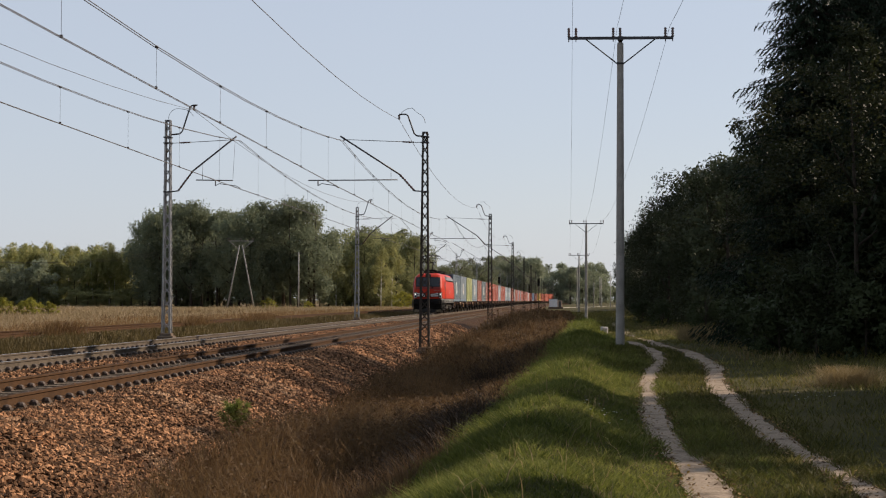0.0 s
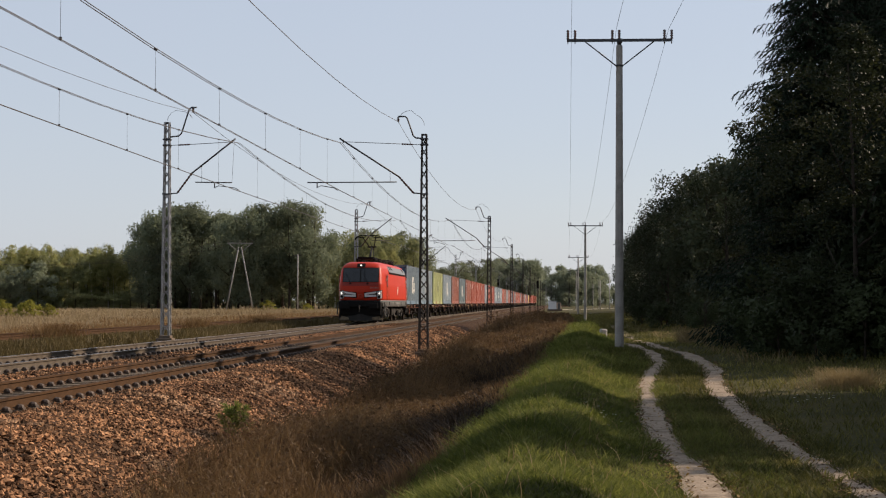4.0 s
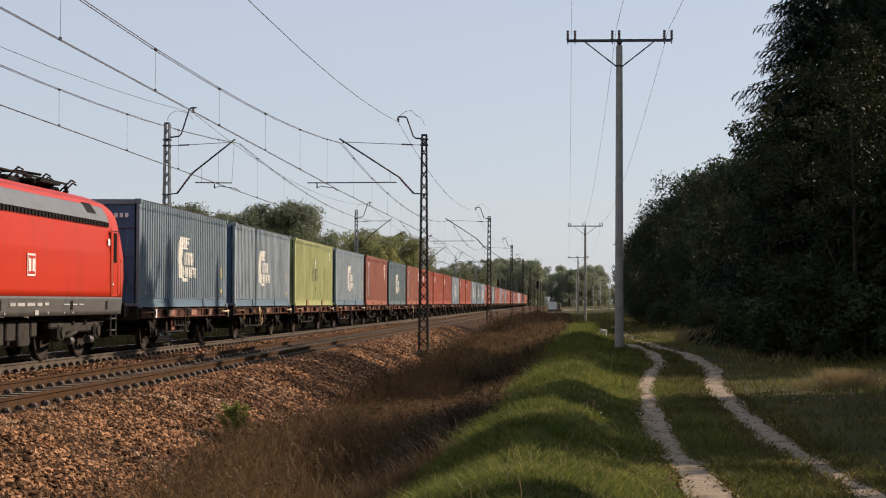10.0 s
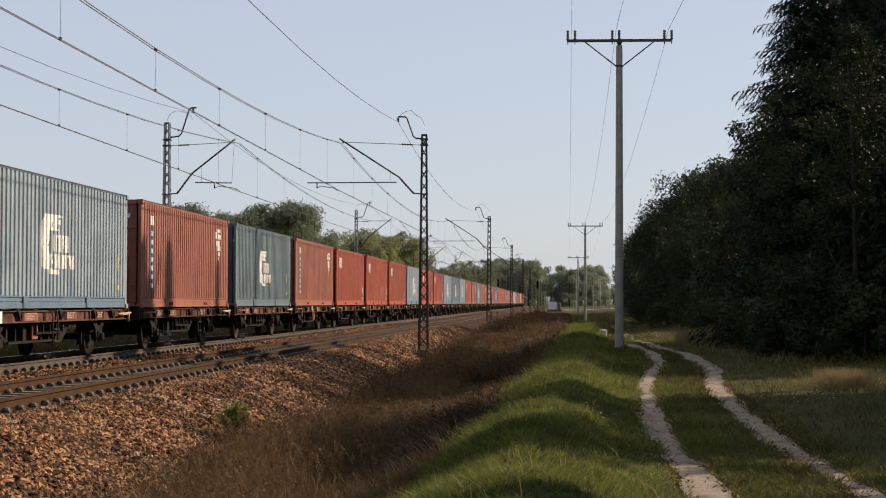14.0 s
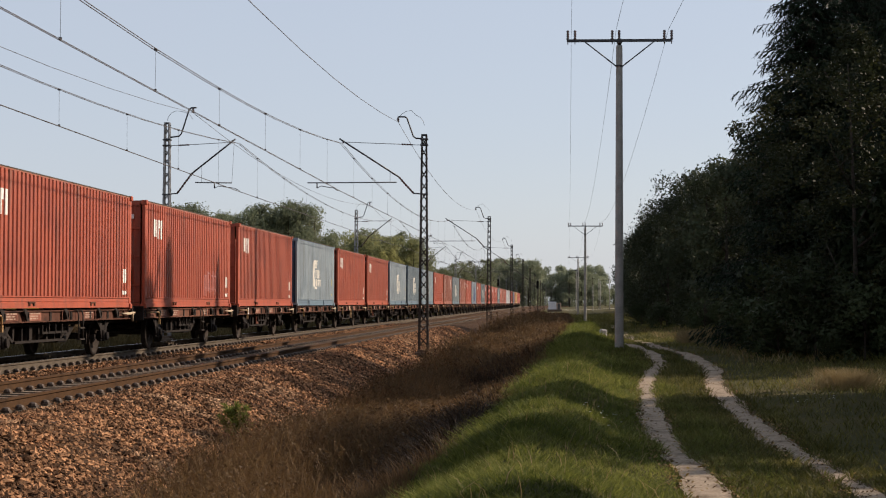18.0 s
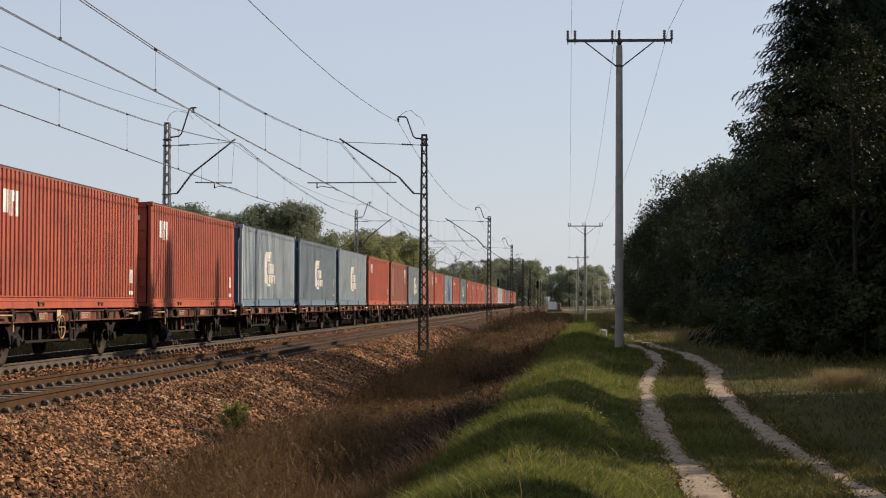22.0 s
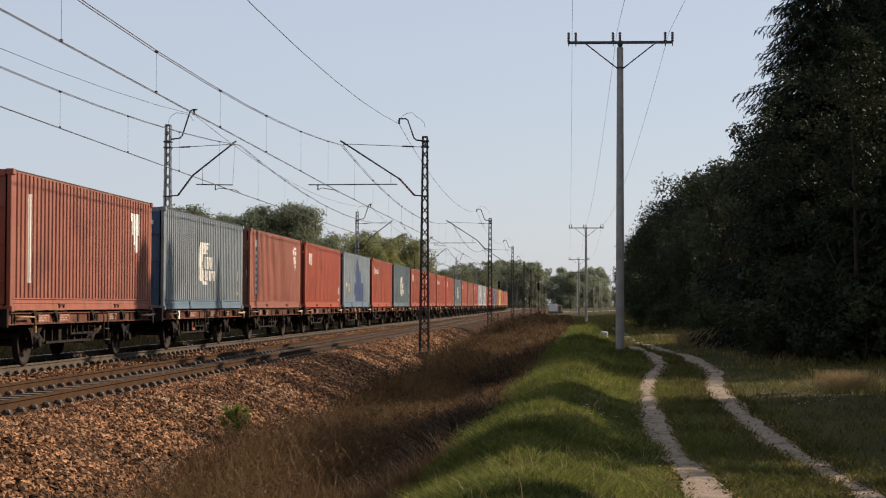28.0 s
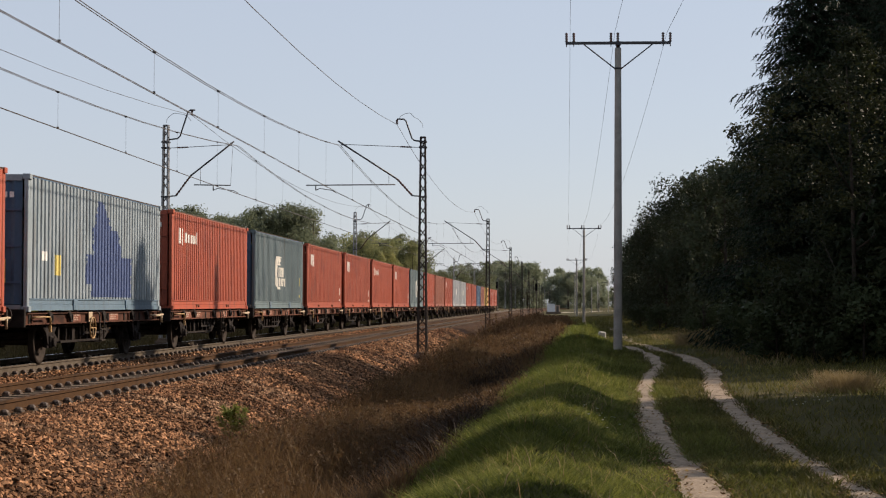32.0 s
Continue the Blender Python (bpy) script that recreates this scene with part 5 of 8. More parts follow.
def build_wagon(kind):
    ladder, plates, wheel, placard = kind
    ob = thing("container_wagon", pose(0, 0, 0), "two-axle flat wagon with a rust-red frame under a container", "freight wagon", "wagons of the train")
    g = W_MESH

    def on_side(sx, yy, x=1.16):
        return pose(x, yy, 0) if sx > 0 else pose(-x, C_LEN - yy, 0, 0, 0, 180)

    for sx in (-1, 1):
        part("side_sill", g["sill"], None, ob, at=on_side(sx, 0))
        part("coupling_lever", g["lever"], None, ob, "yellow coupling lever", at=on_side(sx, 0.45, 1.17))
        part("release_lever", g["release"], None, ob, "pale brake release lever", at=on_side(sx, 11.2, 1.17))
        part("step_ladder", g["ladder"], None, ob, at=on_side(sx, ladder))
        if wheel:
            part("brake_wheel", g["handwheel"], None, ob, "ochre hand-brake wheel", at=on_side(sx, 5.0, 1.27) @ pose(0, 0, 0.74))
            part("wheel_plate", Shape().box((0, 0, 1.0), (0.012, 0.30, 0.24), bevel=0.004), PALE_HANDLE, ob, "pale plate over the hand-brake wheel", at=on_side(sx, 5.0, 1.21))
        if placard:
            part("placard", g["placard"], None, ob, "small white placard", at=on_side(sx, 2.12, 1.19))
            part("valve_cover", g["red_panel"], None, ob, "red valve cover", at=on_side(sx, 5.0, 1.0))
        for yy in plates:
            plate = part("frame_plate", g["plate"], None, ob, "pale red primer patch", at=on_side(sx, yy, 1.138))
            part("frame_lettering", g["lettering"], None, plate, "worn white lettering", at=pose(0.009, 0, 0))
        for yy in (1.75, 3.3, 6.3, 9.15, 10.8):
            part("container_spigot", g["spigot"], None, ob, at=on_side(sx, yy, 1.12))
        for yy, t in ((-0.21, 0), (C_LEN + 0.21, 180)):
            part("buffer", g["buffer"], None, ob, at=pose(sx * 0.875, yy, 0, 0, 0, t))
    for yy in (-0.17, C_LEN + 0.17):
        part("headstock", g["beam"], None, ob, at=pose(0, yy, 0))
    part("center_sill", g["spine"], None, ob)
    for sx in (-0.93, 0.93):
        part("underframe_beam", g["belly"], None, ob, at=pose(sx, 0 if sx > 0 else C_LEN, 0, 0, 0, 0 if sx > 0 else 180))
    part("brake_gear", g["gear"], None, ob, at=pose(0, 5.6, 0))
    for yy in AXLES:
        ws = part("wheelset", g["wheelset"], None, ob, at=pose(0, yy, 0.46))
        for sx in (-1, 1):
            gd = part("axle_guard", g["guard"], None, ob, at=pose(sx * 1.03, yy, 0, 0, 0, 0 if sx > 0 else 180))
            part("axlebox", g["axlebox"], None, gd, at=pose(-0.02, 0, 0))
            part("leaf_spring", g["spring"], None, gd, at=pose(-0.03, 0, 0))
    return ob


def loft(zs, ring, n):
    """Rings of n points at heights zs, joined to a skin."""
    s = Shape()
    vs = [p for z in zs for p in ring(z)]
    s.add(vs, [(i * n + k, i * n + (k + 1) % n, (i + 1) * n + (k + 1) % n, (i + 1) * n + k) for i in range(len(zs) - 1) for k in range(n)], True)
    s.f += [tuple(range((len(zs) - 1) * n, len(zs) * n)), tuple(reversed(range(n)))]
    s.s += [False, False]
    return s


LOCO_L = 17.75                                      # body length; the front skin lies at y = 0.6 behind the buffers
Z_KEYS = [0.98, 1.35, 1.9, 2.42, 2.55, 3.05, 3.38, 3.54, 3.70, 3.80]
NOSE = [0.30, 0.20, 0.05, 0.07, 0.12, 0.34, 0.48, 0.60, 0.82, 1.25]
HALF = [1.49, 1.50, 1.50, 1.49, 1.48, 1.44, 1.38, 1.28, 1.12, 0.90]
PLAN_X = [0.0, 0.25, 0.5, 0.68, 0.78, 0.84, 0.872, 0.90, 0.93, 0.96, 0.985, 1.0]      # half-width, as a share
PLAN_Y = [0.0, 0.012, 0.045, 0.095, 0.15, 0.22, 0.31, 0.46, 0.72, 1.05, 1.4, 1.7]      # how far the skin draws back there


def body_ring(z, grow=0.0):
    """Plan outline of the body at height z: bowed ends, rounded corners."""
    nose = float(np.interp(z, Z_KEYS, NOSE)) - grow
    w = float(np.interp(z, Z_KEYS, HALF)) + grow
    pts = [(w * u, nose + back) for u, back in zip(reversed(PLAN_X), reversed(PLAN_Y))]      # from the right side round to the middle of the front
    right_front = pts                                # x from w to 0
    front = right_front + [(-x, y) for x, y in reversed(right_front[:-1])]
    back = [(-x, LOCO_L - y) for x, y in front]
    ring = front + back
    return [(x, y, z) for x, y in ring]


RING_COUNT = len(body_ring(1.0))


def zsteps(a, b):
    return [a] + [z for z in sorted(set(Z_KEYS) | {1.1 + 0.15 * k for k in range(18)}) if a + 0.01 < z < b - 0.01] + [b]


def front_y(x, z, grow=0.0):
    """The front skin's y at half-width x and height z."""
    nose = float(np.interp(z, Z_KEYS, NOSE)) - grow
    w = float(np.interp(z, Z_KEYS, HALF)) + grow
    return nose + float(np.interp(min(1.0, abs(x) / w), PLAN_X, PLAN_Y))


def front_sheet(x0, x1, z0, z1, proud, nx=10, nz=6, skew=0.0, thick=0.0):
    """A piece of sheet that hugs the front, from x0 to x1 and z0 to z1."""
    s = Shape()
    vs = []
    for j in range(nz + 1):
        for i in range(nx + 1):
            z = z0 + (z1 - z0) * j / nz + skew * (i / nx - 0.5)
            x = x0 + (x1 - x0) * i / nx
            vs.append((x, front_y(x, z) - proud, z))
    return s.add(vs, [(j * (nx + 1) + i, j * (nx + 1) + i + 1, (j + 1) * (nx + 1) + i + 1, (j + 1) * (nx + 1) + i) for j in range(nz) for i in range(nx)], True)


def build_loco():
    ob = thing("electric_locomotive", pose(0, 0, 0), "red four-axle electric locomotive hauling the container train", "locomotive")
    n = RING_COUNT
    part("body", loft(zsteps(1.40, 3.80), body_ring, n), LOCO_RED, ob, "glossy red body shell")
    part("sill_band", loft(zsteps(1.0, 1.41), lambda z: [(x, y, zz) for x, y, zz in body_ring(z, 0.006)], n), LOCO_GREY, ob, "grey lower body band")
    # front apron, buffer beam and plough
    apron = Shape()
    sh = front_sheet(-1.40, 1.40, 0.98, 1.40, 0.03, 16, 4)
    apron.add(sh.v, sh.f, True)
    apron.box((0, 0.50, 0.74), (2.6, 0.55, 0.55), bevel=0.06).box((0, 0.16, 1.16), (2.5, 0.2, 0.36), bevel=0.05)
    for sx in (-1, 1):
        apron.box((sx * 1.06, 0.12, 1.10), (0.52, 0.5, 0.5), bevel=0.06).box((sx * 1.28, 0.55, 0.62), (0.1, 0.5, 0.6), bevel=0.02)
    part("front_apron", apron, BLACK_PAINT, ob, "black front apron")
    plough = Shape().add([(-1.35, 0.35, 0.16), (0, 0.0, 0.14), (1.35, 0.35, 0.16), (1.40, 0.55, 0.55), (0, 0.18, 0.55), (-1.40, 0.55, 0.55), (-1.35, 0.5, 0.16), (0, 0.15, 0.14), (1.35, 0.5, 0.16)],
                         [(0, 1, 4, 5), (1, 2, 3, 4), (0, 6, 7, 1), (1, 7, 8, 2)])
    part("snow_plough", plough, PLOUGH, ob, "dark grey snow plough")
    for yy, t in ((0.05, 0), (LOCO_L - 0.05, 180)):
        for sx in (-1, 1):
            b = Shape().tube([(0, 0.1, 0), (0, -0.3, 0)], 0.12, 14).tube([(0, -0.3, 0), (0, -0.5, 0)], 0.085, 12).box((0, -0.54, 0), (0.58, 0.06, 0.36), bevel=0.028)
            part("buffer", b, BLACK_PAINT, ob, "black buffer", at=pose(sx * 0.875, yy, 1.06, 0, 0, t))
    hook = Shape().box((0, -0.25, 1.04), (0.09, 0.45, 0.12), bevel=0.02).tube([(0, -0.42, 1.02), (0.02, -0.47, 0.86), (0, -0.42, 0.7)], 0.035, 6)
    part("coupling_hook", hook, MAST_STEEL, ob)
    # windscreen
    ws = part("windscreen", front_sheet(-1.09, 1.09, 2.56, 3.40, 0.014, 20, 8), GLASS, ob, "dark tinted windscreen")
    fr = Shape()
    for a in (front_sheet(-1.13, 1.13, 2.52, 2.565, 0.018, 16, 1), front_sheet(-1.13, 1.13, 3.395, 3.44, 0.018, 16, 1), front_sheet(-0.03, 0.03, 2.55, 3.41, 0.02, 2, 6), front_sheet(-1.13, -1.085, 2.55, 3.41, 0.018, 2, 6), front_sheet(1.085, 1.13, 2.55, 3.41, 0.018, 2, 6)):
        fr.add(a.v, a.f)
    part("windscreen_frame", fr, BLACK_PAINT, ob)
    for x in (-0.62, 0.45):
        wp = Shape().tube([(x, front_y(x, 2.46) - 0.05, 2.46), (x - 0.12, front_y(x, 2.75) - 0.05, 2.75), (x - 0.34, front_y(x, 3.12) - 0.04, 3.12)], 0.014, 5).box((x, front_y(x, 2.44) - 0.03, 2.44), (0.12, 0.06, 0.09))
        part("wiper", wp, BLACK_PAINT, ob)
    # flat sheet, darker red than the body, in place of a recess
    part("belt_panel", front_sheet(-1.12, 1.12, 2.30, 2.50, 0.008, 16, 2), LOCO_BELT, ob, "dark red belt under the windscreen")
    lamp = Shape()
    sh = front_sheet(-0.26, 0.26, 3.45, 3.70, 0.012, 4, 4)
    lamp.add(sh.v, sh.f)
    part("lamp_panel", lamp, BLACK_PAINT, ob)
    part("top_headlight", Shape().tube([(0, front_y(0, 3.57) + 0.0, 3.57), (0, front_y(0, 3.57) - 0.05, 3.57)], 0.05, 16), LAMP_ON, ob, "lit top headlight")
    # headlight clusters and light-grey flashes
    for sx in (-1, 1):
        hl = part("headlight", front_sheet(sx * 1.01, sx * 1.345, 1.48, 2.02, 0.012, 6, 6, 0.06 * sx), BLACK_PAINT, ob, "headlight cluster")
        part("lamp_glass", front_sheet(sx * 1.04, sx * 1.31, 1.51, 1.98, 0.02, 5, 5, 0.06 * sx), LAMP_GLASS, hl)
        y = front_y(1.17, 1.82)
        part("lit_lamp", Shape().tube([(sx * 1.17, y + 0.03, 1.84), (sx * 1.17, y - 0.04, 1.84)], 0.05, 14), LAMP_ON, hl, "lit white lamp")
        part("dark_lamp", Shape().tube([(sx * 1.16, y + 0.02, 1.63), (sx * 1.16, y - 0.045, 1.63)], 0.085, 14), BLACK_PAINT, hl)
        fl = Shape()
        for z0, z1 in ((1.79, 1.90), (1.63, 1.745)):
            a = front_sheet(sx * 0.27, sx * 0.99, z0, z1, 0.012, 8, 2, 0.10 if z0 > 1.77 else 0.02)
            fl.add(a.v, a.f)
        part("flash", fl, STRIPE, ob, "light grey flash")
        bz = front_sheet(sx * 0.22, sx * 1.01, 1.58, 1.94, 0.006, 8, 4, 0.08)
        part("flash_panel", bz, BLACK_PAINT, ob)
    part("emblem", front_sheet(-0.13, 0.13, 1.61, 1.79, 0.012, 3, 3), FAINT_MARK, ob, "plain pale emblem plate").scale = (1, 1, 1)
    part("emblem_field", front_sheet(-0.11, 0.11, 1.63, 1.77, 0.016, 3, 3), LOCO_RED, ob)
    num = Shape()
    for k in range(7):
        a = front_sheet(0.62 + 0.075 * k, 0.67 + 0.075 * k, 2.14, 2.23, 0.012, 1, 1)
        num.add(a.v, a.f)
    part("number_bars", num, FAINT_MARK, ob, "faint number bars")
    # sides: doors, grille strip, roof panels, notices
    for sx in (-1, 1):
        X = sx * 1.503
        for yy in (2.02, LOCO_L - 2.02):
            d = part("cab_door", Shape().box((X - sx * 0.009, yy, 2.2), (0.026, 0.64, 1.56), bevel=0.010), LOCO_RED, ob)
            gap = Shape().box((X, yy - 0.345, 2.25), (0.008, 0.02, 1.66)).box((X, yy + 0.345, 2.25), (0.008, 0.02, 1.66)).box((X, yy, 3.0), (0.008, 0.69, 0.02))
            part("door_gap", gap, BLACK_PAINT, d)
            part("door_handle", Shape().box((X + sx * 0.02, yy - 0.22, 1.72), (0.02, 0.16, 0.04)), STRIPE, d)
            part("notice", Shape().box((X + sx * 0.003, yy - 0.52, 2.72), (0.006, 0.18, 0.16)), STRIPE, d)
            part("door_window", Shape().box((X + sx * 0.008, yy + 0.03, 2.60), (0.02, 0.28, 0.72), bevel=0.009), GLASS, d, "narrow dark cab door window")
            for q in (-0.42, 0.42):
                part("handrail", Shape().tube([(X + sx * 0.02, yy + q, 1.45), (X + sx * 0.06, yy + q, 1.48), (X + sx * 0.06, yy + q, 2.3), (X + sx * 0.02, yy + q, 2.33)], 0.010, 6), YELLOW_PAINT, d)
            part("door_step", Shape().box((X - sx * 0.06, yy, 0.62), (0.12, 0.5, 0.03)).box((X - sx * 0.06, yy, 0.90), (0.12, 0.5, 0.03)).box((X - sx * 0.02, yy - 0.25, 0.78), (0.03, 0.03, 0.6)).box((X - sx * 0.02, yy + 0.25, 0.78), (0.03, 0.03, 0.6)), LOCO_GREY, ob)
        slot = Shape().box((0, 0, 0), (0.03, 0.15, 0.10)).data("air_inlet", BLACK_PAINT)
        k = 0
        while 3.7 + k * 0.24 < LOCO_L - 2.5:
            part("air_inlet", slot, None, ob, at=pose(sx * 1.462, 3.7 + k * 0.24, 3.13))
            k += 1
        w = [(sx * 1.455, 3.2), (sx * 1.40, 3.36), (sx * 1.285, 3.54), (sx * 1.10, 3.69), (sx * 0.9, 3.76), (sx * 0.3, 3.79), (sx * 0.3, 3.4), (sx * 0.9, 3.2)]
        roof = Shape().extrude(w if sx > 0 else w[::-1], 3.6, LOCO_L - 2.4)
        part("roof_cowl", roof, ROOF_GREY, ob, "grey sloping roof panel")
        for yy in (4.4, 5.6, 13.6):
            part("roof_inlet", Shape().add([(sx * 1.41, yy, 3.36), (sx * 1.41, yy + 0.8, 3.36), (sx * 1.25, yy + 0.8, 3.6), (sx * 1.25, yy, 3.6)], [(0, 1, 2, 3)]).add([(sx * 1.38, yy, 3.36), (sx * 1.38, yy + 0.8, 3.36), (sx * 1.22, yy + 0.8, 3.6), (sx * 1.22, yy, 3.6)], [(3, 2, 1, 0)]), BLACK_PAINT, ob)
        e = part("emblem", Shape().box((X + sx * 0.010, 9.0, 2.05), (0.012, 0.54, 0.46)), WHITE_MARK, ob, "plain white-framed side emblem")
        part("emblem_field", Shape().box((X + sx * 0.013, 9.0, 2.05), (0.012, 0.46, 0.38)), LOCO_RED, e)
        part("emblem_bars", Shape().box((X + sx * 0.016, 8.88, 2.05), (0.012, 0.14, 0.26)).box((X + sx * 0.016, 9.12, 2.05), (0.012, 0.14, 0.26)), WHITE_MARK, e)
        for yy, z, ll, hh in ((4.1, 1.24, 0.30, 0.04), (4.75, 1.24, 0.25, 0.04), (7.8, 1.24, 0.35, 0.07), (8.35, 1.24, 0.5, 0.07), (9.0, 1.24, 0.55, 0.07), (9.6, 1.24, 0.35, 0.07), (10.1, 1.25, 0.3, 0.06), (11.6, 1.24, 0.5, 0.03), (12.2, 1.24, 0.5, 0.03), (12.8, 1.24, 0.4, 0.03),
                              (9.4, 1.07, 0.26, 0.10), (3.4, 1.06, 0.06, 0.05), (4.0, 1.06, 0.06, 0.05), (4.5, 1.06, 0.06, 0.05), (5.6, 1.06, 0.06, 0.05), (7.3, 1.06, 0.06, 0.05), (10.2, 1.06, 0.07, 0.05), (11.4, 1.06, 0.07, 0.05), (12.1, 1.06, 0.07, 0.05), (1.95, 1.06, 0.05, 0.1), (1.62, 0.95, 0.18, 0.11)):
            part("notice_bar", Shape().box((X + sx * 0.012, yy, z), (0.006, ll, hh)), DUSTY_MARK, ob)
        rim = Shape().box((X + sx * 0.012, 5.7, 1.30), (0.006, 0.5, 0.025)).box((X + sx * 0.012, 5.7, 1.16), (0.006, 0.5, 0.025)).box((X + sx * 0.012, 5.46, 1.23), (0.006, 0.03, 0.14)).box((X + sx * 0.012, 5.94, 1.23), (0.006, 0.03, 0.14))
        part("notice_frame", rim, DUSTY_MARK, ob)
        pocket = Shape()
        for yy in (3.3, 7.0, 12.0, 15.0):
            pocket.box((X + sx * 0.010, yy, 1.22), (0.012, 0.16, 0.2))
        part("jack_pocket", pocket, BLACK_PAINT, ob)
        post = part("corner_post", Shape().box((X - sx * 0.03, 0.64, 0.92), (0.06, 0.34, 0.78), bevel=0.02), LOCO_GREY, ob, "grey corner post with step holes")
        # black plates painted as the dark inside of two step holes
        for z in (1.06, 0.68):
            part("step_hole", Shape().box((X + sx * 0.002, 0.64, z), (0.012, 0.22, 0.19)), BLACK_PAINT, post)
        # wing in a lighter tan than the rest of the plough
        part("plough_wing", Shape().add([(sx * 0.72, 0.10, 0.20), (sx * 1.30, 0.34, 0.20), (sx * 1.32, 0.95, 0.20), (sx * 0.78, 0.75, 0.20), (sx * 0.74, 0.16, 0.34), (sx * 1.30, 0.40, 0.46), (sx * 1.32, 0.95, 0.46), (sx * 0.78, 0.75, 0.40)],
                                        [(0, 1, 5, 4) if sx > 0 else (4, 5, 1, 0), (1, 2, 6, 5) if sx > 0 else (5, 6, 2, 1), (2, 3, 7, 6) if sx > 0 else (6, 7, 3, 2), (3, 0, 4, 7) if sx > 0 else (7, 4, 0, 3), (4, 5, 6, 7) if sx > 0 else (7, 6, 5, 4), (3, 2, 1, 0) if sx > 0 else (0, 1, 2, 3)]), TAN_WING, ob, "tan end of the plough")
    # roof gear
    gear = Shape()
    for yy in (3.9, 5.0, 6.0, 7.6, 8.8, 9.6, 10.8, 12.0, 13.4, 14.6):
        for x in (-0.62, 0.0, 0.62):
            ribbed(gear, (x, yy, 3.76), (x, yy, 4.02), 0.07, 3)
    gear.tube([(-0.62, 3.9, 4.05), (-0.62, 14.6, 4.05)], 0.03, 6).tube([(0.62, 5.0, 4.07), (0.62, 14.6, 4.07)], 0.03, 6)
    for yy, ll, h, x in ((8.2, 0.9, 0.16, 0.35), (9.3, 0.5, 0.24, -0.3), (10.4, 0.8, 0.18, 0.3), (11.6, 0.6, 0.22, -0.2), (13.6, 0.7, 0.15, 0.3), (14.7, 0.5, 0.2, 0.0)):
        gear.box((x, yy, 3.80 + h / 2), (0.7, ll, h), bevel=0.03)
    for k in range(16):
        x = (-0.8, 0.75, 0.1, 0.5)[k % 4]
        gear.rod((x, 7.0 + k * 0.5, 3.8), (x + 0.25, 7.2 + k * 0.5, 4.1), 0.022, 5).rod((x + 0.25, 7.2 + k * 0.5, 4.1), (x + 0.2, 7.7 + k * 0.5, 4.08), 0.018, 5)
    part("roof_equipment", gear, BLACK_PAINT, ob, "dark insulators and switchgear on the roof")
    folded = Shape()
    yy = 12.9
    folded.box((0, yy, 4.0), (1.5, 1.6, 0.06)).tube([(-0.8, yy - 0.9, 4.1), (-0.3, yy - 1.0, 4.18), (0.3, yy - 1.0, 4.18), (0.8, yy - 0.9, 4.1)], 0.03, 6).rod((-0.4, yy - 1, 4.12), (0, yy + 1.2, 4.14), 0.03).rod((0.4, yy - 1, 4.12), (0, yy + 1.2, 4.14), 0.03)
    part("folded_pantograph", folded, BLACK_PAINT, ob)
    for x in (-0.95, 0.95):
        part("horn", Shape().tube([(x * 0.3, 2.3, 3.80), (x * 0.3, 2.0, 3.81)], [0.03, 0.05], 10), BLACK_PAINT, ob)
    # raised pantograph
    base = Shape().box((0, 5.2, 4.08), (1.2, 2.2, 0.06)).box((0, 3.05, 4.10), (0.95, 0.16, 0.14), bevel=0.02)
    for x in (-0.55, 0.55):
        base.rod((x * 0.85, 3.0, 4.13), (x, 7.1, 4.06), 0.05, 6).rod((x * 0.7, 3.1, 4.05), (x * 0.5, 6.4, 4.02), 0.03, 6).box((x, 3.4, 4.0), (0.16, 0.5, 0.16), bevel=0.03)
        base.tube([(x * 0.85, 3.2, 3.78), (x, 2.88, 3.86), (x, 2.9, 4.02), (x * 0.85, 3.1, 4.10)], 0.02, 6).tube([(x, 6.4, 4.1), (x, 7.0, 4.16), (x, 7.5, 4.02), (x, 7.8, 3.82)], 0.02, 6)
    P = part("pantograph", base, BLACK_PAINT, ob, "raised single-arm pantograph")
    part("lower_arm", Shape().tube([(0, 5.55, 4.10), (0, 6.85, 4.88)], [0.085, 0.06], 8).rod((0.2, 5.6, 4.05), (0.12, 6.9, 4.76), 0.02), PLOUGH, P)
    up = Shape()
    for x in (-1, 1):
        up.rod((x * 0.14, 6.85, 4.9), (x * 0.44, 4.98, 5.52), 0.034).rod((x * 0.44, 4.7, 5.5), (x * 0.44, 5.2, 5.5), 0.035)
    up.rod((-0.30, 6.87, 4.92), (0.30, 6.87, 4.92), 0.055).rod((0, 6.95, 4.80), (0, 5.1, 5.48), 0.014).rod((0.05, 6.87, 4.9), (0.05, 6.92, 4.72), 0.06)
    part("upper_arm", up, BLACK_PAINT, P)
    head = Shape()
    for yy in (4.72, 5.16):
        head.tube([(-0.90, yy, 5.33), (-0.80, yy, 5.47), (-0.58, yy, 5.585), (0.0, yy, 5.60), (0.58, yy, 5.585), (0.80, yy, 5.47), (0.90, yy, 5.36)], 0.026, 6)
        head.tube([(-0.72, yy, 5.48), (-0.44, yy, 5.44), (-0.2, yy, 5.53)], 0.018, 5).tube([(0.72, yy, 5.48), (0.44, yy, 5.44), (0.2, yy, 5.53)], 0.018, 5)
    for x in (-0.55, 0.55):
        head.rod((x, 4.7, 5.5), (x, 5.2, 5.5), 0.03)
    part("collector_head", head, BLACK_PAINT, P)
    # bogies and wheels
    loco_axles = []
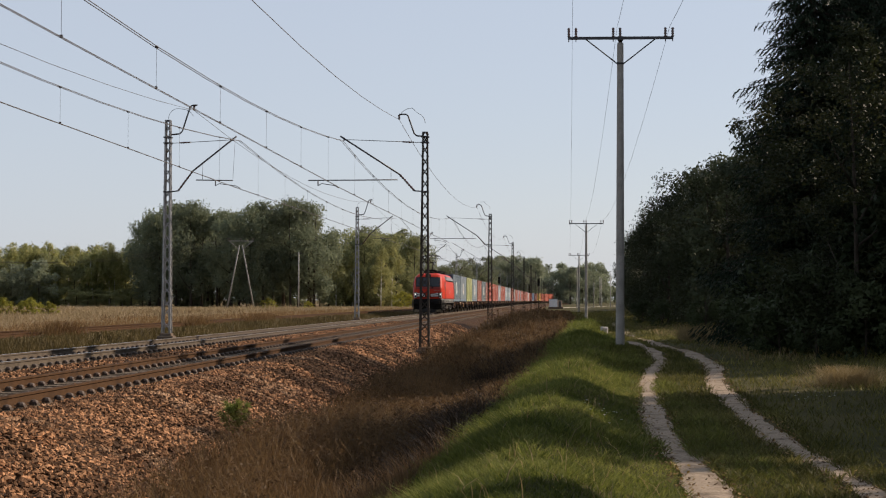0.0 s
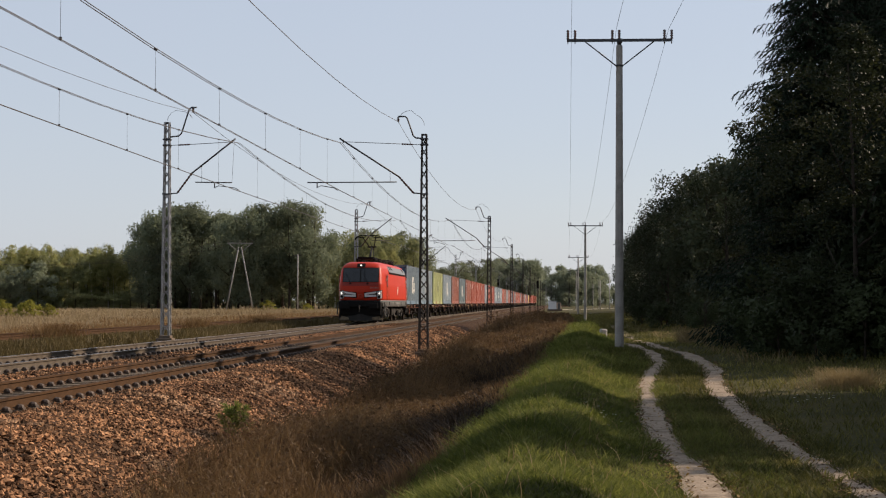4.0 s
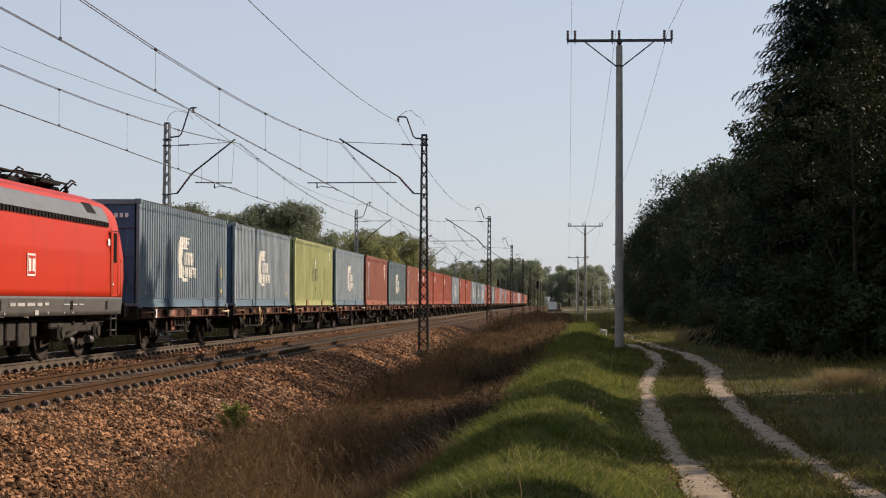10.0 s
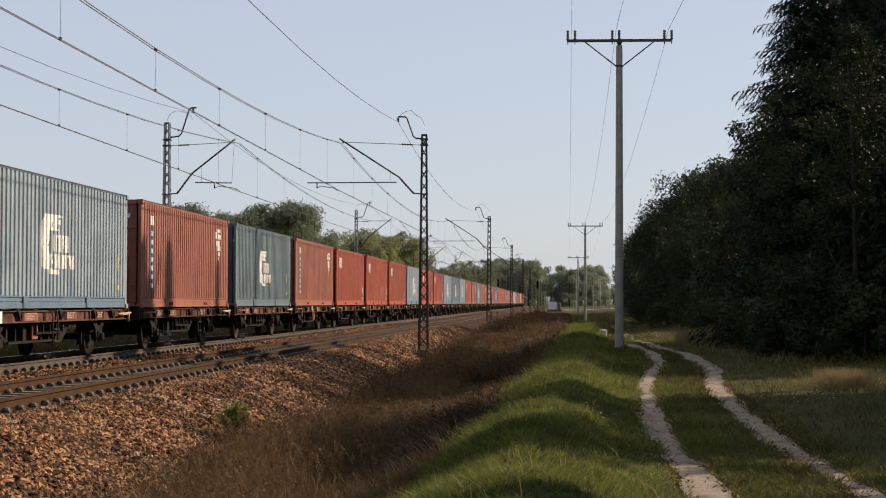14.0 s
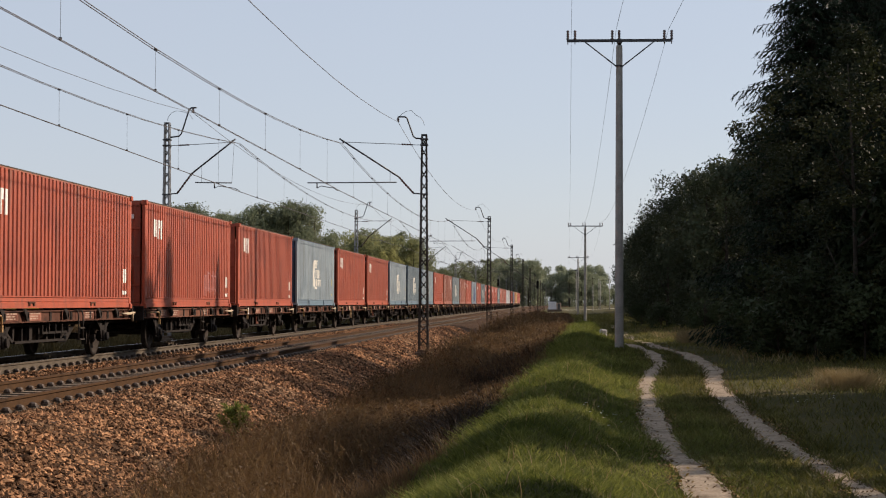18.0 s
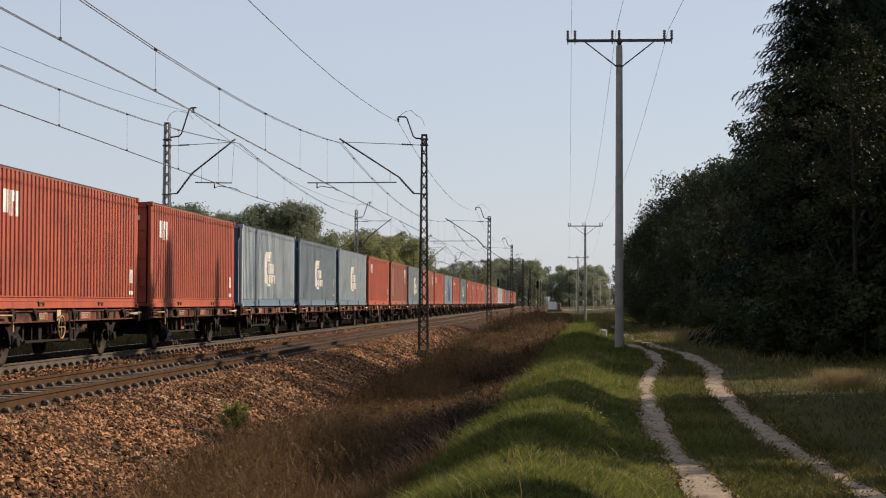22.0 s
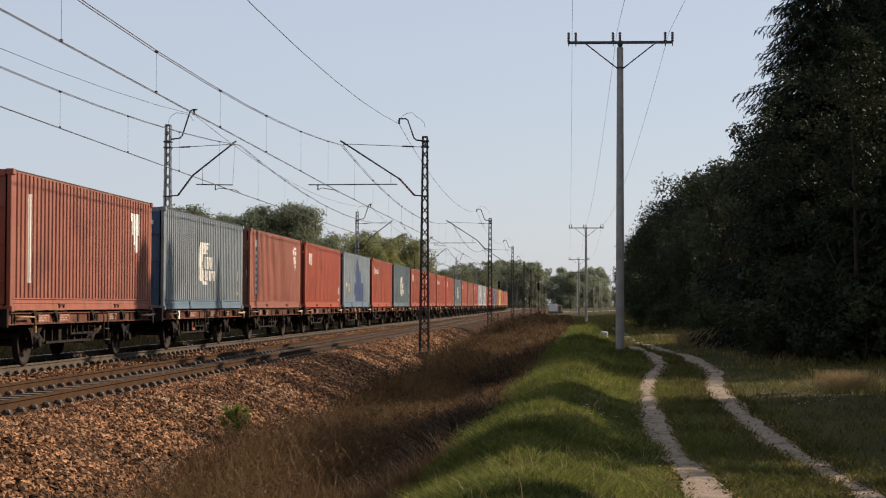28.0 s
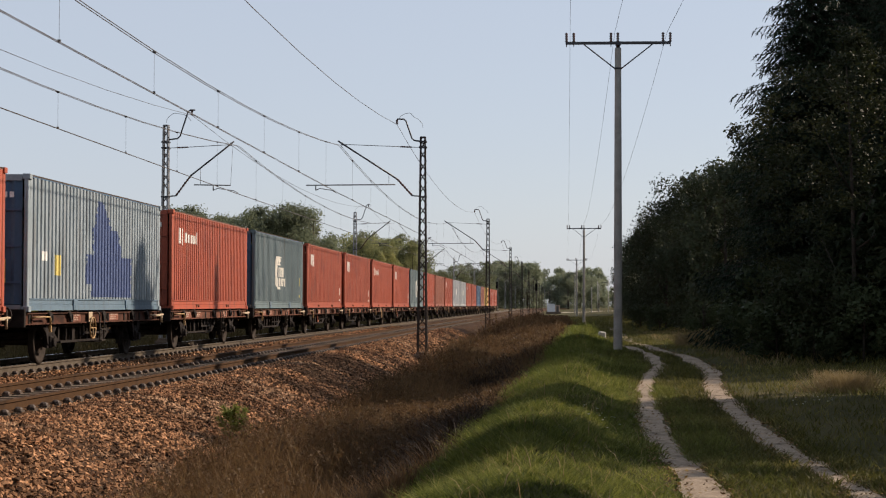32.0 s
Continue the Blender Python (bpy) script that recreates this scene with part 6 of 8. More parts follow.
    for by in (4.14, LOCO_L - 4.14):
        bg = part("bogie", Shape().box((0, by, 0.66), (1.0, 4.0, 0.3), bevel=0.05), GRIME, ob)
        for sx in (-1, 1):
            fr = Shape().box((sx * 1.12, by, 0.72), (0.2, 2.3, 0.24), bevel=0.04).box((sx * 1.12, by - 1.65, 0.80), (0.2, 1.2, 0.2), bevel=0.04).box((sx * 1.12, by + 1.65, 0.80), (0.2, 1.2, 0.2), bevel=0.04)
            for q in (-0.5, 0.5):
                fr.tube([(sx * 1.14, by + q, 0.78), (sx * 1.14, by + q, 1.02)], 0.13, 12)
            fr.rod((sx * 1.24, by - 1.25, 0.5), (sx * 1.24, by - 0.3, 0.62), 0.05, 8)
            part("bogie_frame", fr, DUSTY, bg, "dusty grey bogie frame")
            for q in (-1.5, 1.5):
                part("axlebox", Shape().box((sx * 1.15, by + q, 0.62), (0.24, 0.42, 0.4), bevel=0.05).tube([(sx * 1.26, by + q, 0.62), (sx * 1.31, by + q, 0.62)], 0.13, 14), DUSTY, bg)
                part("brake_cylinder", Shape().tube([(sx * 1.2, by + q * 0.55, 0.42), (sx * 1.2, by + q * 0.55 + 0.3, 0.42)], 0.09, 10), LOCO_GREY, bg)
        for q in (-1.5, 1.5):
            w = Shape().disc_wheel((0.75, 0, 0), 0.61, 0.14, 32)
            o = Shape().disc_wheel((0.75, 0, 0), 0.61, 0.14, 32)
            w.add([(-x, y, z) for x, y, z in o.v], [tuple(reversed(f)) for f in o.f], True).rod((-1.1, 0, 0), (1.1, 0, 0), 0.1, 12)
            for k in range(6):
                w.box((0.83, 0.36 * math.cos(k * 1.047), 0.36 * math.sin(k * 1.047)), (0.03, 0.06, 0.06))
            loco_axles.append((part("wheelset", w, WHEEL_STEEL, ob, at=pose(0, by + q, 0.625)), by + q, 0.625))
    part("underfloor_box", Shape().box((0, LOCO_L / 2, 0.66), (2.2, 3.0, 0.6), bevel=0.06), GRIME, ob)
    for sx in (-1, 1):
        for yy, ww, hh in ((-1.1, 0.55, 0.5), (-0.35, 0.6, 0.42), (0.5, 0.75, 0.55), (1.2, 0.4, 0.36)):
            part("equipment_box", Shape().box((sx * 1.18, LOCO_L / 2 + yy, 0.92 - hh / 2), (0.16, ww, hh), bevel=0.025), DUSTY, ob)
        part("air_pipe", Shape().tube([(sx * 1.22, 3.0, 0.9), (sx * 1.22, LOCO_L - 3.0, 0.9)], 0.025, 6), GRIME, ob)
    for x in (-1.2, 1.2):
        part("sand_pipe", Shape().tube([(x, 1.9, 0.9), (x * 0.9, 2.2, 0.5), (x * 0.72, 2.35, 0.12)], 0.03, 6), GRIME, ob)
    return ob, loco_axles


LOCO, LOCO_AXLES = build_loco()
CONTAINERS = [build_container(k) for k in CONSIST]
WAGON_KINDS = {"wheel": (5.55, (3.9, 7.4), True, False), "placard": (5.4, (4.3, 7.3, 9.8), False, True), "plain": (7.0, (2.5, 4.1, 8.4), False, False)}
WAGONS, first = [], {}
for k in range(len(CONSIST)):
    kind = "wheel" if k % 5 == 1 else "placard" if k % 3 == 0 else "plain"
    if kind in first:
        WAGONS.append(copy_thing(first[kind], pose(0, 0, 0)))
    else:
        first[kind] = build_wagon(WAGON_KINDS[kind])
        WAGONS.append(first[kind])


def lead_y(t):
    """Where the leading end of the first box is at t seconds."""
    return -36.35 - 13.60 * (t - 16) + 0.0075 * (t - 16) ** 2 - 0.6 * min(1.0, max(0.0, (8 - t) / 3))

# ---- plants ----
def leaf_cloud(centres, radii, per, size, rng, droop=0.0, flat=1.0, plain=False):
    """Diamond leaves (plain: three-cornered ones) round many clump centres: arrays for array_mesh."""
    n = len(centres) * per
    c = np.repeat(centres, per, 0)
    r = np.repeat(radii, per)
    d = rng.normal(size=(n, 3))
    d /= np.linalg.norm(d, axis=1)[:, None]
    p = c + d * (r * rng.random(n) ** 0.45)[:, None] * np.array([1, 1, flat])
    a = rng.normal(size=(n, 3))
    a[:, 2] = a[:, 2] * 0.6 - droop
    a /= np.linalg.norm(a, axis=1)[:, None]
    b = np.cross(a, rng.normal(size=(n, 3)))
    b /= np.linalg.norm(b, axis=1)[:, None]
    s = size * (0.6 + 0.8 * rng.random(n))[:, None]
    if plain:
        s = s * 1.2
        return np.stack([p - a * s, p + b * s * 0.6 + a * s * 0.2, p + a * s - b * s * 0.5], 1).reshape(-1, 3), np.arange(n * 3).reshape(-1, 3)
    v = np.stack([p - a * s, p + b * s * 0.55, p + a * s, p - b * s * 0.55], 1).reshape(-1, 3)
    return v, np.arange(n * 4).reshape(-1, 4)


def limb_shape(h, r, rng, limbs=7, low=0.25, spread=0.5):
    """A tapered trunk with forking limbs."""
    s = Shape()
    bendx, bendy = rng.normal(size=2) * 0.03 * h
    trunk = [Vector((bendx * u * u, bendy * u * u, h * u)) for u in np.linspace(0, 0.92, 7)]
    s.tube(trunk, [r * 1.25] + [r * (1 - 0.95 * u) + 0.01 for u in np.linspace(0.1, 0.95, 6)], 8)
    for k in range(limbs):
        u = low + (0.88 - low) * (k + rng.random()) / limbs
        a = rng.random() * 6.28
        L = h * spread * (1 - u * 0.75) * (0.7 + 0.5 * rng.random())
        p = Vector((bendx * u * u, bendy * u * u, h * u))
        d = Vector((math.cos(a), math.sin(a), 0.75))
        s.tube([p, p + d * L * 0.5, p + d * L + Vector((0, 0, L * 0.15))], [r * (1 - u) * 0.55 + 0.015, r * (1 - u) * 0.3 + 0.01, 0.01], 5)
        q = p + d * L * 0.5
        e = Vector((math.cos(a + 0.9), math.sin(a + 0.9), 0.6))
        s.tube([q, q + e * L * 0.4], [r * (1 - u) * 0.25 + 0.008, 0.008], 4)
    return s


def tree_meshes(seed, h, spread, clumps, per, leaf, trunk_r, low, bark, leaves, plain=True):
    rng = np.random.default_rng(seed)
    trunk = limb_shape(h, trunk_r, rng, low=max(0.15, low * 0.8), spread=spread / h * 0.9).data("trunk", bark)
    z = low + (1 - low) * rng.random(clumps) ** 0.9
    lobes = rng.random(6) * 6.28
    ang = rng.random(clumps) * 6.28
    u = (z - low) / (1 - low)
    prof = np.clip(np.sin(np.clip(u * 0.94 + 0.10, 0, 1) * math.pi), 0, 1) ** 0.55
    lump = 1 + 0.22 * np.sin(3 * ang + lobes[0] + z * 5) + 0.16 * np.sin(5 * ang + lobes[1] - z * 9) + 0.12 * np.sin(2 * ang + lobes[2] + z * 13)
    rad = spread * prof * lump * (0.45 + 0.55 * rng.random(clumps) ** 0.5)
    c = np.stack([rad * np.cos(ang), rad * np.sin(ang), z * h], -1) + rng.normal(size=(clumps, 3)) * 0.05 * spread
    r = spread * (0.10 + 0.13 * rng.random(clumps))
    v, f = leaf_cloud(c, r, per, leaf, rng, 0.1, 0.75, plain)
    return trunk, array_mesh("crown", v, f, leaves)


def lobed_tree(seed, h, spread, low, lobes, leaves_n, leaf, trunk_r, bark, leaves, slim=1.0):
    """A broad tree: leaves lie on the skins of many rounded lobes, turned outwards, with loose sprays between them."""
    rng = np.random.default_rng(seed)
    trunk = limb_shape(h, trunk_r, rng, low=max(0.15, low), spread=spread / h * 0.8).data("trunk", bark)
    u = np.sort(rng.random(lobes) ** 0.85)
    u[-1] = 1.0
    prof = np.sin(math.pi * (0.12 + 0.80 * u ** 1.15)) ** 0.8
    R = spread * (0.20 + 0.24 * rng.random(lobes) ** 1.4) * (0.55 + 0.5 * prof)
    a = np.arange(lobes) * 2.4 + rng.random(lobes) * 1.6
    rc = np.maximum(0, spread * prof * (0.62 + 0.55 * rng.random(lobes)) - R * 0.7)
    z = np.clip((low + (1 - low) * (u + rng.normal(size=lobes) * 0.05)) * h, low * h + R * 0.5, h - R * 0.8)
    c = np.stack([rc * np.cos(a), rc * np.sin(a), z], -1)
    pick = rng.choice(lobes, leaves_n, p=R ** 2 / np.sum(R ** 2))
    d = rng.normal(size=(leaves_n, 3))
    d /= np.linalg.norm(d, axis=1)[:, None]
    knob = 1 + 0.24 * np.sin(d[:, 0] * 7 + pick) * np.sin(d[:, 2] * 8 + 2 * pick) + 0.16 * np.sin(d[:, 1] * 13 + pick)
    far = np.where(rng.random(leaves_n) < 0.22, 1.0 + 0.26 * rng.random(leaves_n), 0.80 + 0.22 * rng.random(leaves_n))
    p = c[pick] + d * (R[pick] * knob * far)[:, None] * np.array([1, 1, slim])
    nrm = d + rng.normal(size=d.shape) * 0.55
    t = np.cross(nrm, rng.normal(size=d.shape))
    t /= np.linalg.norm(t, axis=1)[:, None]
    b = np.cross(nrm, t)
    b /= np.linalg.norm(b, axis=1)[:, None]
    w = leaf * (0.6 + 0.8 * rng.random(leaves_n))[:, None]
    v = np.stack([p - t * w, p + b * w * 0.9, p + t * w - b * w * 0.35], 1).reshape(-1, 3)
    return trunk, array_mesh("crown", v, np.arange(leaves_n * 3).reshape(-1, 3), leaves)


def spruce_meshes(seed, h, r0):
    """A spruce: whorls of boughs that sag and lift at the tip, with hanging side twigs set with needle sprays."""
    rng = np.random.default_rng(seed)
    s = Shape().tube([(0, 0, 0), (0, 0, h * 0.5), (0, 0, h)], [0.20, 0.12, 0.015], 8)
    pts, dirs = [], []
    z = 0.6
    while z < h - 0.1:
        reach = r0 * (1 - z / h) ** 0.85 * (0.82 + 0.3 * rng.random()) + 0.14
        turn = rng.random() * 6.28
        k = 8
        for q in range(k):
            a = turn + q * 6.283 / k + rng.normal() * 0.16
            L = reach * (0.62 + 0.45 * rng.random())
            d = np.array([math.cos(a), math.sin(a), 0.0])
            n = np.array([-d[1], d[0], 0.0])
            sag = 0.30 + 0.14 * rng.random()
            at = lambda u: d * L * u + np.array([0, 0, z - sag * L * u + 0.10 * L * u ** 2.5])
            s.tube([Vector(at(0)), Vector(at(0.5)), Vector(at(0.97))], [0.028, 0.016, 0.005], 4)
            u = 0.16
            while u < 1.0:
                for side in (-1, 1):
                    l = (0.42 * L * (1 - u) ** 0.7 + 0.13) * (0.7 + 0.5 * rng.random())
                    td = d * 0.75 + n * side * 0.8 + np.array([0, 0, -0.55 - 0.5 * rng.random()])
                    td /= np.linalg.norm(td)
                    m = max(4, int(l / 0.036))
                    f = (np.arange(m) + rng.random(m))[:, None] / m
                    pts.append(at(u) + td * l * f - np.array([0, 0, 0.25]) * l * f ** 2)
                    dirs.append(td + rng.normal(size=(m, 3)) * 0.42 - np.array([0, 0, 0.25]))
                u += 0.13 / max(L, 0.5)
        z += 0.17 + 0.06 * rng.random()
    p, a = np.concatenate(pts), np.concatenate(dirs)
    a /= np.linalg.norm(a, axis=1)[:, None]
    b = np.cross(a, rng.normal(size=a.shape))
    b /= np.linalg.norm(b, axis=1)[:, None]
    w = 0.095 * (0.6 + 0.8 * rng.random(len(p)))[:, None]
    v = np.stack([p - a * w * 0.5 + b * w * 0.17, p - a * w * 0.5 - b * w * 0.17, p + a * w], 1).reshape(-1, 3)
    return s.data("trunk", BARK), array_mesh("crown", v, np.arange(len(p) * 3).reshape(-1, 3), NEEDLE)


def plant(meshes, name, x, y, z, turn, scale, label, group):
    ob = thing(name, Matrix.Translation((x, y, z)) @ Matrix.Rotation(turn, 4, "Z"), label, "tree", group)
    ob.scale = (scale[0], scale[0], scale[1])
    part("trunk", meshes[0], None, ob)
    part("crown", meshes[1], None, ob)
    return ob


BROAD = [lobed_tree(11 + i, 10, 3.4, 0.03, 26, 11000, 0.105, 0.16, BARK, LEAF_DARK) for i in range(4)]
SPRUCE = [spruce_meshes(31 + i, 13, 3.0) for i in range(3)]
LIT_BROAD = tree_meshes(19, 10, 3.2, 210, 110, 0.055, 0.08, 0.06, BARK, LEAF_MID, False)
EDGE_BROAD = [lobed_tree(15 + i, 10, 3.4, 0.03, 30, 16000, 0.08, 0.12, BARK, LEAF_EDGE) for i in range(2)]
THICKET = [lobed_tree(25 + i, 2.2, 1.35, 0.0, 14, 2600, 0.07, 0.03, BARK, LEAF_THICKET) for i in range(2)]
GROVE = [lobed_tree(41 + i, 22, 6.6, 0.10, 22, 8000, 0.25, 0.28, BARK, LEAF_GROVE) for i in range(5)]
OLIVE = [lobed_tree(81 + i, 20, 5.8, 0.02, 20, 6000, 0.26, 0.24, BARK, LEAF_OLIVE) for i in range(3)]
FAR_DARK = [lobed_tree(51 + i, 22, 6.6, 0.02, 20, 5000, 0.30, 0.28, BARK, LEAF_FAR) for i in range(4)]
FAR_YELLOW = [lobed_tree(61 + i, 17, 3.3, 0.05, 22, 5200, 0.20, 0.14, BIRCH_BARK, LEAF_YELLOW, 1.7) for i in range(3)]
HAZY = [lobed_tree(121 + i, 22, 7.4, 0.02, 20, 4600, 0.40, 0.28, BARK, LEAF_HAZE) for i in range(3)]
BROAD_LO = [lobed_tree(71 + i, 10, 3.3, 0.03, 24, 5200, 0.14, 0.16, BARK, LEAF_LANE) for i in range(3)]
SHADE = [tree_meshes(101 + i, 10, 3.2, 110, 18, 0.27, 0.16, 0.04, BARK, LEAF_DARK) for i in range(2)]
rnd = random.Random(5)


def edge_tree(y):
    """Full trees near the camera, lighter ones with haze-paled leaves far down the lane."""
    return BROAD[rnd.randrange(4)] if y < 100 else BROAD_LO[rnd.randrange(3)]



def gz(x, y):
    return float(ground_z(x, y))


def roadside_forest():
    """The wood beside the lane: broadleaf edge trees and tall spruces."""
    lab = "dense dark broadleaf tree at the forest edge"
    y = 101.0
    while y < 330:
        x = max(9.4, 2.9 + 0.0348 * y) + rnd.uniform(-0.5, 0.7)
        s = rnd.uniform(0.74, 1.0)
        plant(edge_tree(y), "forest_tree", x, y, gz(x, y), rnd.uniform(0, 6), (s, s * rnd.uniform(0.85, 1.1)), lab, "forest edge trees")
        y += 3.1 + y * 0.012
    y = 60.0
    while y < 320:
        x = max(13.6, 7.0 + 0.0348 * y) + rnd.uniform(-0.9, 0.9) + (9.0 if 68 < y < 99 else 0.0)      # a clearing lets the sun in
        s = rnd.uniform(0.95, 1.2)
        plant(edge_tree(y), "forest_tree", x, y, gz(x, y), rnd.uniform(0, 6), (s, s * 1.05), lab, "forest trees behind the edge")
        y += 5.0 + y * 0.025
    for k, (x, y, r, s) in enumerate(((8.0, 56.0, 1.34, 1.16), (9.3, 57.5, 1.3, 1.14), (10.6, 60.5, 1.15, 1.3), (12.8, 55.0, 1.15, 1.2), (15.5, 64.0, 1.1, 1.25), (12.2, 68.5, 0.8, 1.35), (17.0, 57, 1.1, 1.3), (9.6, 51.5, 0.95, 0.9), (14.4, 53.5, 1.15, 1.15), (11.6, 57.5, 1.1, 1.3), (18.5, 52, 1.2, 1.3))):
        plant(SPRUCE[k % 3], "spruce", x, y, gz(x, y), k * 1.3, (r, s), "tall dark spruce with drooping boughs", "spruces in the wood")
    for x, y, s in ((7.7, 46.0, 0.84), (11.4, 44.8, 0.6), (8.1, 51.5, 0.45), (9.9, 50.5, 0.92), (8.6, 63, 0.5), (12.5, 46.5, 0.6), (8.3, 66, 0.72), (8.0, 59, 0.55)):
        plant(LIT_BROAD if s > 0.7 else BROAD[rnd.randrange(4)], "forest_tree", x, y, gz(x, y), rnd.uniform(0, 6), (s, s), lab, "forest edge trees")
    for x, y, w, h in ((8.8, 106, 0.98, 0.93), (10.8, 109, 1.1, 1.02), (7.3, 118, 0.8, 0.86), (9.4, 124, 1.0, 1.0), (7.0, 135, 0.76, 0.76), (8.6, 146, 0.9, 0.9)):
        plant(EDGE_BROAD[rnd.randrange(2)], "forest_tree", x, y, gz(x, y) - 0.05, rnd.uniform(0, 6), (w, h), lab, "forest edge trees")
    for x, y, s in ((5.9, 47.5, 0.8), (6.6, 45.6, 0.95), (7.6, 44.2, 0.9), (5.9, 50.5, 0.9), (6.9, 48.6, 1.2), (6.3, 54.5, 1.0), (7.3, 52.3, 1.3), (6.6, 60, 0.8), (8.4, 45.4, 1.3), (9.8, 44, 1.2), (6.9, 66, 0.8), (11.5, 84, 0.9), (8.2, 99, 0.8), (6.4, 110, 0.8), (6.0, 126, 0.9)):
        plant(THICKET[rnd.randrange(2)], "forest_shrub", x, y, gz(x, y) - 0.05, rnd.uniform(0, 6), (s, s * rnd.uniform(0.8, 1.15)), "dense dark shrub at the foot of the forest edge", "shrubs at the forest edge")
    # young trees beside the camera, mostly out of view; heights and gaps shape the shade that falls over the lane
    row = [(9.0 + 0.4 * math.sin(2.1 * k), 8.2 + 1.3 * k) for k in range(20)]
    for x, y in row:
        tall = 6.2 if y < 18.6 else 3.0 if y < 21.8 else 6.55 if y < 25.2 else 5.0 if y < 28.0 else 7.2
        plant(SHADE[rnd.randrange(2)], "young_tree", x, y, gz(x, y), rnd.uniform(0, 6), (0.72 if y > 28.0 else 0.5, tall / 10.2 * rnd.uniform(0.96, 1.03)), "young broadleaf tree beside the lane", "young trees beside the lane")
    for x, y, h in ((9.4, 44.9, 0.52), (9.2, 46.6, 0.56), (9.3, 48.6, 0.5)):
        plant(SHADE[rnd.randrange(2)], "young_tree", x, y, gz(x, y), rnd.uniform(0, 6), (0.5, h), "young broadleaf tree beside the lane", "young trees beside the lane")
    for x, h, y0 in ((10.7, 0.56, 5), (13.2, 0.68, 4)):
        y = y0
        while y < 20.5 + x:
            if abs(y - (20.9 if x < 12 else 22.2)) < 1.9:
                y += 2.2
                continue
            plant(SHADE[rnd.randrange(2)], "young_tree", x + rnd.uniform(-0.5, 0.5), y, gz(x, y), rnd.uniform(0, 6), (0.62, h * rnd.uniform(0.88, 1.05)), "young broadleaf tree beside the lane", "young trees beside the lane")
            y += 2.2
    # unseen pines, added so that their high crowns shade the ditch
    pine = tree_meshes(131, 8.6, 1.25, 90, 34, 0.12, 0.11, 0.74, BARK, LEAF_DARK)
    for x, y in ((13.3, 33.0), (13.2, 31.6), (9.6, 34.6)):
        plant(pine, "pine", x, y, gz(x, y), x, (1, 1), "unseen tall pine with a bare trunk, added to shade the ditch", "pines beside the lane")
    # the wood goes on beside and behind the camera: unseen trees, added to block sky light from the lane
    for x, y, s in ((17.5, 26, 0.8), (16.5, 20, 0.95), (17, 15, 1.0), (16, 8, 1.0), (17, 1, 1.05), (16, -7, 1.1), (21, 47, 1.0), (22, 20, 1.15), (21, 10, 1.2), (23, 26, 0.95), (13, -2, 0.8), (12, -12, 0.9)):
        plant(SHADE[rnd.randrange(2)], "forest_tree", x, y, gz(x, y), rnd.uniform(0, 6), (s * 1.25, s), lab, "forest trees behind the edge")
    old = Shape().tube([(0, 0, -0.1), (0.02, 0, 0.5), (0, 0.02, 1.3)], [0.2, 0.17, 0.15], 10)
    ob = thing("tree_stump", pose(6.3, 60, gz(6.3, 60)), "short dark tree stump at the forest edge", "tree stump")
    part("trunk", old, BARK, ob)


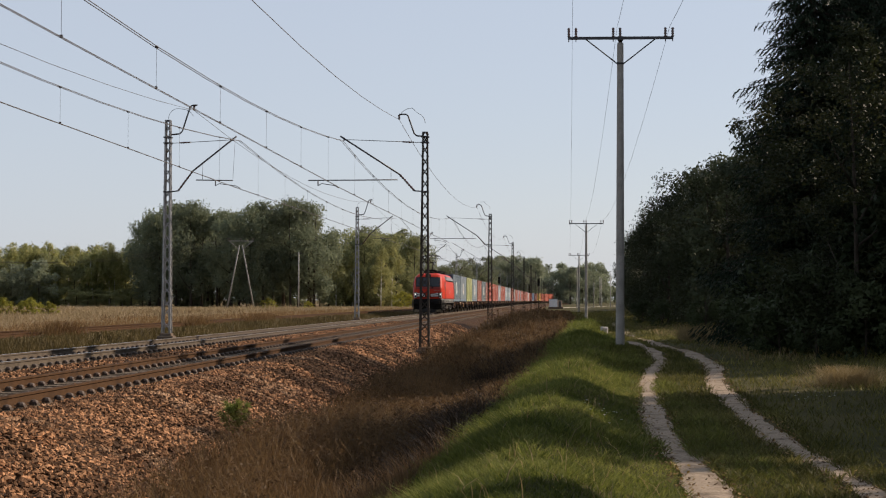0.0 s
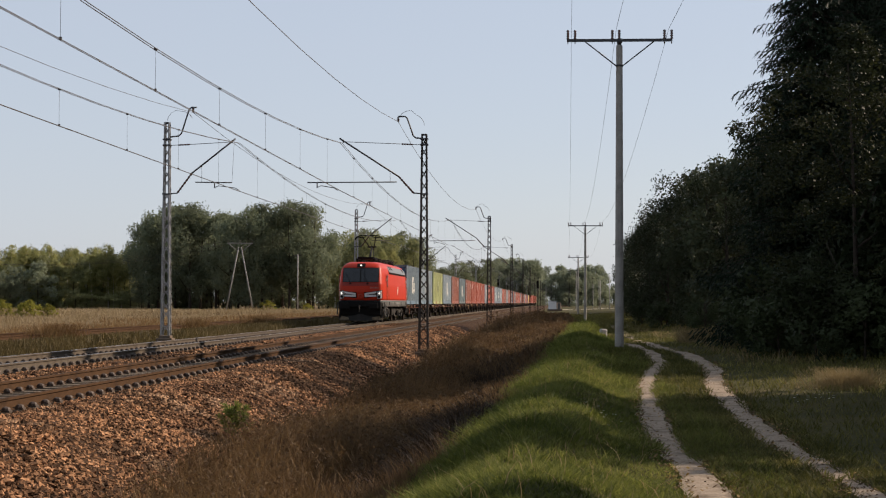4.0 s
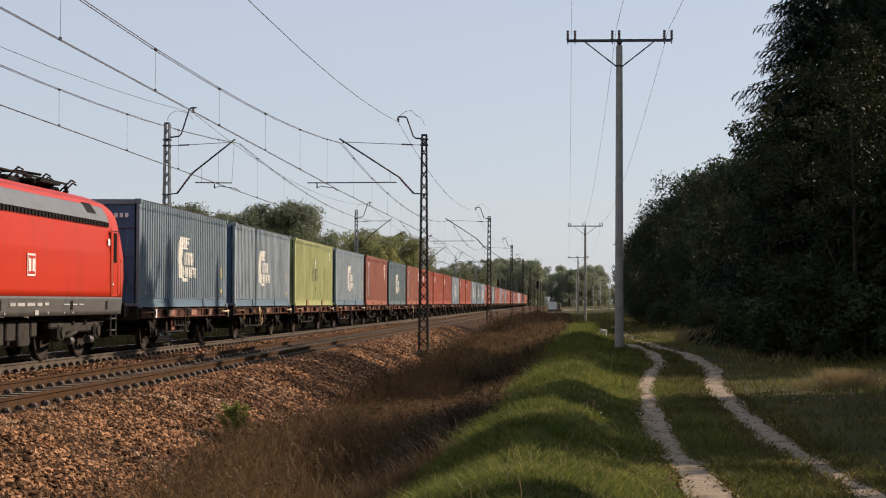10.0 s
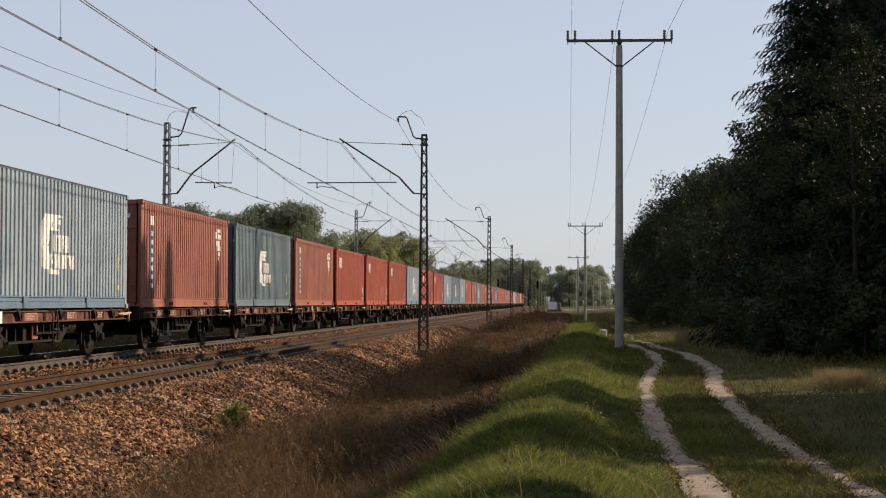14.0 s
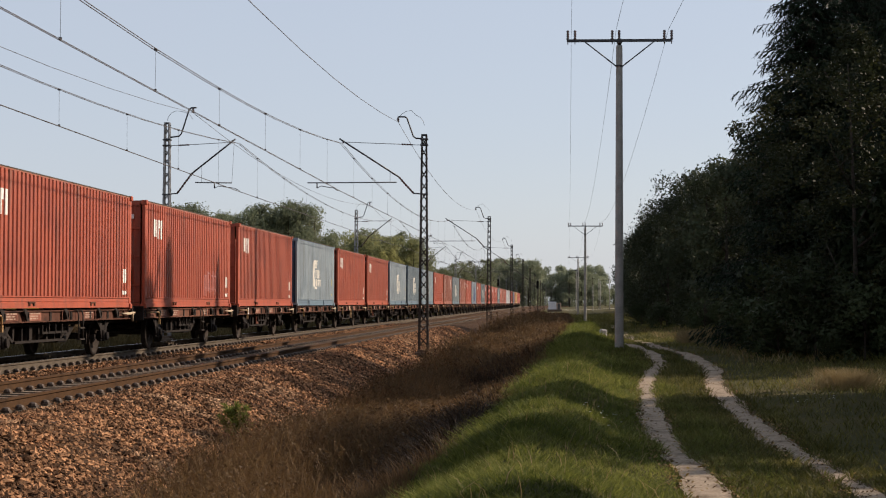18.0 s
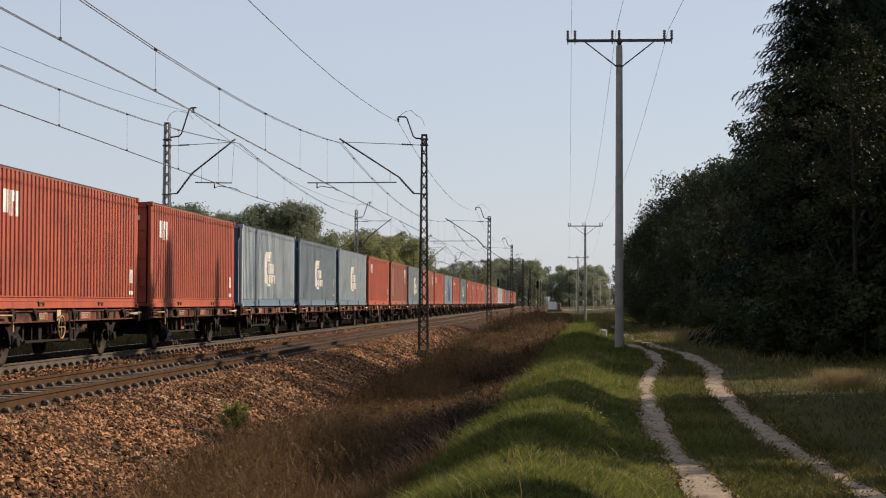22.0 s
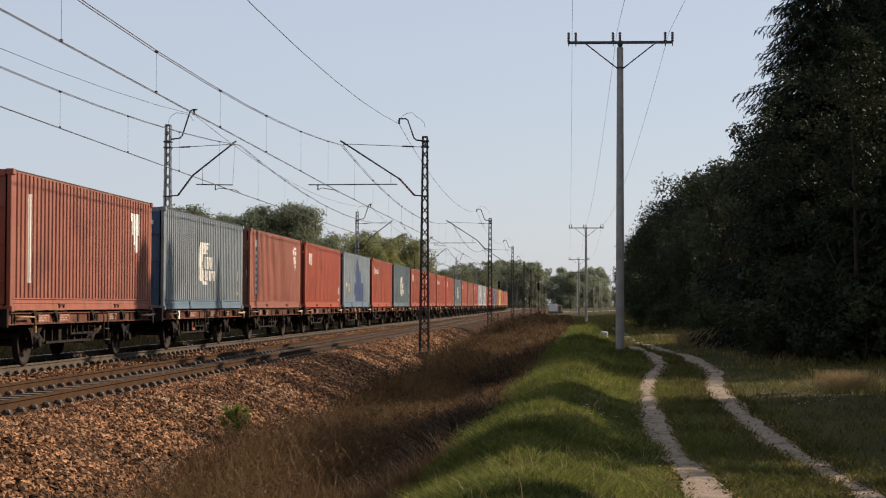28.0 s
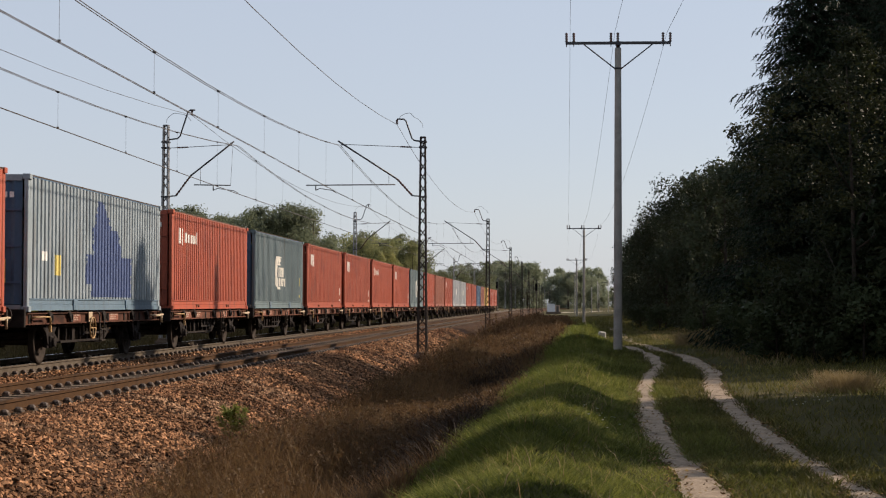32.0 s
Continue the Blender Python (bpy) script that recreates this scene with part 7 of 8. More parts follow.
def distant_woods():
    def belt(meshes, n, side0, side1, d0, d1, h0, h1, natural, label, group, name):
        """n trees between two bearings (metres sideways for each metre ahead), d0 to d1 away. Bearings and distances
        are set to fit the camera's view.
        """
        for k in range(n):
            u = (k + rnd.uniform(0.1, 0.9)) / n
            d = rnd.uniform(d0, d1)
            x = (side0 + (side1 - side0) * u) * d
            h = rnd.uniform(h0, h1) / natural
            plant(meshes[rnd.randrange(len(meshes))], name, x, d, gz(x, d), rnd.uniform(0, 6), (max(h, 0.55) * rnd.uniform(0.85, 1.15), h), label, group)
    green = "tall green broadleaf tree in a distant wood"
    olive = "rounded olive-green autumn tree in a distant wood"
    gold = "slender birch with yellowing leaves in a distant wood"
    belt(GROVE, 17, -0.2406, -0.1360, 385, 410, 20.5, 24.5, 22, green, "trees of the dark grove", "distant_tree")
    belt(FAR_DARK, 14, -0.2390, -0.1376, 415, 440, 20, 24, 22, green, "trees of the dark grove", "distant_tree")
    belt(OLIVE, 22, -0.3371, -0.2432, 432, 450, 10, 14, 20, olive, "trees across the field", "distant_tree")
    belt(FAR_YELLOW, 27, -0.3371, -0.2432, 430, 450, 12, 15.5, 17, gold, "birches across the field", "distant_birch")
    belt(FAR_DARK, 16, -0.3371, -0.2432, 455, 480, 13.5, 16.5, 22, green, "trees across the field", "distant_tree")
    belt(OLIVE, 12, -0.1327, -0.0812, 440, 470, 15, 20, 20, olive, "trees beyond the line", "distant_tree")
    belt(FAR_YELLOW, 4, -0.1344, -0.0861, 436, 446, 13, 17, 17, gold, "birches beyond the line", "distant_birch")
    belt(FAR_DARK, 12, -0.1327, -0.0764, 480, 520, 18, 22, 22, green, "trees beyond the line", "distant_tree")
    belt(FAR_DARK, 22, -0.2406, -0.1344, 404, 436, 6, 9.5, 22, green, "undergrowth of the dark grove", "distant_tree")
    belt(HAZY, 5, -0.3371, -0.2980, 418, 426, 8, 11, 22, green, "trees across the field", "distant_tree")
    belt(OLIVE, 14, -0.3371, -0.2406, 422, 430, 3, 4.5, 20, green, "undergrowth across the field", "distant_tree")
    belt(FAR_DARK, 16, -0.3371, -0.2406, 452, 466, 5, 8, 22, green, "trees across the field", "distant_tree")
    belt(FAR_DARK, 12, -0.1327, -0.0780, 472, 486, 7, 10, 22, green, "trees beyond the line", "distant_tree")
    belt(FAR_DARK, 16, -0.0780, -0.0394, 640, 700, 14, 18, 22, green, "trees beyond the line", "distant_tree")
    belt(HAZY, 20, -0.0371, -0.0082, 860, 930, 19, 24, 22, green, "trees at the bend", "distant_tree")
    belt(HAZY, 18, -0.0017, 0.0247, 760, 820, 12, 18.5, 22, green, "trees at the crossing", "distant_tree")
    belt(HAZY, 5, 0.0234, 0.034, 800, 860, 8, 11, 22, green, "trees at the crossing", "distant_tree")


roadside_forest()
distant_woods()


def blades(name, x, y, h, lean, width, material, label, category, seed, z=None, segs=1):
    """Many grass blades: bent strips of two quads, tapering."""
    rng = np.random.default_rng(seed)
    n = len(x)
    z = ground_z(x, y) if z is None else z
    a = rng.random(n) * 6.28
    dx, dy = np.cos(a), np.sin(a)
    b = rng.random(n) * 6.28
    L = h * lean * (0.4 + rng.random(n))
    w = width * (0.6 + 0.8 * rng.random(n))
    base = np.stack([x, y, z - 0.03], -1)
    side = np.stack([np.cos(b), np.sin(b), 0 * b], -1) * w[:, None]
    mid = base + np.stack([dx * L * 0.35, dy * L * 0.35, h * 0.62], -1)
    top = base + np.stack([dx * L, dy * L, h], -1)
    v = np.stack([base - side, base + side, mid + side * 0.8, mid - side * 0.8, top + side * np.where(y > 32, 0.4, 0.12)[:, None], top - side * np.where(y > 32, 0.4, 0.12)[:, None]], 1).reshape(-1, 3)
    k = 6 * np.arange(n)[:, None]
    f = np.concatenate([k + np.array([0, 1, 2, 3]), k + np.array([3, 2, 4, 5])], 1)
    far = y > 32                                      # far off, one quad is enough
    f = np.concatenate([f[~far].reshape(-1, 4), (k + np.array([0, 1, 4, 5]))[far]])
    return tagged(new(name, array_mesh(name, v, f, material)), label, category, kind="stuff")


def off_ruts(x, y, pad=0.0):
    keep = np.ones(len(x), bool)
    for i, (_, _, half) in enumerate(RUTS):
        rag = 0.04 * np.sin(y * 0.55 + i) + 0.03 * np.sin(y * 1.9 + x * 3 + 2 * i) + 0.02 * np.sin(y * 4.3 + 7 * x)
        keep &= np.abs(x - rut_x(i, y)) > half * (0.72 + 0.28 * np.clip((y - 17) / 12, 0, 1)) ** i + pad + rag
    return keep


def sow(n, x0, x1, y0, y1, rng, power=True):
    u = rng.random(n)
    y = y0 * (y1 / y0) ** u if power else y0 + (y1 - y0) * u
    return x0 + (x1 - x0) * rng.random(n), y


def patchy(x, y, f=0.9, seed=0.0):
    return 0.5 + 0.5 * np.sin(x * f * 1.7 + seed + 1.3 * np.sin(y * f * 0.6 + seed)) * np.sin(y * f * 0.5 + 2 * seed + np.sin(x * f))


def ditch_edge(y):
    """Where the bank's grass gives way to the weeds."""
    return bank_edge(y) - 0.12 + 0.14 * np.sin(y * 0.7) + 0.12 * np.sin(y * 1.9 + 1) + 0.07 * np.sin(y * 4.7)


def hollow(x, y):
    """Weeds stay low in the hollow at the foot of the bank."""
    s = x - ditch_edge(y)
    shy = np.interp(s, (-2.3, -1.5, -0.3, 0.1), (1.0, 0.34, 0.26, 0.4))
    grown = np.interp(s, (-2.3, -1.5, -0.4, 0.1), (1.0, 0.8, 0.7, 0.6))
    low = shy + (grown - shy) * np.clip((y - 20.5) / 3.5, 0, 1)
    far = np.clip((y - 34) / 22, 0, 1)
    return low * (1 - far) + (0.55 + 0.45 * low) * far


def meadow():
    rng = np.random.default_rng(77)
    # green bank between ditch and lane
    x, y = sow(250000, -2.1, 2.2, 9.5, 125, rng)
    keep = off_ruts(x, y, -0.03) & (x > ditch_edge(y) - 0.25 * rng.random(len(x))) & (rng.random(len(x)) < 0.55 + 0.6 * patchy(x, y, 1.4))
    x, y = x[keep], y[keep]
    h = (0.045 + 0.085 * patchy(x, y, 1.1, 2) * rng.random(len(x)) + 0.04 * rng.random(len(x))) * (1 + np.clip((y - 25) / 80, 0, 0.6))
    blades("bank_grass", x, y, h, 0.9, 0.0036 * (1 + y / 36), GRASS, "fresh green grass on the bank between ditch and lane", "grass", 1)
    # leafy tufts that stand out of the turf
    n, k = 2600, 40
    cx, cy = sow(n, -2.0, 2.0, 10, 110, rng)
    cx = np.where(rng.random(n) < 0.45, ditch_edge(cy) + 0.1 + 0.9 * rng.random(n), cx)
    big = (0.35 + 0.65 * rng.random(n) ** 1.5) * (0.4 + 0.75 * patchy(cx, cy, 0.75, 5))
    keep = (cx > ditch_edge(cy) - 0.1) & off_ruts(cx, cy, 0.22)
    cx, cy, big = cx[keep], cy[keep], big[keep]
    x = np.repeat(cx, k) + rng.normal(size=len(cx) * k) * 0.075
    y = np.repeat(cy, k) + rng.normal(size=len(cx) * k) * 0.09
    h = np.repeat(big, k) * (0.10 + 0.15 * rng.random(len(x))) * (1 + np.clip((y - 25) / 90, 0, 0.6))
    blades("bank_tufts", x, y, h, 1.15, 0.0034 * (1 + y / 36), GRASS, "ragged tufts of longer grass on the bank", "grass", 41)
    # middle strip and right verge of the lane
    x, y = sow(84000, 1.3, 9.5, 9.5, 80, rng)
    keep = off_ruts(x, y, -0.02) & (rng.random(len(x)) < (0.3 + 0.8 * patchy(x, y, 0.8, 4)) * np.where((x > 3.5) & (y < 31), 0.55, 1.0))
    x, y = x[keep], y[keep]
    h = 0.05 + 0.10 * rng.random(len(x)) + 0.14 * np.clip((x - 4.5) / 4, 0, 1) * rng.random(len(x))
    blades("lane_grass", x, y, h, 0.9, 0.0046 * (1 + y / 36), LANE_GRASS, "short green grass between and beside the wheel tracks", "grass", 2)
    x, y = sow(30000, 1.45, 3.3, 9.5, 55, rng)
    keep = off_ruts(x, y, -0.02)
    x, y = x[keep], y[keep]
    blades("lane_middle_grass", x, y, 0.06 + 0.09 * rng.random(len(x)), 0.9, 0.0046 * (1 + y / 36), LANE_GRASS, "trodden grass on the lane's middle strip", "grass", 12)
    x, y = sow(3600, 4.6, 9.0, 44, 110, rng)
    keep = off_ruts(x, y, 0.1)
    x, y = x[keep], y[keep]
    blades("dry_tufts", x, y, 0.10 + 0.28 * rng.random(len(x)) * patchy(x, y, 0.5, 1), 0.7, 0.008 * (1 + y / 60), GRASS_DRY, "pale dry grass tufts at the forest edge", "grass", 3)
    # far verge
    x, y = sow(30000, -1.5, 9.5, 70, 260, rng)
    keep = (np.abs(x - rut_x(0, y)) > 0.35) | (y < 82) | (y > 96)
    x, y = x[keep], y[keep]
    blades("verge_grass", x, y, 0.08 + 0.14 * rng.random(len(x)), 0.9, 0.014 * (y / 90), LANE_GRASS, "green grass along the far lane", "grass", 4)
    # dead weeds in the ditch
    x, y = sow(150000, -4.85, 1.2, 11, 230, rng)
    dens = patchy(x, y, 0.7, 6)
    edge = np.clip((x + 4.9) / 0.6, 0, 1)
    keep = (rng.random(len(x)) < (0.35 + 0.75 * dens) * (0.25 + 0.75 * edge)) & (x < ditch_edge(y) + (0.08 + 0.37 * np.clip((y - 30) / 20, 0, 1)) * rng.random(len(x)) ** 2)
    x, y, dens, edge = x[keep], y[keep], dens[keep], edge[keep]
    zz = np.maximum(ground_z(x, y), np.interp(x, [p[0] for p in BALLAST_PROFILE], [p[1] for p in BALLAST_PROFILE], right=-9))
    h = (0.20 + 0.55 * rng.random(len(x)) * (0.3 + 1.0 * dens)) * (0.65 + 0.75 * patchy(x, y, 0.33, 2.5)) * (0.45 + 0.55 * edge) * hollow(x, y) * np.where(y > 140, 0.6, 1) * (1 + 0.35 * np.clip((y - 50) / 60, 0, 1))
    blades("ditch_weeds", x, y, h, 0.5, 0.0026 * (1 + np.minimum(y, 150) / 26), WEED, "dense dead brown weeds filling the ditch", "weeds", 5, zz)
    # near-black stems paint shade into the middle of the ditch
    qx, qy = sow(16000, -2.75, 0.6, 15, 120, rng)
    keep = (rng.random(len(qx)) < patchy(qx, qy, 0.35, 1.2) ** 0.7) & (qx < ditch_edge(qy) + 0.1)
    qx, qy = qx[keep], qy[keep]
    blades("black_stems", qx, qy, (0.2 + 0.3 * rng.random(len(qx))) * hollow(qx, qy), 0.8, 0.004 * (1 + qy / 26), SHADE_WEED, "dark stems standing in for shade in the middle of the ditch", "weeds", 17)
    # more of them where tree shade lies along the bank's foot
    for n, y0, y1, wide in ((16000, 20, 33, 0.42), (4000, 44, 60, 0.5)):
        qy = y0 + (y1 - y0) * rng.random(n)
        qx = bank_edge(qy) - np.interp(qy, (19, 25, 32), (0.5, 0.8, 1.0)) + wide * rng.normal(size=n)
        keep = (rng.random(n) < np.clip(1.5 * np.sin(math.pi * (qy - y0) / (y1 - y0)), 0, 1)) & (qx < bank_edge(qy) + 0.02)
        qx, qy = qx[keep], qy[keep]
        blades("dark_undergrowth", qx, qy, (0.16 + 0.26 * rng.random(len(qx)) * patchy(qx, qy, 1.3, 3)) * (1 + qy / 60), 0.9, 0.0035 * (1 + qy / 26), SHADE_WEED, "matted dark stems standing in for shade at the foot of the bank", "weeds", 45 + n % 7)
    qx, qy = sow(13000, -5.1, -4.0, 85, 330, rng)
    qz = np.interp(qx, [p[0] for p in BALLAST_PROFILE], [p[1] for p in BALLAST_PROFILE])
    blades("slope_weeds", qx, qy, 0.2 + 0.4 * rng.random(len(qx)) * patchy(qx, qy, 0.2, 4), 0.6, 0.012 * (qy / 90), WEED, "brown weeds on the far part of the bank", "weeds", 15, qz)
    # seed heads and withered leaves on the stems
    pick = (rng.random(len(x)) < 0.14) & (hollow(x, y) > 0.5)
    px, py, pz, ph = x[pick], y[pick], zz[pick], h[pick]
    c = np.stack([px + rng.normal(size=len(px)) * 0.05, py + rng.normal(size=len(px)) * 0.05, pz + ph * (0.55 + 0.4 * rng.random(len(px)))], -1)
    v, f = leaf_cloud(c, 0.05 + 0.10 * rng.random(len(px)), 8, 0.014, rng, 0.0, 1.5, True)
    grow = np.repeat(1 + py / 35, 8 * 3)[:, None]
    mid = np.repeat(v.reshape(-1, 3, 3).mean(1), 3, 0)
    tagged(new("weed_heads", array_mesh("weed_heads", mid + (v - mid) * grow, f, WEED)), "withered brown seed heads on the ditch weeds", "weeds", kind="stuff")
    x, y = sow(38000, -4.6, 0.8, 11, 110, rng)
    keep = (rng.random(len(x)) < patchy(x, y, 0.6, 9) ** 2.5) & (x < ditch_edge(y))
    x, y = x[keep], y[keep]
    zz = np.maximum(ground_z(x, y), np.interp(x, [p[0] for p in BALLAST_PROFILE], [p[1] for p in BALLAST_PROFILE], right=-9))
    blades("ditch_grass", x, y, (0.22 + 0.32 * rng.random(len(x))) * hollow(x, y), 0.8, 0.003 * (1 + y / 35), RUSSET, "russet dry grass among the ditch weeds", "grass", 6, zz)
    x, y = sow(30000, -4.5, 0.9, 11, 110, rng)
    keep = (rng.random(len(x)) < patchy(x, y, 0.5, 3) ** 2 + 0.4 * np.exp(-((x - ditch_edge(y)) / 0.35) ** 2)) & (x < ditch_edge(y) + 0.3)
    x, y = x[keep], y[keep]
    zz = np.maximum(ground_z(x, y), np.interp(x, [p[0] for p in BALLAST_PROFILE], [p[1] for p in BALLAST_PROFILE], right=-9))
    blades("ditch_green", x, y, (0.15 + 0.3 * rng.random(len(x))) * hollow(x, y), 0.8, 0.004 * (1 + y / 35), OLIVE_GRASS, "olive grass patches in the ditch", "grass", 11, zz)
    # strip between the far track and the siding, and the field beyond
    x, y = sow(34000, -19.2, -15.7, 38, 330, rng)
    blades("siding_grass", x, y, (0.14 + 0.34 * rng.random(len(x)) * (0.4 + patchy(x, y, 0.3, 3))) * np.clip((x + 19.6) / 2.5, 0.3, 1), 0.6, 0.009 * (1 + y / 60), SIDING_GRASS, "mixed olive and brown grass between the tracks and the siding", "grass", 7)
    x, y = sow(12000, -19.2, -15.8, 38, 330, rng)
    blades("siding_herbs", x, y, (0.14 + 0.3 * rng.random(len(x)) * (0.4 + patchy(x, y, 0.3, 5))) * np.clip((x + 19.6) / 2.5, 0.3, 1), 0.6, 0.011 * (1 + y / 60), SIDING_GRASS, "olive-brown weeds between the tracks and the siding", "grass", 8)
    cx, cy = np.array([-19.3, -19.2, -19.2]), np.array([66.6, 92.0, 112.0])
    x = np.repeat(cx, 900) + rng.normal(size=2700) * 0.35
    y = np.repeat(cy, 900) + rng.normal(size=2700) * np.repeat(np.array([1.1, 1.0, 3.0]), 900)
    blades("siding_clumps", x, y, 0.25 + 0.4 * rng.random(len(x)), 0.6, 0.012, RUSSET, "russet weed clumps before the siding", "weeds", 16)
    x, y = sow(52000, -120, -22.2, 60, 400, rng)
    keep = x > -(y * 0.36 + 4)
    x, y = x[keep], y[keep]
    blades("field_grass", x, y, 0.10 + 0.22 * rng.random(len(x)), 1.1, 0.02 * (0.4 + y / 140), STRAW, "pale dry meadow grass before the woods", "grass", 9)
    n, k = 900, 26
    cx, cy = sow(n, -80, -24, 90, 300, rng)
    tall = (0.35 + 0.65 * rng.random(n)) * patchy(cx, cy, 0.10, 1) ** 1.5
    x = np.repeat(cx, k) + rng.normal(size=n * k) * 0.45
    y = np.repeat(cy, k) + rng.normal(size=n * k) * 0.6
    blades("straw_clumps", x, y, np.repeat(tall, k) * (0.5 + 0.9 * rng.random(n * k)), 0.5, 0.012 * (0.4 + y / 120), STRAW, "taller feathery clumps of bleached grass in the meadow", "grass", 42)
    x, y = sow(26000, -34, -21.6, 45, 300, rng)
    keep = rng.random(len(x)) < 0.25 + 0.75 * patchy(x, y, 0.16, 4)
    x, y = x[keep], y[keep]
    blades("siding_weeds", x, y, 0.12 + 0.38 * rng.random(len(x)) * patchy(x, y, 0.2, 7), 0.7, 0.012 * (0.5 + y / 90), RUSSET, "reddish brown weeds beyond the siding", "weeds", 43)
    x, y = sow(30000, -100, -22.2, 60, 260, rng)
    keep = (x > -(y * 0.36 + 4)) & (rng.random(len(x)) < patchy(x, y, 0.12, 2) ** 3)
    x, y = x[keep], y[keep]
    blades("field_weeds", x, y, 0.14 + 0.3 * rng.random(len(x)), 0.8, 0.02 * (0.4 + y / 140), WEED, "brown weeds in the dry meadow", "weeds", 10)


meadow()

# ---- small and distant things ----
HUT_WHITE = surface("white_sheet_metal", [(0.62, 0.63, 0.64), (0.70, 0.71, 0.71)], 0.6, 0, 1, 20, 0.1)
HUT_BEIGE = surface("beige_plaster", [(0.42, 0.30, 0.22), (0.50, 0.37, 0.28)], 0.9, 0, 1, 20, 0.2)
ROAD = surface("pale_gravel_road", [(0.45, 0.40, 0.33), (0.55, 0.49, 0.41)], 0.95, 0, 0.5, 12, 0.3)
TIMBER_GREY = surface("silver_grey_timber", [(0.20, 0.19, 0.175), (0.27, 0.26, 0.245)], 0.9, 0, 2, 25, 0.3, 0.004)


# A pale block in place of a small pale patch beside the pole.
def marker_stone():
    x, y = 1.92, 76.0
    s = Shape().box((0, 0, 0.16), (0.30, 0.26, 0.46), bevel=0.05)
    ob = thing("marker_stone", pose(x, y, gz(x, y), 3, 5, 20), "small pale block in the grass beside the pole", "marker stone")
    part("block", s, CONCRETE, ob)


marker_stone()


def sapling():
    rng = np.random.default_rng(9)
    x, y = -4.89, 26.4
    z = float(ballast_z(x, y)) - 0.02
    ob = thing("pine_sapling", pose(x, y, z), "small bright green pine sapling on the ballast slope", "sapling")
    ob.scale = (1.15, 1.15, 0.84)
    s = Shape().tube([(0, 0, 0), (0.01, 0, 0.3), (0, 0.01, 0.72)], [0.014, 0.011, 0.004], 6)
    pts, dirs = [], []
    for k in range(11):
        a, z0 = k * 2.4, 0.12 + 0.05 * k
        L = 0.22 * (1 - 0.04 * k)
        tip = Vector((math.cos(a) * L, math.sin(a) * L, z0 + L * 1.5))
        s.tube([(0, 0, z0), tip], [0.006, 0.003], 4)
        for j in range(110):
            u = 0.2 + 0.8 * rng.random()
            pts.append(np.array([0, 0, z0]) + (np.array(tip) - np.array([0, 0, z0])) * u)
            dirs.append(rng.normal(size=3) + np.array([math.cos(a), math.sin(a), 1.2]))
    for j in range(260):
        pts.append(np.array([0, 0, 0.35 + 0.38 * rng.random()]))
        dirs.append(rng.normal(size=3) + np.array([0, 0, 1.2]))
    p, d = np.array(pts), np.array(dirs)
    d /= np.linalg.norm(d, axis=1)[:, None]
    b = np.cross(d, rng.normal(size=d.shape))
    b /= np.linalg.norm(b, axis=1)[:, None]
    v = np.stack([p, p + d * 0.05 + b * 0.006, p + d * 0.11, p + d * 0.05 - b * 0.006], 1).reshape(-1, 3)
    part("trunk", s, BARK, ob)
    part("crown", array_mesh("crown", v, np.arange(len(p) * 4).reshape(-1, 4), SAPLING), None, ob)


SAPLING = leafy("young_pine_needles", [(0.07, 0.09, 0.02), (0.13, 0.15, 0.035), (0.21, 0.22, 0.065)], 0.5)
sapling()


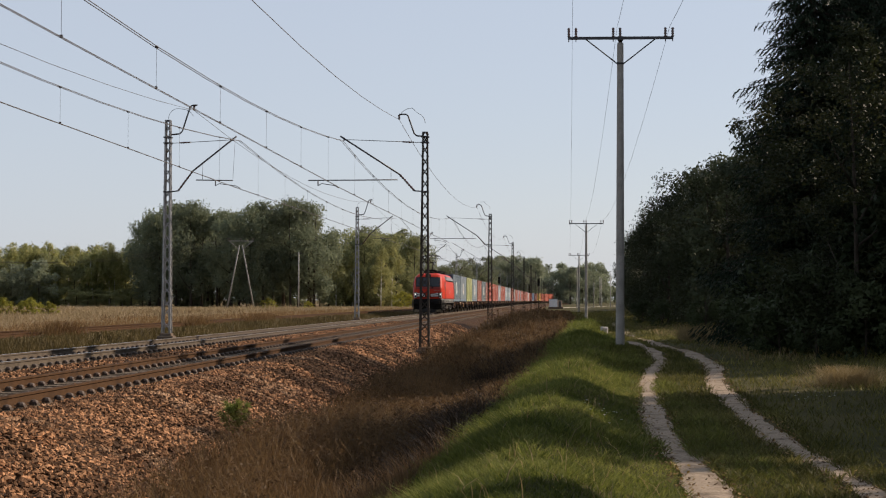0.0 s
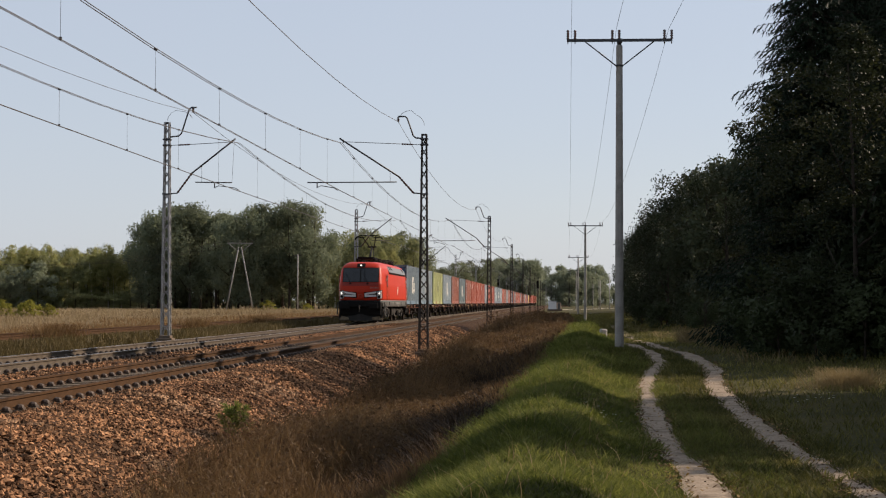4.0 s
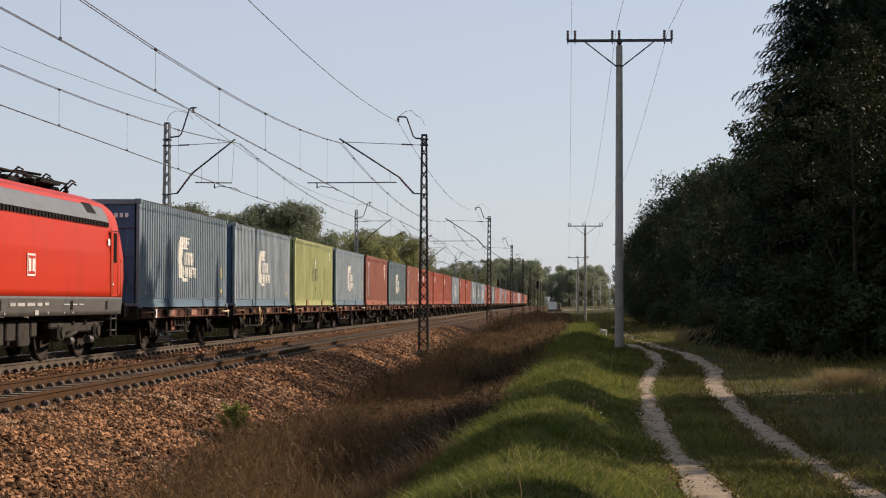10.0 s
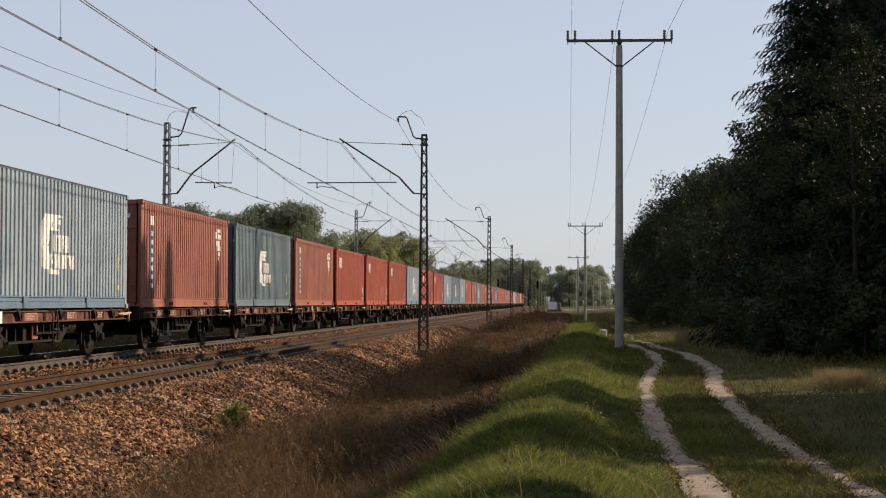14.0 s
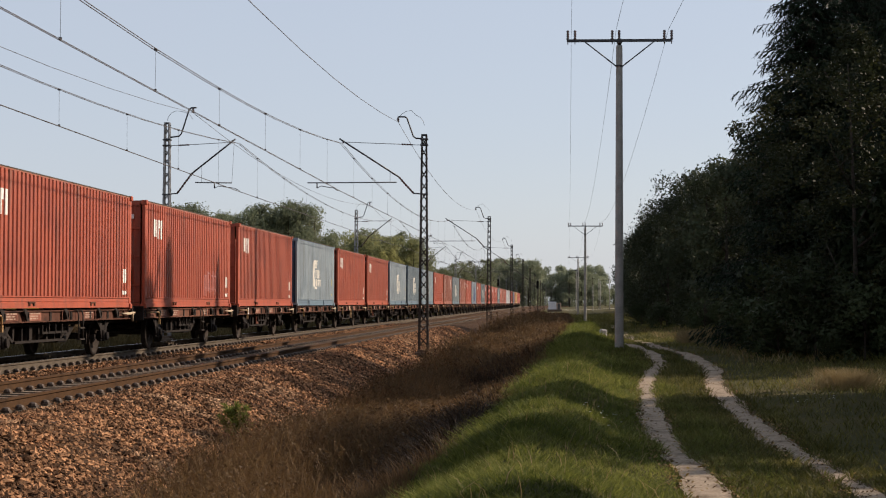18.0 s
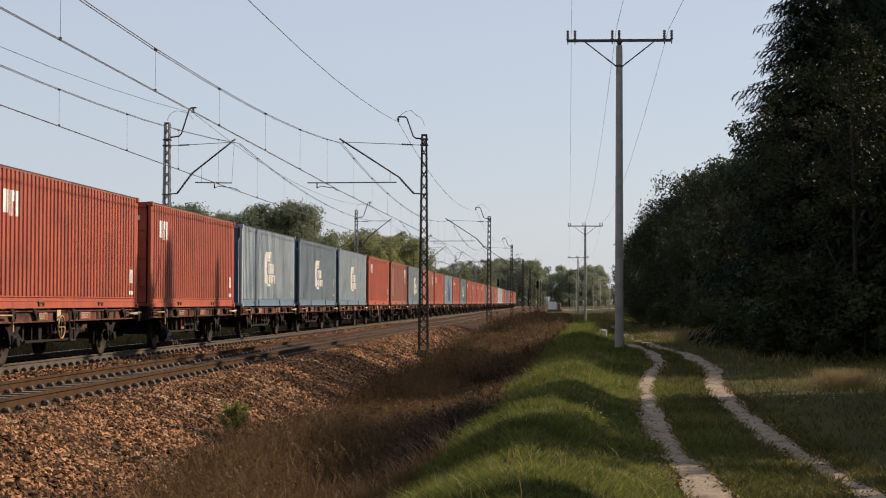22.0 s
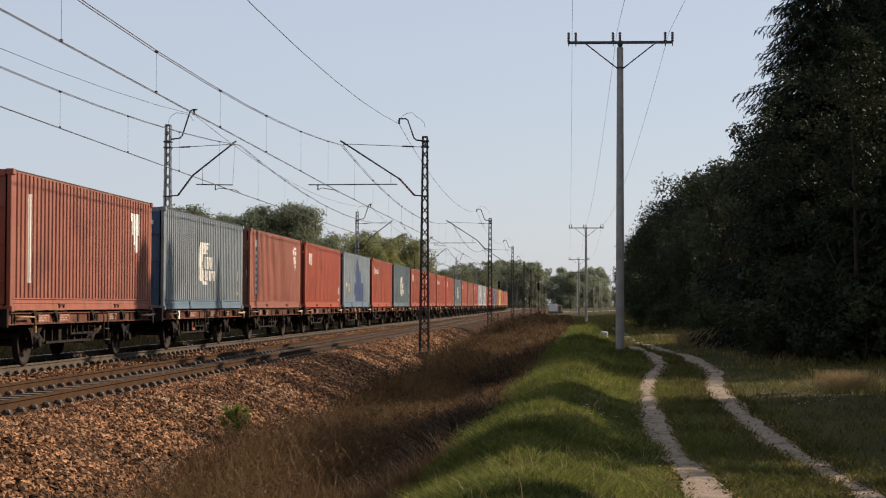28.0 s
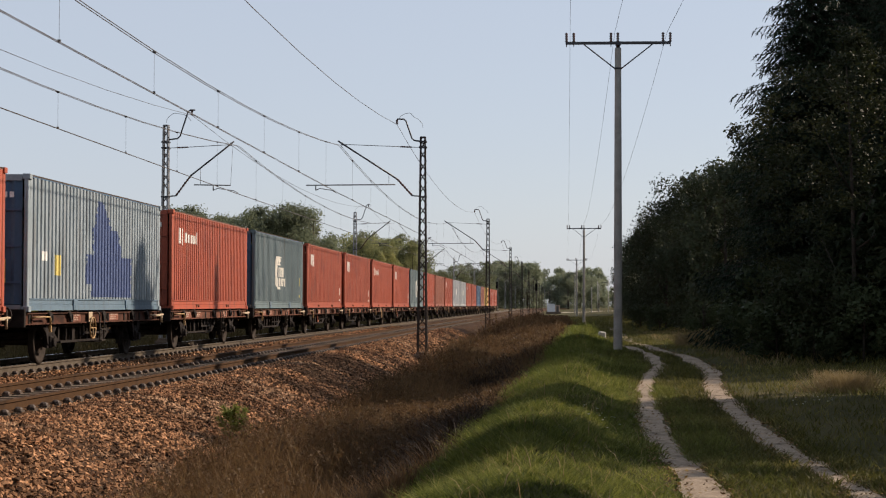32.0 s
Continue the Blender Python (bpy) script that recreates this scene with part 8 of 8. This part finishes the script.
def tufts():
    """Tall golden grass at the forest edge, and tufts on the bank."""
    rng = np.random.default_rng(21)
    n = 2300
    a, r = rng.random(n) * 6.28, np.abs(rng.normal(size=n)) * 0.27
    x, y, h = 5.42 + r * np.cos(a) * 1.3, 33.6 + r * np.sin(a) * 1.6, 0.18 + 0.28 * rng.random(n)
    x[1950:], y[1950:], h[1950:] = 4.4 + 1.6 * rng.random(n - 1950), 33.8 + 0.8 * rng.normal(size=n - 1950), 0.06 + 0.12 * rng.random(n - 1950)
    blades("golden_tuft", x, y, h, 1.1, 0.005, GRASS_DRY, "tall golden dry grass tuft at the forest edge", "grass", 31)
    n = 5000
    x = 4.4 + 2.3 * rng.random(n)
    y = 60 + 5 * rng.random(n)
    blades("rust_grass", x, y, 0.15 + 0.4 * rng.random(n), 0.8, 0.012, GRASS_DRY, "rust-coloured dry grass before the wood", "grass", 32)
    # thin straw stalks on the bank
    x, y = sow(420, -1.2, 1.2, 11, 60, rng)
    keep = off_ruts(x, y, 0.05) & (x > ditch_edge(y))
    x, y = x[keep], y[keep]
    blades("bank_straw", x, y, 0.12 + 0.16 * rng.random(len(x)), 0.9, 0.003 * (1 + y / 40), GRASS_DRY, "thin straw stalks on the bank", "grass", 34)
    # small white flowers beside the lane
    m = 26
    fx, fy = 0.35 + 0.5 * rng.random(m), 20.5 + 5 * rng.random(m)
    fx[m // 2:], fy[m // 2:] = 3.9 + 0.7 * rng.random(m - m // 2), 28.6 + 1.6 * rng.random(m - m // 2)
    s, stems = Shape(), Shape()
    for px, py in zip(fx, fy):
        h = 0.07 + 0.06 * rng.random()
        z = gz(px, py)
        stems.rod((px, py, z), (px, py, z + h), 0.0015, 4)
        for q in range(5):
            t = q * 1.2566
            s.add([(px, py, z + h), (px + 0.012 * math.cos(t - 0.5), py + 0.012 * math.sin(t - 0.5), z + h + 0.008), (px + 0.019 * math.cos(t), py + 0.019 * math.sin(t), z + h + 0.004), (px + 0.012 * math.cos(t + 0.5), py + 0.012 * math.sin(t + 0.5), z + h + 0.008)], [(0, 1, 2, 3)])
    tagged(new("white_flowers", s.data("white_flowers", WHITE_MARK)), "tiny white flowers in the grass beside the lane", "flowers", kind="stuff")
    tagged(new("flower_stems", stems.data("flower_stems", GRASS)), "thin green stems of the small flowers", "flowers", kind="stuff")


tufts()


def field_shrubs():
    mesh = tree_meshes(91, 3.0, 2.1, 90, 60, 0.085, 0.05, 0.0, BARK, SHRUB)
    for x, y, s in ((-61.2, 190, 0.66), (-59.3, 193, 0.58), (-57.4, 188, 0.64), (-56.0, 190, 0.5), (-63.0, 192, 0.6), (-35.0, 392, 1.2), (-54.6, 328, 0.7), (-50.5, 352, 0.5)):
        plant(mesh, "shrub", x, y, gz(x, y) - 0.1, rnd.uniform(0, 6), (s, s * 0.95), "rounded yellow-green shrub in the dry meadow", "shrubs in the meadow")


SHRUB = leafy("yellow_green_shrub_leaves", [(0.14, 0.14, 0.024), (0.22, 0.21, 0.036), (0.31, 0.27, 0.055)], 0.5)
field_shrubs()


def a_frame_pole():
    """A braced timber pole across the field."""
    x, y = -61.2, 335.0
    z = gz(x, y)
    ob = thing("a_frame_pole", pose(x, y, z, 0, 0, 10), "timber A-frame power pole with a wide crossarm across the field", "utility pole")
    for sx in (-1, 1):
        part("leg", Shape().tube([(sx * 2.6, 0, -0.2), (sx * 0.25, 0, 12.2)], [0.15, 0.11], 8), TIMBER_GREY, ob)
        part("brace", Shape().rod((sx * 2.2, 0, 12.9), (sx * 0.25, 0, 11.2), 0.07), TIMBER_GREY, ob)
    part("crossarm", Shape().box((0, 0, 12.95), (5.0, 0.14, 0.16)), TIMBER_GREY, ob)
    for k in (-2.3, 0.0, 2.3):
        s = Shape()
        ribbed(s, (k, 0, 13.05), (k, 0, 13.5), 0.09, 3)
        part("insulator", s, INSULATOR, ob)
    line = thing("field_power_line", pose(0, 0, 0), "thin wires running from the timber pole over the field", "power line")
    for k in (-2.3, 0.0, 2.3):
        part("conductor", Shape().tube([(x + k * 0.98 - 75 * u, y + 0.5 * k + 20 * u, z + 13.4 - 14 * u * (1 - u) - 2 * u) for u in (i / 8 for i in range(9))], 0.022, 4), WIRE, line)
    ob = thing("field_pole", pose(-55.9, 375, gz(-55.9, 375)), "slender pale concrete pole before the dark grove", "utility pole")
    part("shaft", Shape().tube([(0, 0, -0.2), (0, 0, 11.9)], [0.16, 0.11], 8), CONCRETE, ob)
    part("crossarm", Shape().box((0, 0, 11.7), (1.6, 0.12, 0.14)), DARK_STEEL, ob)


a_frame_pole()


def signal_post(x, y, h):
    ob = thing("railway_signal", pose(x, y, -0.5), "dark railway signal on a thin grey post beside the line", "railway signal", "signals of the line")
    part("post", Shape().tube([(0, 0, -0.3), (0, 0, h)], 0.09, 8), MAST_STEEL, ob)
    part("signal_head", Shape().box((0, -0.12, h - 0.7), (0.55, 0.2, 1.7), bevel=0.06), BLACK_PAINT, ob, "black signal head")
    for k in range(3):
        part("lens_hood", Shape().tube([(0, -0.22, h - 0.2 - 0.45 * k), (0, -0.42, h - 0.2 - 0.45 * k)], 0.13, 10), BLACK_PAINT, ob)
    part("ladder", Shape().rod((-0.2, 0.15, 0), (-0.2, 0.15, h - 0.6), 0.02).rod((0.2, 0.15, 0), (0.2, 0.15, h - 0.6), 0.02), MAST_STEEL, ob)


signal_post(-4.6, 398, 6.6)
signal_post(-15.2, 447, 7.6)


def crossing():
    """A level crossing's hut, road and lamp posts, far down the line."""
    ob = thing("trackside_hut", pose(-1.9, 352, gz(-0.5, 352) + 0.45), "small white trackside hut with a beige annexe", "hut")
    ob.scale = (0.7, 0.7, 0.7)
    part("plinth", Shape().box((1.8, 0.1, -0.5), (4.2, 2.6, 1.0), bevel=0.04), FOUNDATION, ob)
    part("cabin", Shape().box((1.1, 0, 1.05), (2.3, 2.2, 2.3), bevel=0.04), HUT_WHITE, ob)
    for k in range(6):
        part("panel_rib", Shape().box((0.15 + 0.38 * k, -1.12, 1.05), (0.06, 0.04, 2.1)), HUT_WHITE, ob)
    part("roof", Shape().box((1.1, 0, 2.25), (2.5, 2.4, 0.12), bevel=0.03), ROOF_GREY, ob)
    part("annexe", Shape().box((2.95, 0.3, 0.85), (1.35, 2.0, 1.95), bevel=0.04), HUT_BEIGE, ob)
    part("annexe_door", Shape().box((2.95, -0.72, 0.8), (0.7, 0.05, 1.7), bevel=0.02), LOCO_GREY, ob)
    xs, ys = np.linspace(0.5, 60, 40), np.array([391.0, 394, 397, 400])
    X, Y = np.meshgrid(xs, ys)
    Y = Y + X * 0.05
    Z = ground_z(X, Y) + 0.16
    i = (np.arange(3)[:, None] * 40 + np.arange(39)[None]).ravel()
    tagged(new("road", array_mesh("road", np.stack([X, Y, Z], -1).reshape(-1, 3), np.stack([i, i + 1, i + 41, i + 40], 1), ROAD, True)), "pale gravel road at the level crossing", "road", kind="structure")
    for x, y, h, arm in ((9.2, 385, 6.4, 1.4), (7.6, 384, 5.6, 0.0), (10.8, 370, 7.2, 0.0), (10.3, 445, 7.5, -1.6)):
        ob = thing("street_lamp", pose(x, y, gz(x, y)), "slim grey lamp post at the level crossing", "street lamp", "lamp posts at the crossing")
        part("post", Shape().tube([(0, 0, -0.2), (0, 0, h)], [0.09, 0.06], 8), CONCRETE, ob)
        if arm:
            part("bracket_arm", Shape().tube([(0, 0, h - 0.1), (arm * 0.5, 0, h + 0.1), (arm, 0, h + 0.12)], 0.035, 6), MAST_STEEL, ob)
            part("lamp_head", Shape().box((arm + 0.15, 0, h + 0.08), (0.6, 0.22, 0.13), bevel=0.03), MAST_STEEL, ob)


crossing()


def track_pebbles():
    """Crumbs of soil and small stones lying in the wheel tracks."""
    for i, n, off in ((0, 700, 0.0), (1, 1100, 0.05)):
        ob = scatter_stones("pebbles", -0.30, 0.30, 10, 60, n, 0.013, 60 + i, lambda x, y: ground_z(x + rut_x(i, y), y) + 0.014, None, "small stones and crumbs of soil in the wheel track")
        me = ob.data
        co = np.empty(len(me.vertices) * 3, np.float32)
        me.vertices.foreach_get("co", co)
        co = co.reshape(-1, 3)
        co[:, 0] += rut_x(i, co[:, 1]) + off
        me.vertices.foreach_set("co", co.ravel())
        tagged(ob, "small stones and crumbs of soil in the wheel track", "pebbles", kind="stuff")


track_pebbles()


def fallen_leaves():
    """Dry leaves and crumbs of litter along the edges of the wheel tracks."""
    rng = np.random.default_rng(88)
    n = 5200
    i = rng.integers(0, 2, n)
    y = 10.5 * (46 / 10.5) ** rng.random(n)
    side = np.where(rng.random(n) < 0.5, -1, 1)
    half = np.where(i == 0, RUTS[0][2], RUTS[1][2] * (0.72 + 0.28 * np.clip((y - 17) / 12, 0, 1)))
    x = np.where(i == 0, rut_x(0, y), rut_x(1, y)) + side * (half + rng.normal(size=n) * 0.075)
    c = np.stack([x, y, ground_z(x, y) + 0.036 + 0.012 * rng.random(n)], -1)
    a = rng.random(n) * 6.28
    t = np.stack([np.cos(a), np.sin(a), rng.normal(size=n) * 0.35], -1)
    b = np.stack([-np.sin(a), np.cos(a), rng.normal(size=n) * 0.35], -1)
    w = (0.012 + 0.016 * rng.random(n))[:, None]
    v = np.stack([c - t * w, c + b * w * 0.6, c + t * w, c - b * w * 0.6], 1).reshape(-1, 3)
    tagged(new("fallen_leaves", array_mesh("fallen_leaves", v, np.arange(n * 4).reshape(-1, 4), DEAD_LEAF)), "small fallen brown and yellow leaves beside the wheel tracks", "fallen leaves", kind="stuff")


DEAD_LEAF = leafy("fallen_dry_leaves", [(0.05, 0.028, 0.012), (0.12, 0.07, 0.028), (0.30, 0.20, 0.07)], 0.2, island=0.9)
fallen_leaves()


# ---- what moves ----
LOCO_AHEAD = 19.45                                   # from the locomotive's front skin to the first box


def motions():
    times = [0.5 * k for k in range(65)]
    walk(LOCO, [(t, on_line(FAR, lead_y(t) - LOCO_AHEAD)) for t in times])
    for k, (box, wagon) in enumerate(zip(CONTAINERS, WAGONS)):
        ys = [(t, lead_y(t) + k * PITCH_Y) for t in times]
        walk(box, [(t, on_line(FAR, y, FLOOR)) for t, y in ys])
        walk(wagon, [(t, on_line(FAR, y)) for t, y in ys])
    y0 = lead_y(0)
    for k, wagon in enumerate(WAGONS[:26]):            # wheels turn while the wagon is within sight of its spokes
        near = [t for t in range(961) if 26 < lead_y(t / 30) + k * PITCH_Y + 6 < 72]
        if near:
            steps = sorted({0, 960, *near})
            for ob in [o for o in wagon.children if o.name.startswith("wheelset")]:
                y, z = ob.location.y, ob.location.z
                first, last = near[0], near[-1]
                walk(ob, [(t / 30, pose(0, y, z, (lead_y(first / 30) - lead_y(min(max(t, first), last) / 30)) / 0.46 * 57.29578)) for t in steps])
    for ob, y, z in LOCO_AXLES:
        walk(ob, [(k / 30, pose(0, y, z, (y0 - lead_y(k / 30)) / 0.61 * 57.29578)) for k in range(961)])


motions()
